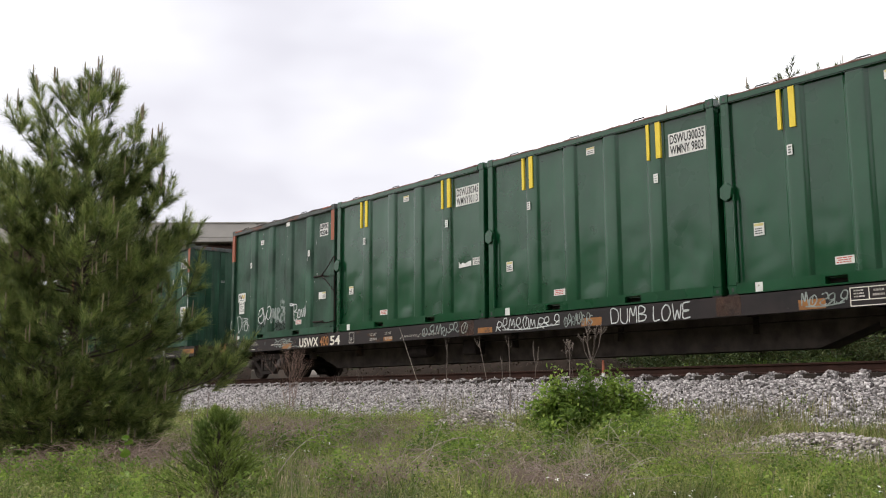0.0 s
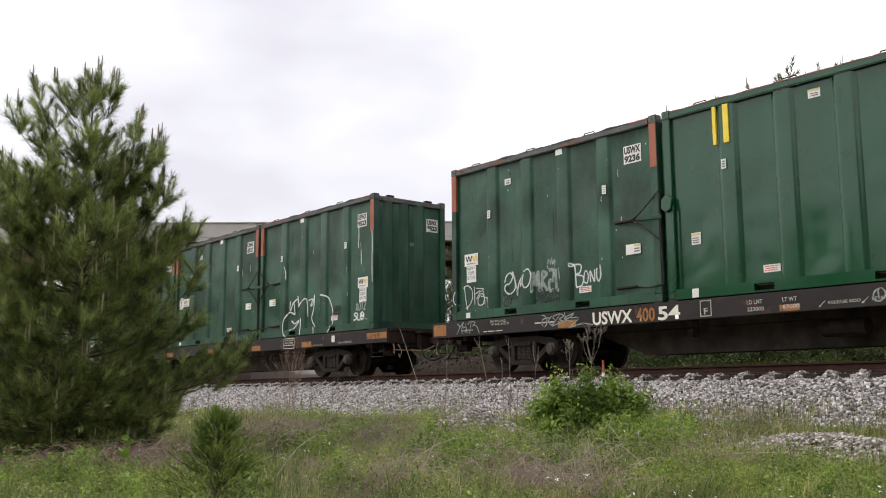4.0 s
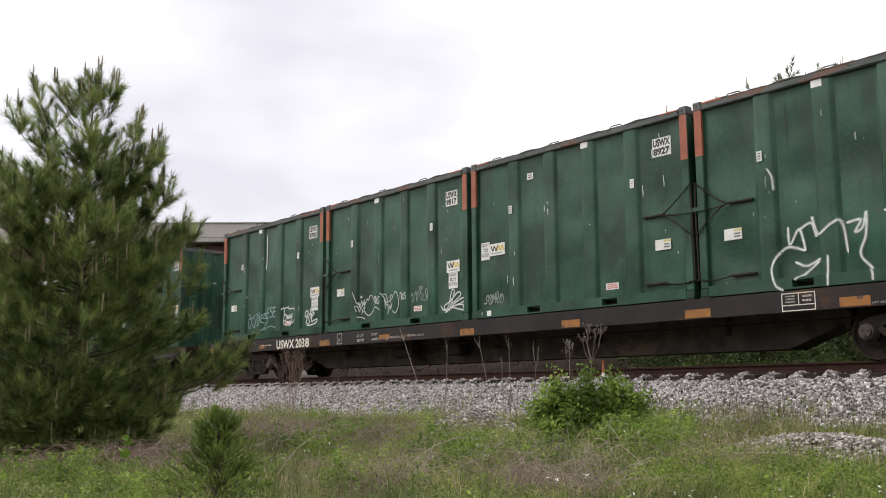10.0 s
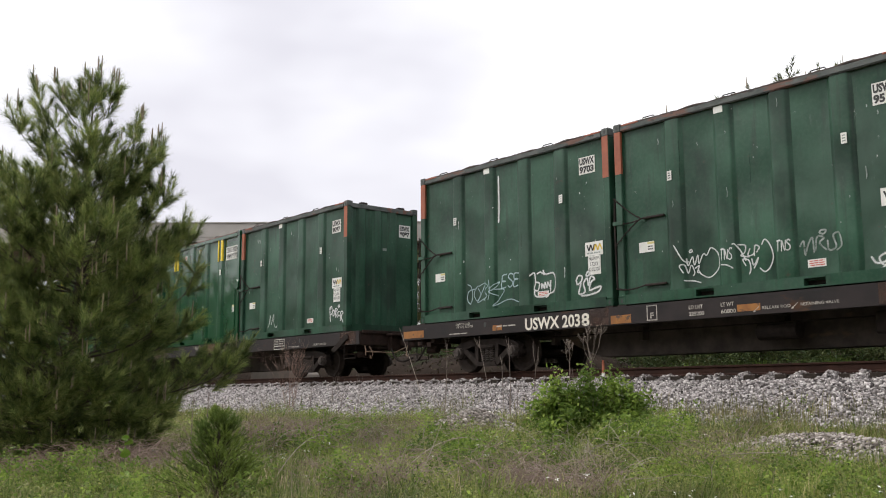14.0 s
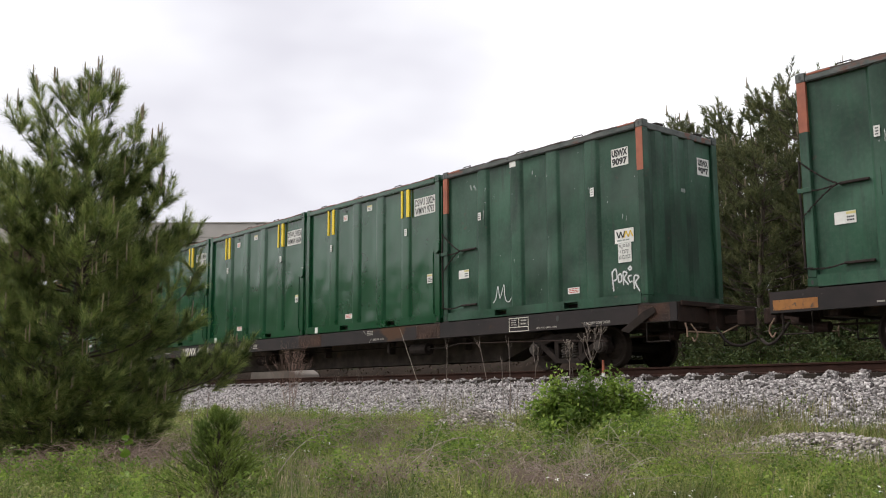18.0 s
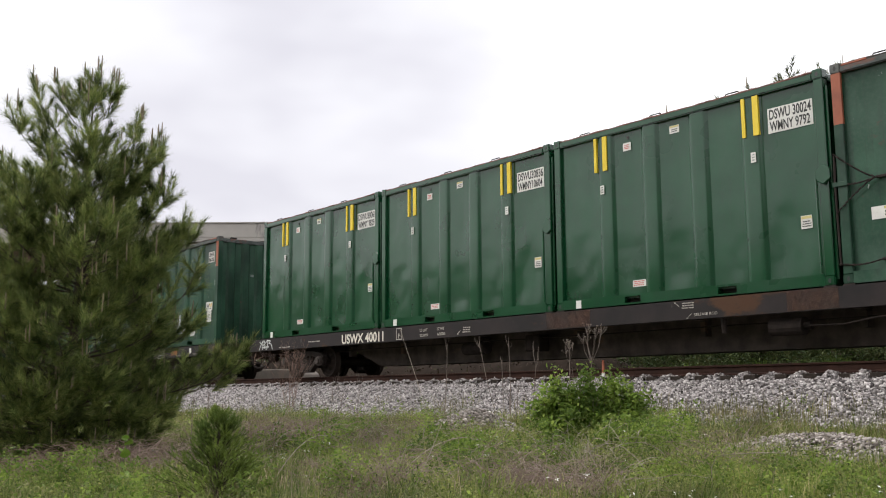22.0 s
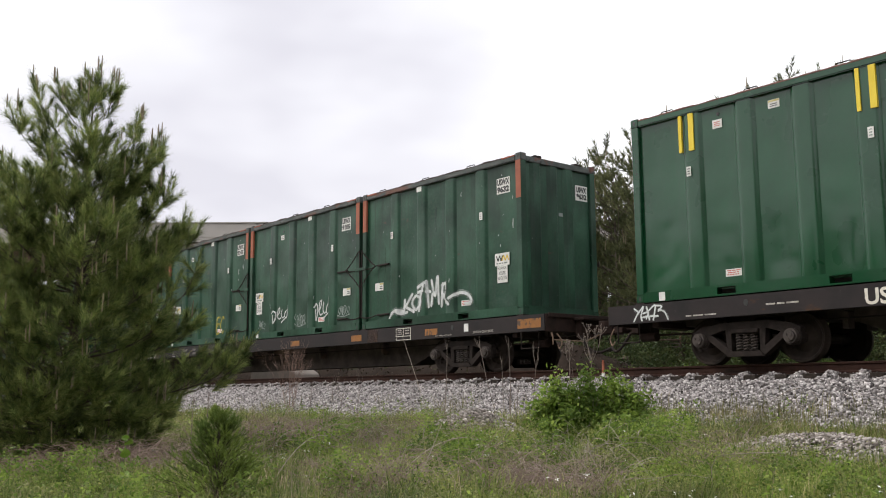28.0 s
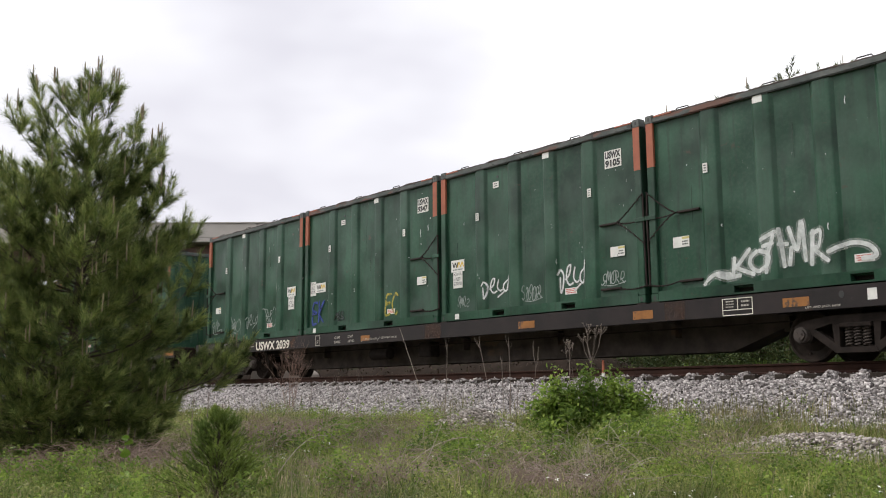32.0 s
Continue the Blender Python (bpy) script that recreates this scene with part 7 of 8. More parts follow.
def build_grass():
    rng = np.random.default_rng(17)
    x, y = wedge(130000, rng, 2.2, 13.0)
    p = patchy(x, y, 0.55, 3.0) + 0.5 * patchy(x, y, 1.7, 8.0) + clumps(x, y)
    green = p + rng.normal(0, 0.14, len(x)) > -0.02
    near_track = np.clip((y - 11.0) / 1.0, 0, 1)
    keep = rng.random(len(x)) > np.maximum(0.92 * near_track, 0.7 * under_pine(x, y))
    for sel, mat, name, label, hh, ww, ll in ((green & keep, GRASS, "verge_grass", "uneven green spring grass on the verge", (0.07, 0.30), 0.0038, (0.2, 1.1)),
                                              (~green & keep, STRAW, "dry_grass", "matted straw-coloured dead grass", (0.06, 0.26), 0.0032, (0.5, 1.6))):
        a, b = x[sel], y[sel]
        n = len(a)
        h = rng.uniform(*hh, n) * (0.9 + 0.9 * np.clip(patchy(a, b, 0.9, 5.0), -0.6, 0.8))
        v, f = blades(n, a, b, heights(a, b) - 0.02, h, ww * rng.uniform(0.6, 1.4, n), rng.uniform(*ll, n), rng)
        tagged(new(name, quick_mesh(name, v, f, mat)), label, "grass", kind="stuff")
    # tufts of longer bent blades
    cx, cy = wedge(1900, rng, 2.4, 11.4)
    sel = (patchy(cx, cy, 0.8, 91.0) + rng.normal(0, 0.25, len(cx)) > -0.1) & off_heaps(cx, cy) & (under_pine(cx, cy) < 0.5)
    cx, cy = cx[sel], cy[sel]
    i = np.repeat(np.arange(len(cx)), 44)
    size = rng.uniform(0.6, 1.25, len(cx))[i]
    x, y = cx[i] + rng.normal(0, 0.07, len(i)) * size, cy[i] + rng.normal(0, 0.07, len(i)) * size
    v, f = blades(len(i), x, y, heights(x, y) - 0.02, rng.uniform(0.18, 0.46, len(i)) * size, 0.0036 * rng.uniform(0.6, 1.4, len(i)), rng.uniform(0.15, 1.3, len(i)), rng)
    tagged(new("grass_tufts", quick_mesh("grass_tufts", v, f, GRASS)), "tufts of long bent green and yellowing grass", "grass", kind="stuff")
    # fine olive grass along the foot of the ballast
    y = 9.3 + 2.7 * rng.random(48000)
    x = -4.2 - rng.random(48000) * 3.0 * y
    keep = x > -34
    for cx, cy, rx, ry, _ in HEAPS:
        keep &= ((x - cx) / rx) ** 2 + ((y - cy) / ry) ** 2 > 1.0
    x, y = x[keep], y[keep]
    n = len(x)
    h = rng.uniform(0.05, 0.2, n) * np.clip(1.5 - 1.0 * np.maximum(0, y - 10.9), 0.4, 1.5)
    v, f = blades(n, x, y, heights(x, y) - 0.02, h, 0.0045 * rng.uniform(0.6, 1.4, n), rng.uniform(0.2, 1.2, n), rng)
    tagged(new("fine_grass", quick_mesh("fine_grass", v, f, OLIVE)), "fine olive-green grass along the ballast", "grass", kind="stuff")
    # sparse taller blades that stray up the foot of the ballast
    x, y = rng.uniform(-26, 1, 9000), 11.5 + 1.4 * rng.random(9000) ** 1.7
    sel = patchy(x, y, 0.7, 81.0) + rng.normal(0, 0.25, len(x)) + 0.02 * (x + 12) > 0.0
    x, y = x[sel], y[sel]
    z = np.array([max(ground_z(a, b), ballast_z(b)) for a, b in zip(x, y)])
    v, f = blades(len(x), x, y, z - 0.03, rng.uniform(0.12, 0.4, len(x)), 0.0035 * rng.uniform(0.6, 1.4, len(x)), rng.uniform(0.1, 0.9, len(x)), rng)
    tagged(new("stray_grass", quick_mesh("stray_grass", v, f, OLIVE)), "sparse wispy grass growing into the ballast", "grass", kind="stuff")
    x, y = rng.uniform(-11, 0, 15000), 11.2 + 1.3 * rng.random(15000) ** 1.5
    sel = patchy(x, y, 0.8, 83.0) + rng.normal(0, 0.2, len(x)) > -0.1
    x, y = x[sel], y[sel]
    z = np.array([max(ground_z(a, b), ballast_z(b)) for a, b in zip(x, y)])
    v, f = blades(len(x), x, y, z - 0.03, rng.uniform(0.08, 0.3, len(x)), 0.0042 * rng.uniform(0.6, 1.4, len(x)), rng.uniform(0.1, 1.1, len(x)), rng)
    tagged(new("ballast_grass", quick_mesh("ballast_grass", v, f, OLIVE)), "olive grass creeping over the foot of the ballast", "grass", kind="stuff")
    # thinner grass on the rest of the verge, and on the bank beyond the track
    x, y = rng.uniform(-45, 16, 26000), rng.uniform(-12, 12.6, 26000)
    x, y = np.append(x, rng.uniform(-16, 12, 44000)), np.append(y, rng.uniform(-9, 11, 44000))
    h = rng.uniform(0.08, 0.3, len(x))
    v, f = blades(len(x), x, y, heights(x, y) - 0.02, h, 0.006 * np.ones(len(x)), rng.uniform(0.2, 1.2, len(x)), rng)
    tagged(new("verge_grass", quick_mesh("verge_grass", v, f, GRASS)), "thin green grass over the open ground", "grass", kind="stuff")
    x, y = rng.uniform(-19, 4, 9000), 18.6 + 7.0 * rng.random(9000) ** 1.4
    h = rng.uniform(0.2, 0.5, len(x)) * (1 + 0.9 * patchy(x, y, 0.8, 51.0))
    v, f = blades(len(x), x, y, heights(x, y) - 0.02, h, 0.009 * rng.uniform(0.6, 1.4, len(x)), rng.uniform(0.4, 1.5, len(x)), rng)
    tagged(new("bank_grass", quick_mesh("bank_grass", v, f, BANK_GRASS)), "green grass and weeds on the bank beyond the track", "grass", kind="stuff")


build_grass()


def build_straw_stems():
    """Long pale arching stems of last year's grass, standing and fallen."""
    rng = np.random.default_rng(19)
    x, y = wedge(6500, rng, 2.4, 11.6)
    keep = patchy(x, y, 0.5, 21.0) + rng.normal(0, 0.2, len(x)) - 0.6 * clumps(x, y) > 0.1
    x, y = x[keep], y[keep]
    n, k = len(x), 6
    h = rng.uniform(0.15, 0.6, n)
    a = rng.uniform(0, 2 * np.pi, n)
    lean = rng.uniform(0.3, 2.2, n)
    t = np.linspace(0, 1, k)[None]
    px = x[:, None] + np.cos(a)[:, None] * (lean * h)[:, None] * t**1.6
    py = y[:, None] + np.sin(a)[:, None] * (lean * h)[:, None] * t**1.6
    pz = (heights(x, y) - 0.02)[:, None] + h[:, None] * (t - 0.45 * np.clip(lean, 0, 1.6)[:, None] * t**2.5)
    w = 0.0026 * (1.1 - 0.6 * t)
    side = np.stack([-np.sin(a), np.cos(a), 0 * a], 1)[:, None, :]
    c = np.stack([px, py, pz], 2)
    v = np.stack([c - side * w[:, :, None], c + side * w[:, :, None]], 2).reshape(-1, 3)
    i = (np.arange(n) * k * 2)[:, None, None] + (np.arange(k - 1) * 2)[None, :, None]
    f = (i + np.array([0, 1, 3, 2])[None, None]).reshape(-1, 4)
    tagged(new("straw_stems", quick_mesh("straw_stems", v, f, STRAW)), "long pale arching stems of dead grass", "dry grass", kind="stuff")


build_straw_stems()


def leaf_cloud(places, size, rng, up=0.35):
    """Small pointed leaves, four corners each, turned every way but mostly face up."""
    n = len(places)
    nrm = rng.normal(size=(n, 3)) + np.array([[0, 0, up * 3]])
    nrm /= np.linalg.norm(nrm, axis=1, keepdims=True)
    u, w = perp(nrm)
    a = rng.uniform(0, 2 * np.pi, n)[:, None]
    d = u * np.cos(a) + w * np.sin(a)
    s = np.cross(nrm, d)
    ln = (size * rng.uniform(0.6, 1.3, n))[:, None]
    v = np.stack([places, places + d * ln * 0.45 + s * ln * 0.25, places + d * ln - nrm * ln * 0.15, places + d * ln * 0.45 - s * ln * 0.25], 1).reshape(-1, 3)
    return v, np.arange(n * 4).reshape(-1, 4)


def build_weeds():
    rng = np.random.default_rng(23)
    # a soft carpet of small leaves, heaped here and thin there
    x, y = wedge(300000, rng, 2.3, 12.2)
    lush = patchy(x, y, 0.5, 12.0) + 0.6 * patchy(x, y, 1.6, 15.0) + 0.0 - 0.5 * np.clip((y - 11.0) / 1.2, 0, 1)
    lush = lush - 0.7 * under_pine(x, y) + clumps(x, y)
    keep = rng.random(len(x)) < np.clip(0.1 + 1.4 * lush, 0.03, 1.0) * (1 - 0.75 * under_pine(x, y))
    x, y, lush = x[keep], y[keep], lush[keep]
    tall = 0.06 + 0.30 * np.clip(lush, 0, 1.0) + 0.05 * rng.random(len(x))
    p = np.stack([x, y, heights(x, y) + tall * rng.random(len(x)) ** 0.6], 1)
    v, f = leaf_cloud(p, 0.02, rng, 0.25)
    tagged(new("broadleaf_weeds", quick_mesh("broadleaf_weeds", v, f, WEED)), "low bright green broadleaf weeds in the grass", "weeds", kind="stuff")
    x, y = rng.uniform(-30, 14, 60000), rng.uniform(-10, 12, 60000)
    sel = patchy(x, y, 0.35, 71.0) + rng.normal(0, 0.25, len(x)) > -0.1
    x, y = x[sel], y[sel]
    v, f = leaf_cloud(np.stack([x, y, heights(x, y) + rng.uniform(0.01, 0.14, len(x))], 1), 0.045, rng, 0.3)
    tagged(new("broadleaf_weeds", quick_mesh("broadleaf_weeds", v, f, WEED)), "scattered low green weeds over the open ground", "weeds", kind="stuff")
    # mounds of larger leaves, each with its own height
    cx, cy = wedge(2300, rng, 2.4, 11.6)
    lush = patchy(cx, cy, 0.45, 12.0) + 0.5 * patchy(cx, cy, 1.1, 33.0) + clumps(cx, cy)
    sel = lush + rng.normal(0, 0.2, len(cx)) - under_pine(cx, cy) > 0.2
    sel &= off_heaps(cx, cy)
    cx, cy = cx[sel], cy[sel]
    big = 0.1 + 0.34 * rng.random(len(cx)) ** 1.6 + 0.16 * np.clip(lush[sel], 0, 0.8)
    i = np.repeat(np.arange(len(cx)), 190)
    a, r = rng.uniform(0, 2 * np.pi, len(i)), rng.random(len(i)) ** 0.55
    top = big[i] * rng.uniform(0.75, 1.05, len(i)) * (1 - 0.75 * r**2)
    x, y = cx[i] + big[i] * 1.25 * r * np.cos(a), cy[i] + big[i] * r * np.sin(a)
    p = np.stack([x, y, heights(x, y) + top * rng.random(len(i)) ** 0.35], 1)
    v, f = leaf_cloud(p, 0.027, rng, 0.3)
    tagged(new("leafy_mounds", quick_mesh("leafy_mounds", v, f, WEED)), "rounded clumps of light green leafy weeds", "weeds", kind="stuff")
    # small leaves over the open ground round about, in patches
    r3 = np.random.default_rng(29)
    x, y = r3.uniform(-16, 12, 90000), r3.uniform(-9, 11, 90000)
    lush = patchy(x, y, 0.5, 12.0) + 0.6 * patchy(x, y, 1.6, 15.0) - 0.7 * under_pine(x, y)
    keep = (r3.random(len(x)) < np.clip(0.45 + 1.2 * lush, 0.1, 1.0)) & off_heaps(x, y)
    x, y, lush = x[keep], y[keep], lush[keep]
    p = np.stack([x, y, heights(x, y) + (0.05 + 0.2 * np.clip(lush, 0, 0.8)) * r3.random(len(x))], 1)
    v, f = leaf_cloud(p, 0.034, r3, 0.4)
    tagged(new("ground_weeds", quick_mesh("ground_weeds", v, f, WEED)), "low leafy weeds scattered over the open ground", "weeds", kind="stuff")
    # taller single weeds
    x, y = wedge(2800, rng, 2.4, 11.4)
    sel = patchy(x, y, 0.6, 31.0) + rng.normal(0, 0.25, len(x)) + 1.2 * clumps(x, y) > 0.3
    sel &= off_heaps(x, y)
    x, y = x[sel], y[sel]
    z = heights(x, y)
    tall = rng.uniform(0.2, 0.55, len(x)) * np.where(before_heaps(x, y), 0.45, 1.0)
    k = 34
    i = np.repeat(np.arange(len(x)), k)
    t = rng.random(len(i)) ** 0.7
    r = rng.uniform(0, 0.12, len(i)) * (1.2 - 0.7 * t)
    a = rng.uniform(0, 2 * np.pi, len(i))
    p = np.stack([x[i] + r * np.cos(a), y[i] + r * np.sin(a), z[i] + tall[i] * t], 1)
    v, f = leaf_cloud(p, 0.04, rng)
    tagged(new("tall_weeds", quick_mesh("tall_weeds", v, f, BUSH_LEAF)), "taller leafy green weeds in clumps", "weeds", kind="stuff")
    # leafy stalks that stand out of each green clump
    pts = []
    for cx, cy, r0, k in CLUMPS:
        if k > 0:
            for _ in range(int(62 * k * r0 / 0.5)):
                a, q = rng.uniform(0, 2 * np.pi), r0 * rng.random() ** 0.7
                bx, by, h = cx + q * np.cos(a), cy + q * np.sin(a), rng.uniform(0.15, 0.3) + 0.28 * rng.random() ** 3
                if not off_heaps(np.array([bx]), np.array([by]))[0]:
                    continue
                if before_heaps(bx, by):
                    h *= 0.5
                n = 48
                t = rng.random(n) ** 0.6
                w = 0.085 * (1.15 - 0.75 * t)
                pts.append(np.stack([bx + rng.normal(0, 1, n) * w + 0.1 * (rng.random() - 0.5) * t, by + rng.normal(0, 1, n) * w, ground_z(bx, by) + h * t], 1))
    v, f = leaf_cloud(np.concatenate(pts), 0.044, rng, 0.5)
    tagged(new("leafy_stalks", quick_mesh("leafy_stalks", v, f, BUSH_LEAF)), "clumps of bright green leafy stalks in the grass", "weeds", kind="stuff")
    # white flower heads
    x, y = wedge(900, rng, 4.5, 10.5)
    sel = (patchy(x, y, 0.7, 41.0) > 0.12) | ((x > -7) & (x < -4.6) & (y > 7) & (rng.random(len(x)) < 0.5))
    x, y = x[sel], y[sel]
    p = np.stack([x, y, heights(x, y) + rng.uniform(0.12, 0.34, len(x))], 1)
    p = np.repeat(p, 4, axis=0) + rng.normal(0, 0.008, (len(p) * 4, 3))
    v, f = leaf_cloud(p, 0.022, rng, 0.8)
    tagged(new("white_flowers", quick_mesh("white_flowers", v, f, PETAL)), "tiny white flower heads among the weeds", "flowers", kind="stuff")
    # leafy weeds along the bank beyond the track
    n = 600
    cx, cy = rng.uniform(-18.5, 2, n), 19.0 + 3.2 * rng.random(n)
    sel = patchy(cx, cy, 0.5, 61.0) > -0.1
    cx, cy = cx[sel], cy[sel]
    i = np.repeat(np.arange(len(cx)), 60)
    p = np.stack([cx, cy, heights(cx, cy) + 0.12], 1)[i] + rng.normal(0, 1, (len(i), 3)) * np.array([[0.3, 0.25, 0.1]])
    v, f = leaf_cloud(p, 0.065, rng, 0.4)
    tagged(new("bank_weeds", quick_mesh("bank_weeds", v, f, BANK_GRASS)), "green leafy weeds along the bank beyond the track", "weeds", kind="stuff")
    # undergrowth at the wood's edge
    n = 620
    cx, cy = rng.uniform(-42, 3, n), 22.5 + 9 * rng.random(n)
    cz = heights(cx, cy)
    size = rng.uniform(0.5, 1.5, n) * (0.7 + 0.08 * (cy - 22))
    k = 170
    i = np.repeat(np.arange(n), k)
    d = rng.normal(size=(len(i), 3))
    d /= np.linalg.norm(d, axis=1, keepdims=True)
    p = np.stack([cx, cy, cz + size * 0.8], 1)[i] + d * (size[i] * rng.uniform(0.5, 1.05, len(i)))[:, None]
    v, f = leaf_cloud(p, 0.095, rng, 0.2)
    tagged(new("undergrowth", quick_mesh("undergrowth", v, f, JUNIPER)), "dark green undergrowth at the edge of the wood", "shrubs", kind="stuff")


build_weeds()


def build_earth_bank():
    """A long low bank of earth beyond the track, in a very dark brown."""
    xs, ys = np.linspace(-75, -17.5, 160), np.linspace(20.2, 24.2, 15)
    verts = []
    for y in ys:
        for x in xs:
            across = max(0.0, 1 - ((y - 22.2) / 1.9) ** 2)
            along = min(1.0, (-17.5 - x) / 2.5)
            z = ground_z(x, y) - 0.06 + (1.0 + 0.35 * noise.noise((x * 0.5, y * 0.4, 3.0))) * across * along + 0.08 * noise.noise((x * 1.9, y * 1.7, 6.0)) * across
            verts.append((x, y, z))
    n = len(xs)
    faces = [(j * n + i, j * n + i + 1, (j + 1) * n + i + 1, (j + 1) * n + i) for j in range(len(ys) - 1) for i in range(n - 1)]
    tagged(new("earth_bank", quick_mesh("earth_bank", verts, faces, EARTH, True)), "low earth bank in very dark brown beyond the track", "earth bank", kind="structure")
    rng = np.random.default_rng(44)
    p = np.array(verts)[rng.integers(0, len(verts), 16000)]
    p = p[p[:, 1] < 23.4] + rng.normal(0, 1, (int((p[:, 1] < 23.4).sum()), 3)) * np.array([[0.3, 0.22, 0.06]])
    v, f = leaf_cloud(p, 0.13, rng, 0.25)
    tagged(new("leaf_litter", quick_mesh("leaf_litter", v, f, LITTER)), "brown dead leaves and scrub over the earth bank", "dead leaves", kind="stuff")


build_earth_bank()


def build_far_woods():
    """The wood goes on far beyond the track, a low dense mass."""
    rng = np.random.default_rng(77)
    n = 2300
    cx, cy = rng.uniform(-420, 90, n), rng.uniform(50, 95, n)
    cz = np.array([verge(b) for b in cy])
    r = rng.uniform(1.5, 3.2, n)
    i = np.repeat(np.arange(n), 36)
    d = rng.normal(size=(len(i), 3))
    d /= np.linalg.norm(d, axis=1, keepdims=True)
    up = rng.uniform(0.2, 1.7, len(i)) * 2.2
    p = np.stack([cx[i], cy[i], cz[i] + up], 1) + d * (r[i] * rng.uniform(0.6, 1.05, len(i)))[:, None]
    v, f = leaf_cloud(p, 0.9, rng, 0.2)
    tagged(new("far_woods", quick_mesh("far_woods", v, f, FAR_NEEDLES)), "dark green woods in the distance", "woods", kind="stuff")


build_far_woods()


def build_woods_behind():
    """Woods on the near side, behind the camera: they stand in the gloss of the newer containers."""
    rng = np.random.default_rng(78)
    n = 3000
    cx, cy = rng.uniform(-330, 110, n), rng.uniform(-48, -27, n)
    i = np.repeat(np.arange(n), 32)
    d = rng.normal(size=(len(i), 3))
    d /= np.linalg.norm(d, axis=1, keepdims=True)
    tall = 10.5 + 3.6 * patchy(cx, cy, 0.085, 4.0) + rng.uniform(-2.5, 2.5, n) + np.clip((-50 - cx) * 0.06, 0, 9) + np.clip((cx + 8) * 0.45, 0, 9)   # unseen extra height at both ends, added to darken rib flanks and far panels
    p = np.stack([cx[i], cy[i], -1.8 + tall[i] * rng.random(len(i))], 1) + d * np.array([[2.4, 2.0, 1.4]]) * rng.uniform(0.5, 1.05, len(i))[:, None]
    v, f = leaf_cloud(p, 1.2, rng, 0.2)
    tagged(new("far_woods", quick_mesh("far_woods", v, f, FAR_NEEDLES)), "dark green woods on the near side of the railway", "woods", kind="stuff")


build_woods_behind()


def arc(bm, root, way, length, height, radius, droop=1.0, wander=0.0):
    """A cane that rises from its root and bows over."""
    pts = []
    for k in range(7):
        t = k / 6
        w = wander * math.sin(3.1 * t + 9 * length) * t
        pts.append((root[0] + way[0] * length * t - way[1] * w, root[1] + way[1] * length * t + way[0] * w,
                    root[2] + height * (4 * t * (1 - 0.62 * droop * t)) / 1.6 + 0.05 * wander * math.sin(11 * t + 7 * height)))
    tube(bm, pts, [radius * (1.05 - 0.6 * k / 6) for k in range(7)], 3)


BURSTS = ((-5.35, 6.2, 12), (-5.0, 8.1, 4), (-6.3, 5.8, 7), (-7.75, 5.8, 6), (-12.0, 7.2, 7))


def build_canes():
    """Dead bramble canes bowing through the weeds, one by one."""
    rr = random.Random(88)
    spots = [(-6.9, 8.6), (-7.2, 8.3), (-6.6, 8.1), (-6.3, 8.8), (-7.6, 8.0), (-8.2, 8.6), (-6.0, 7.6), (-5.6, 7.4), (-7.9, 7.2), (-9.6, 7.9), (-10.4, 8.4), (-11.3, 8.0), (-12.2, 8.8), (-10.8, 7.0), (-9.2, 6.4),
             (-13.2, 8.2), (-14.0, 9.0), (-12.8, 7.0), (-11.6, 6.2), (-10.2, 5.6), (-9.0, 5.2), (-13.6, 7.4), (-15.0, 8.4), (-8.6, 4.6), (-9.6, 4.7), (-7.4, 6.4), (-8.4, 7.6), (-5.2, 8.3), (-5.9, 7.9), (-5.4, 7.1), (-5.0, 6.8), (-6.4, 7.6), (-5.7, 6.5), (-4.7, 6.6), (-6.2, 8.2)]
    for x, y in spots:
        x, y = x + rr.uniform(-0.3, 0.3), y + rr.uniform(-0.3, 0.3)
        a = rr.uniform(0, 6.28)
        bm = bmesh.new()
        arc(bm, (0, 0, -0.03), (math.cos(a), math.sin(a)), rr.uniform(0.35, 1.15), rr.uniform(0.24, 0.54), rr.uniform(0.0035, 0.0065), rr.uniform(0.75, 1.2), rr.uniform(-0.35, 0.35))
        ob = new("bramble_cane", mesh_of("bramble_cane", bm, CANE))
        ob.matrix_basis = pose(x, y, ground_z(x, y))
        tagged(ob, "pale dead bramble cane bowing over the weeds", "dead plant", "dead bramble canes")
    for foot, top in (((-14.0, 11.3), (-14.96, 11.3, 0.8)), ((-7.11, 5.48), (-7.02, 5.8, -0.75))):
        p0 = Vector((*foot, ground_z(*foot) - 0.04))
        p1 = Vector(top)
        bm = bmesh.new()
        tube(bm, [p0 - p0, (p1 - p0) * 0.5 + Vector((0.02, 0, -0.02)), p1 - p0], [0.006, 0.005, 0.003], 5)
        ob = new("dead_cane", mesh_of("dead_cane", bm, CANE))
        ob.matrix_basis = Matrix.Translation(p0)
        tagged(ob, "long thin pale dead cane leaning in the grass", "dead plant", "leaning dead canes")
    for x, y, n in BURSTS:
        z = ground_z(x, y)
        ob = thing("dead_bramble", "dead bramble with pale canes arching from one root", "dead plant", "dead brambles", pose(x, y, z))
        for k in range(n):
            a = 6.28 * k / n + rr.uniform(-0.3, 0.3)
            bm = bmesh.new()
            arc(bm, (0, 0, -0.03), (math.cos(a), math.sin(a)), rr.uniform(0.4, 0.95), rr.uniform(0.22, 0.42), rr.uniform(0.003, 0.0055), rr.uniform(0.95, 1.3), rr.uniform(-0.15, 0.15))
            part("cane", bm, CANE, ob)


build_canes()


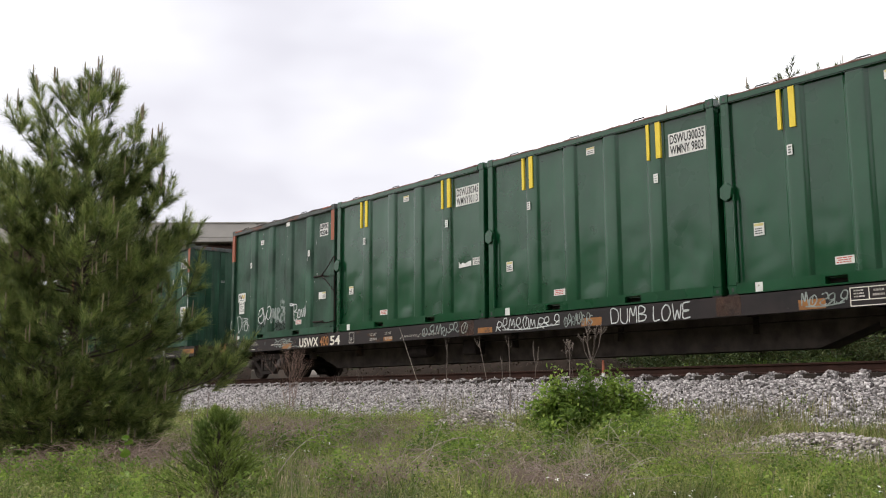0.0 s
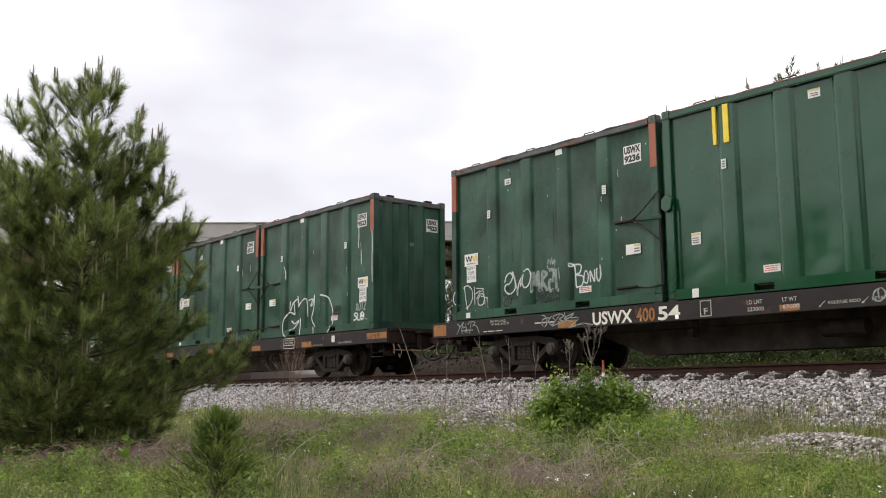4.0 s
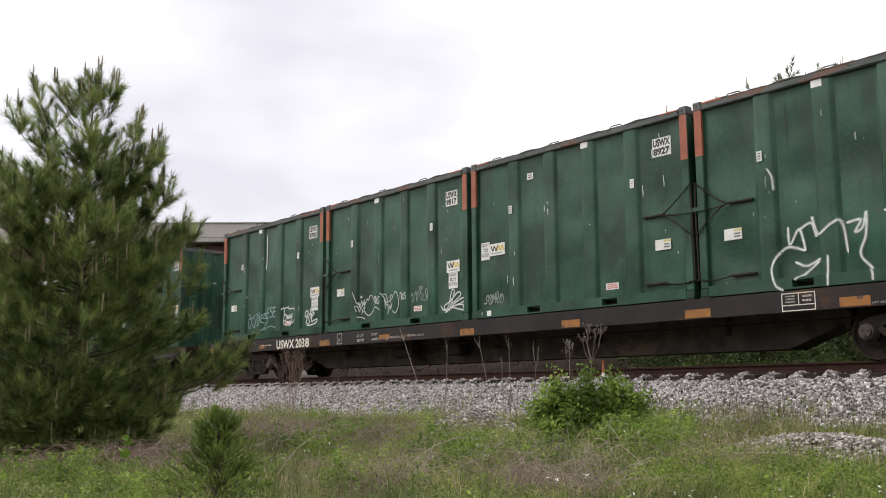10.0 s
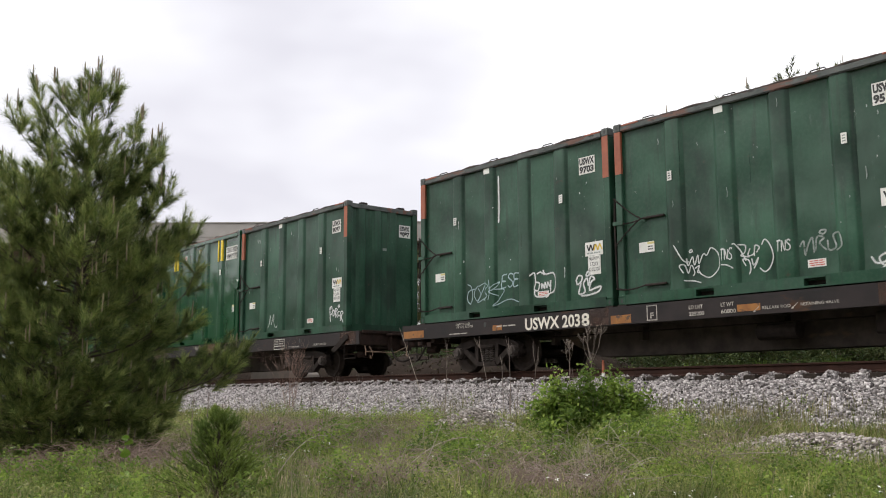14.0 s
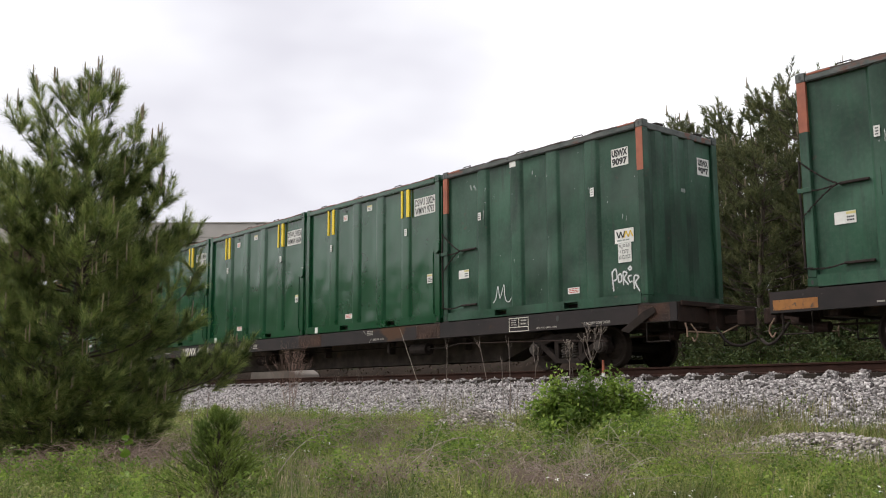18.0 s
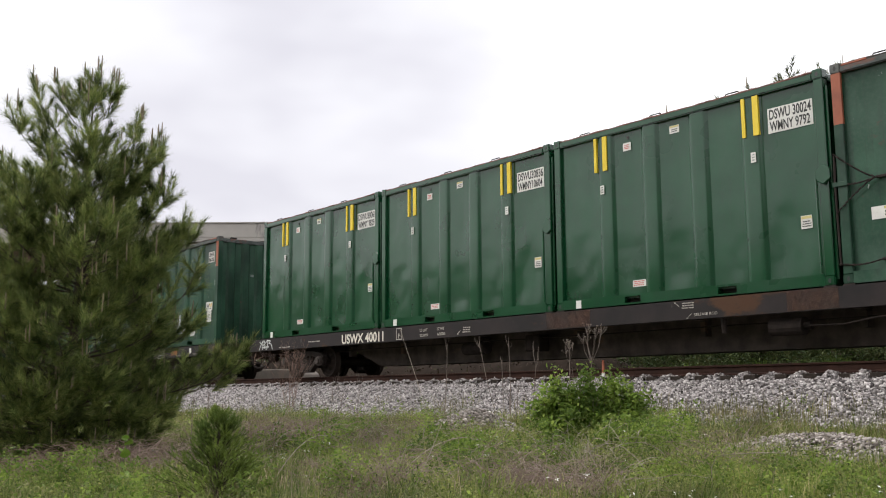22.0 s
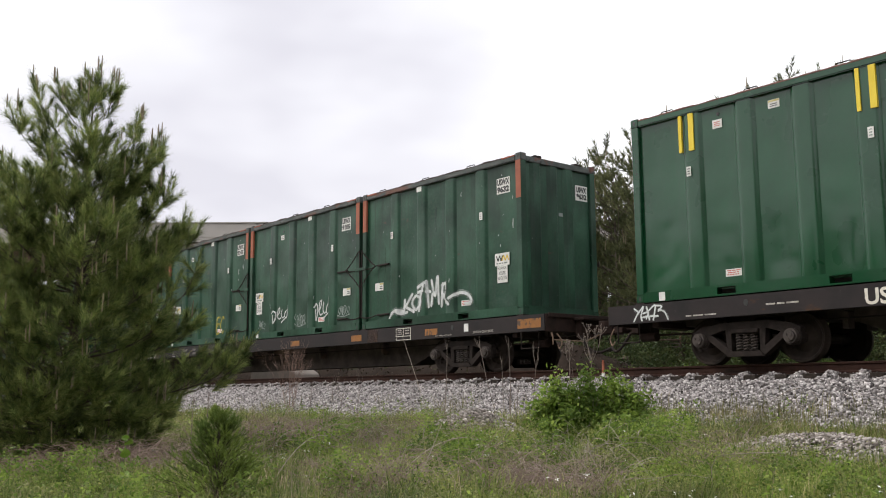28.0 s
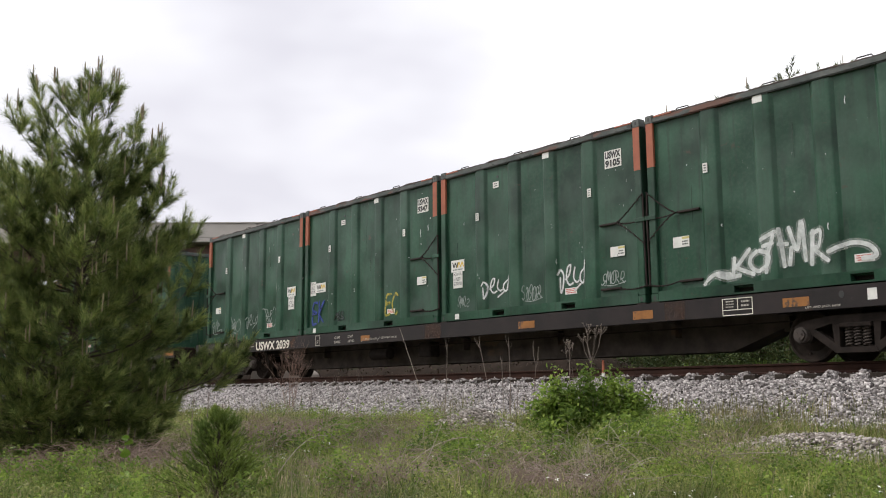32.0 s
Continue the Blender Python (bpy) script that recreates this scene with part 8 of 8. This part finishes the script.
def build_brush_pile():
    """A tangle of reddish dead stems at the foot of the near pine."""
    rr = random.Random(91)
    bm = bmesh.new()
    for _ in range(1100):
        q, w = rr.gauss(0, 0.85), rr.gauss(0, 0.42)
        x, y = -11.5 + 0.336 * q + 0.942 * w, 4.2 + 0.942 * q - 0.336 * w
        a = rr.uniform(0, 6.28)
        arc(bm, (x, y, ground_z(x, y) - 0.02), (math.cos(a), math.sin(a)), rr.uniform(0.25, 0.8), rr.uniform(0.12, 0.42), rr.uniform(0.003, 0.006), rr.uniform(0.9, 1.4))
    tagged(new("brush_pile", mesh_of("brush_pile", bm, BRUSH)), "tangled reddish-brown dead brush under the pine", "dead brush", kind="stuff")


build_brush_pile()


def build_tangles():
    """Low tangles of thin grey-pink stems between the weeds."""
    rr = random.Random(93)
    for x0, y0, spread, n in ((-13.0, 7.3, 0.75, 650), (-12.3, 6.9, 0.5, 420), (-11.8, 6.7, 0.6, 450), (-14.6, 8.9, 0.6, 260), (-11.3, 8.7, 0.6, 240), (-9.6, 7.6, 0.55, 60), (-7.4, 6.6, 0.5, 70), (-6.4, 8.4, 0.5, 40), (-8.9, 8.4, 0.45, 30), (-8.3, 5.6, 0.5, 90),
                              (-7.0, 5.4, 0.5, 110), (-5.4, 7.6, 0.45, 40), (-10.6, 5.2, 0.5, 110), (-15.5, 8.6, 0.6, 120), (-10.9, 8.6, 0.45, 50),
                              (-5.85, 5.6, 0.26, 260), (-5.35, 5.75, 0.2, 130), (-6.75, 4.95, 0.22, 220), (-10.5, 7.3, 0.4, 260), (-4.95, 7.3, 0.3, 90), (-7.0, 7.75, 0.2, 110)):
        bm = bmesh.new()
        for _ in range(n):
            x, y = x0 + rr.gauss(0, spread), y0 + rr.gauss(0, spread * 0.7)
            a = rr.uniform(0, 6.28)
            arc(bm, (x, y, ground_z(x, y) - 0.02), (math.cos(a), math.sin(a)), rr.uniform(0.2, 0.75), rr.uniform(0.08, 0.4), rr.uniform(0.002, 0.004), rr.uniform(0.7, 1.5), rr.uniform(-0.2, 0.2))
        tagged(new("dead_stems", mesh_of("dead_stems", bm, CANE if x0 > -11 and rr.random() < 0.5 else PINK_TWIG)), "low tangle of thin dead stems in the weeds", "dead brush", kind="stuff")


build_tangles()


SPROUT_LEAF = surface("fresh_sprout_leaf", (0.22, 0.34, 0.06), (0.30, 0.42, 0.09), 0.5, 30.0)


def build_sprout():
    x, y = -9.15, 3.6
    z = ground_z(x, y)
    ob = thing("leafy_sprout", "thin sprout with a few light green heart-shaped leaves", "sprout", m=pose(x, y, z))
    bm = bmesh.new()
    tube(bm, [(0, 0, -0.02), (0.02, 0.01, 0.3), (0.0, 0.02, 0.62)], [0.005, 0.004, 0.003], 5)
    part("stem", bm, BUSH_LEAF, ob)
    rr = random.Random(4)
    for i, h in enumerate((0.62, 0.6, 0.56, 0.5, 0.44, 0.34, 0.26)):
        bm = bmesh.new()
        outline = [(0, 0), (0.3, 0.12), (0.48, 0.4), (0.36, 0.7), (0, 1), (-0.36, 0.7), (-0.48, 0.4), (-0.3, 0.12)]
        size = rr.uniform(0.07, 0.115)
        bm.faces.new([bm.verts.new((a * size, b * size, -0.25 * abs(a) * size)) for a, b in outline])
        bmesh.ops.solidify(bm, geom=bm.faces[:], thickness=0.001)
        part("leaf", bm, SPROUT_LEAF, ob).matrix_basis = pose(0.01, 0.015, h, rr.uniform(25, 75), rr.uniform(-15, 15), rr.uniform(-160, 160))


build_sprout()


def build_bush():
    """Leafy shrub on the verge: upright leafy stems in a few rounded heads, and a lower skirt to one side."""
    rng = np.random.default_rng(31)
    x0, y0 = -8.04, 8.99
    bush = thing("leafy_bush", "bright green leafy bush growing in the grass", "bush", m=pose(x0, y0, ground_z(x0, y0), 0, 0, 46))
    r = random.Random(2)
    tips = []
    # heads: across, away, height, half-width, stems
    for hx, hy, top, wide, n in ((-0.38, 0.0, 0.98, 0.2, 18), (0.0, -0.05, 1.0, 0.2, 16), (0.36, 0.1, 0.98, 0.2, 18), (-0.1, 0.3, 0.75, 0.3, 10), (-0.3, -0.3, 0.5, 0.3, 12),
                                 (0.2, -0.35, 0.45, 0.3, 12), (0.64, 0.05, 0.86, 0.1, 8), (0.5, 0.0, 0.62, 0.2, 9), (-0.6, -0.1, 0.72, 0.13, 9)):
        for _ in range(n):
            a, q = r.uniform(0, 6.28), r.random() ** 0.6
            end = Vector((hx + wide * q * math.cos(a), hy + wide * q * math.sin(a), top * r.uniform(0.72, 1.04) * (1 - 0.3 * q * q)))
            foot = Vector((hx * 0.45 + r.uniform(-0.1, 0.1), hy * 0.45 + r.uniform(-0.1, 0.1), -0.03))
            mid = foot.lerp(end, 0.5) + Vector((0.05 * math.cos(a), 0.05 * math.sin(a), 0.04))
            bm = bmesh.new()
            tube(bm, [foot, mid, end], [0.007, 0.005, 0.003], 4)
            part("stem", bm, TWIG, bush)
            tips += [(foot.lerp(mid, 2 * t) if t < 0.5 else mid.lerp(end, 2 * t - 1)) for t in (0.3, 0.45, 0.6, 0.75, 0.88, 1.0)]
    c = np.array(tips)
    i = np.repeat(np.arange(len(c)), 26)
    p = c[i] + rng.normal(0, 0.06, (len(i), 3))
    p[:, 2] = np.maximum(p[:, 2], 0.02)
    v, f = leaf_cloud(p, 0.064, rng, 0.45)
    part("foliage", quick_mesh("foliage", v, f, BUSH_LEAF), None, bush)
    low = copy_thing(bush, pose(-7.1, 8.7, ground_z(-7.1, 8.7) - 0.04, 0, 0, 130))
    low.scale = (0.8, 0.8, 0.42)
    tagged(low, "low green leafy bush beside a larger one", "bush")


build_bush()


def build_juniper(x, y, h, r, seed, label):
    z = ground_z(x, y)
    ob = thing("juniper_seedling", label, "shrub", m=pose(x, y, z))
    rng = np.random.default_rng(seed)
    rr = random.Random(seed)
    bm = bmesh.new()
    tube(bm, [(0, 0, -0.03), (0.01, 0, h * 0.95)], [0.015, 0.004], 6)
    shoots = []
    for i in range(230):
        f = rr.random() ** 1.5
        a = rr.uniform(0, 6.28)
        ln = r * (1 - f) ** 0.9 * rr.uniform(0.55, 1.15) + 0.06
        p0 = Vector((0, 0, h * f * 0.93))
        d = Vector((math.cos(a), math.sin(a), 0.3 + 0.75 * f + rr.uniform(-0.1, 0.25))).normalized()
        tube(bm, [p0, p0 + d * ln], [0.004, 0.002], 3)
        for t in (0.35, 0.55, 0.75, 0.95):
            shoots.append((p0 + d * ln * t, (d + Vector((rr.uniform(-0.7, 0.7), rr.uniform(-0.7, 0.7), 0.5))).normalized()))
    part("stem", bm, BARK, ob)
    me = needles_mesh("foliage", np.array([s[0] for s in shoots]), np.array([s[1] for s in shoots]), np.full(len(shoots), 0.09), 52, 0.042, 0.004, rng, SEEDLING, (15, 50))
    part("foliage", me, None, ob)


build_juniper(-7.93, 3.98, 0.84, 0.5, 41, "small dark green juniper seedling in the grass")


def build_twiggy(name, label, x, y, h, spread, seed, material, stems, forks, radius=0.006):
    """A dead plant: stems from one root that fork again and again."""
    z = ground_z(x, y) if y < 12.2 else ballast_z(y) - 0.03
    ob = thing(name, label, "dead plant", m=pose(x, y, z))
    rr = random.Random(seed)
    for _ in range(stems):
        bm = bmesh.new()

        def grow(p, d, ln, rad, depth):
            q = p + d * ln * 0.5 + Vector((rr.uniform(-1, 1), rr.uniform(-1, 1), 0)) * 0.04 * ln
            e = p + d * ln
            if forks > 2:
                tube(bm, [p, q, e], [rad, rad * 0.85, rad * 0.65], 4)
            else:
                one = bmesh.new()
                tube(one, [p, q, e], [rad, rad * 0.85, rad * 0.65], 4)
                part("stem" if depth == forks else "twig", one, material, ob)
            if depth:
                for _ in range(rr.choice((2, 3, 3))):
                    nd = (d + Vector((rr.uniform(-1, 1), rr.uniform(-1, 1), rr.uniform(-0.1, 0.7))) * spread).normalized()
                    grow(p.lerp(e, rr.uniform(0.55, 1.0)), nd, ln * rr.uniform(0.45, 0.7), rad * 0.6, depth - 1)
        d = Vector((rr.uniform(-1, 1) * spread * 0.5, rr.uniform(-1, 1) * spread * 0.5, 1)).normalized()
        grow(Vector((rr.uniform(-0.05, 0.05), rr.uniform(-0.05, 0.05), -0.04)), d, h * (0.5 if forks else 1.0), radius, forks)
        if forks > 2:
            part("stem", bm, material, ob)["kind"] = "stuff"
        else:
            bm.free()
    return ob


build_twiggy("dead_shrub", "reddish dead shrub with fine bare twigs by the ballast", -20.2, 12.0, 1.75, 0.5, 51, SHRUB_TWIG, 12, 5, 0.0046)


def build_stalk(x, y, h, lean, fork, tips, spread, seed, heads=False):
    """A dry weed stalk: one thin stem, a fan of twigs above the fork, and on some a flat head of seeds on each twig."""
    ob = thing("dead_stalk", "dry grey weed stalk with a flat forked seed head" if heads else "dry grey weed stalk standing in the grass", "dead plant", m=pose(x, y, ground_z(x, y)))
    rr = random.Random(seed)
    at = Vector((lean * fork, 0.03, h * fork))
    bm = bmesh.new()
    tube(bm, [(0, 0, -0.05), (lean * fork * 0.62 + rr.uniform(-0.02, 0.02), 0.02, h * fork * 0.5), at], [0.0065, 0.0055, 0.0042], 5)
    part("stem", bm, TWIG, ob)
    for k in range(tips):
        side = (-1 + 2 * (k + 0.5) / tips) * spread + rr.uniform(-0.2, 0.2) * spread
        low = at.lerp(Vector((0, 0, 0)), rr.uniform(0, 0.1))
        end = low + Vector((side + lean * 0.2, rr.uniform(-0.6, 0.6) * spread, h * (1 - fork) * rr.uniform(0.65, 1.05)))
        bm = bmesh.new()
        mid = low.lerp(end, 0.5) + Vector((0.18 * side, 0, -0.02))
        tube(bm, [low, mid, end], [0.0038, 0.0033, 0.0024], 4)
        if heads:
            for _ in range(6):
                q = end + Vector((rr.uniform(-0.07, 0.07), rr.uniform(-0.07, 0.07), rr.uniform(0.0, 0.07)))
                tube(bm, [mid.lerp(end, rr.uniform(0.55, 1.0)), q], [0.003, 0.0022], 3)
                tube(bm, [q - Vector((0, 0, 0.012)), q, q + Vector((0, 0, 0.012))], [0.004, 0.0095, 0.004], 5)
        part("twig", bm, TWIG, ob)


# foot, height, lean, share of the height below the fork, twigs, spread
for i, (x, y, h, lean, fork, tips, spread) in enumerate((
        (-13.75, 11.4, 1.65, 0.1, 0.86, 3, 0.1), (-12.22, 11.4, 1.6, -0.62, 0.88, 4, 0.14), (-11.96, 11.4, 1.62, -0.06, 0.88, 3, 0.08), (-11.45, 11.4, 1.42, 0.12, 0.7, 5, 0.2),
        (-12.15, 11.4, 1.25, -0.05, 0.9, 2, 0.06), (-11.92, 11.4, 0.82, -0.16, 0.6, 2, 0.1), (-11.82, 11.35, 0.82, 0.1, 0.7, 2, 0.06), (-10.35, 11.3, 1.0, -0.12, 0.8, 2, 0.05),
        (-11.35, 5.3, 0.95, 0.02, 0.93, 2, 0.04), (-11.0, 5.32, 1.0, 0.05, 0.95, 2, 0.03), (-11.1, 5.6, 0.85, -0.04, 0.9, 3, 0.06), (-10.75, 4.2, 0.6, 0.16, 0.9, 2, 0.04),
        (-17.8, 11.6, 1.0, -0.1, 0.45, 5, 0.25), (-17.25, 11.5, 1.05, -0.2, 0.4, 6, 0.3), (-18.6, 11.5, 0.95, 0.1, 0.5, 4, 0.2), (-16.7, 11.5, 1.1, 0.08, 0.6, 3, 0.15))):
    build_stalk(x, y, h, lean, fork, tips, spread, 52 + i)
build_stalk(-10.17, 11.4, 1.62, 0.05, 0.66, 8, 0.27, 71, True)
build_stalk(-10.58, 11.4, 1.34, -0.02, 0.84, 5, 0.09, 72, True)


def build_gravel_heaps():
    rng = np.random.default_rng(61)
    for cx, cy, rx, ry, n in HEAPS:
        n = 3 * n
        a, r = rng.uniform(0, 6.28, n), rng.random(n) ** 0.6
        x, y = cx + rx * r * np.cos(a), cy + ry * r * np.sin(a)
        z = heights(x, y) + (0.2 if cx > -8 else 0.34) * (1 - r) ** 0.8 + rng.uniform(-0.03, 0.03, n)
        stones("spilled_gravel", np.stack([x, y, z], 1), rng.uniform(0.009, 0.027, n), rng, "low heap of pale stones spilled in the grass", OLD_STONE, 0.75)


build_gravel_heaps()


def build_marker():
    ob = thing("marker_stake", "short orange and white marker stake beside the rail", "stake", m=pose(-11.78, 13.6, ballast_z(13.6) - 0.03))
    bm = bmesh.new()
    box(bm, -0.012, 0.012, -0.008, 0.008, 0, 0.26)
    part("stake_stem", bm, DARK_STEEL, ob)
    bm = bmesh.new()
    box(bm, -0.03, 0.03, -0.014, 0.014, 0.26, 0.33)
    part("stake_band", bm, WHITE, ob)
    bm = bmesh.new()
    prism(bm, [(-0.028, 0.33), (0.028, 0.33), (0.014, 0.56), (-0.014, 0.56)], "y", -0.012, 0.012)
    part("stake_top", bm, ORANGE, ob, "faded orange top")


build_marker()


# ---------------------------------------------------------------- what moves
def motions():
    """The train rolls from left to right, slowing a little; its wheels turn with it."""
    for ob, x, y, z in MOVERS:
        walk(ob, [(t, pose(x + travel(t), y, z)) for t in range(33)])
    turns = [(k * 0.2, math.degrees(travel(k * 0.2) / 0.425)) for k in range(161)]
    for ob, x, z in WHEELSETS:
        walk(ob, [(t, pose(x, 0, z, 0, a, 0)) for t, a in turns])


motions()
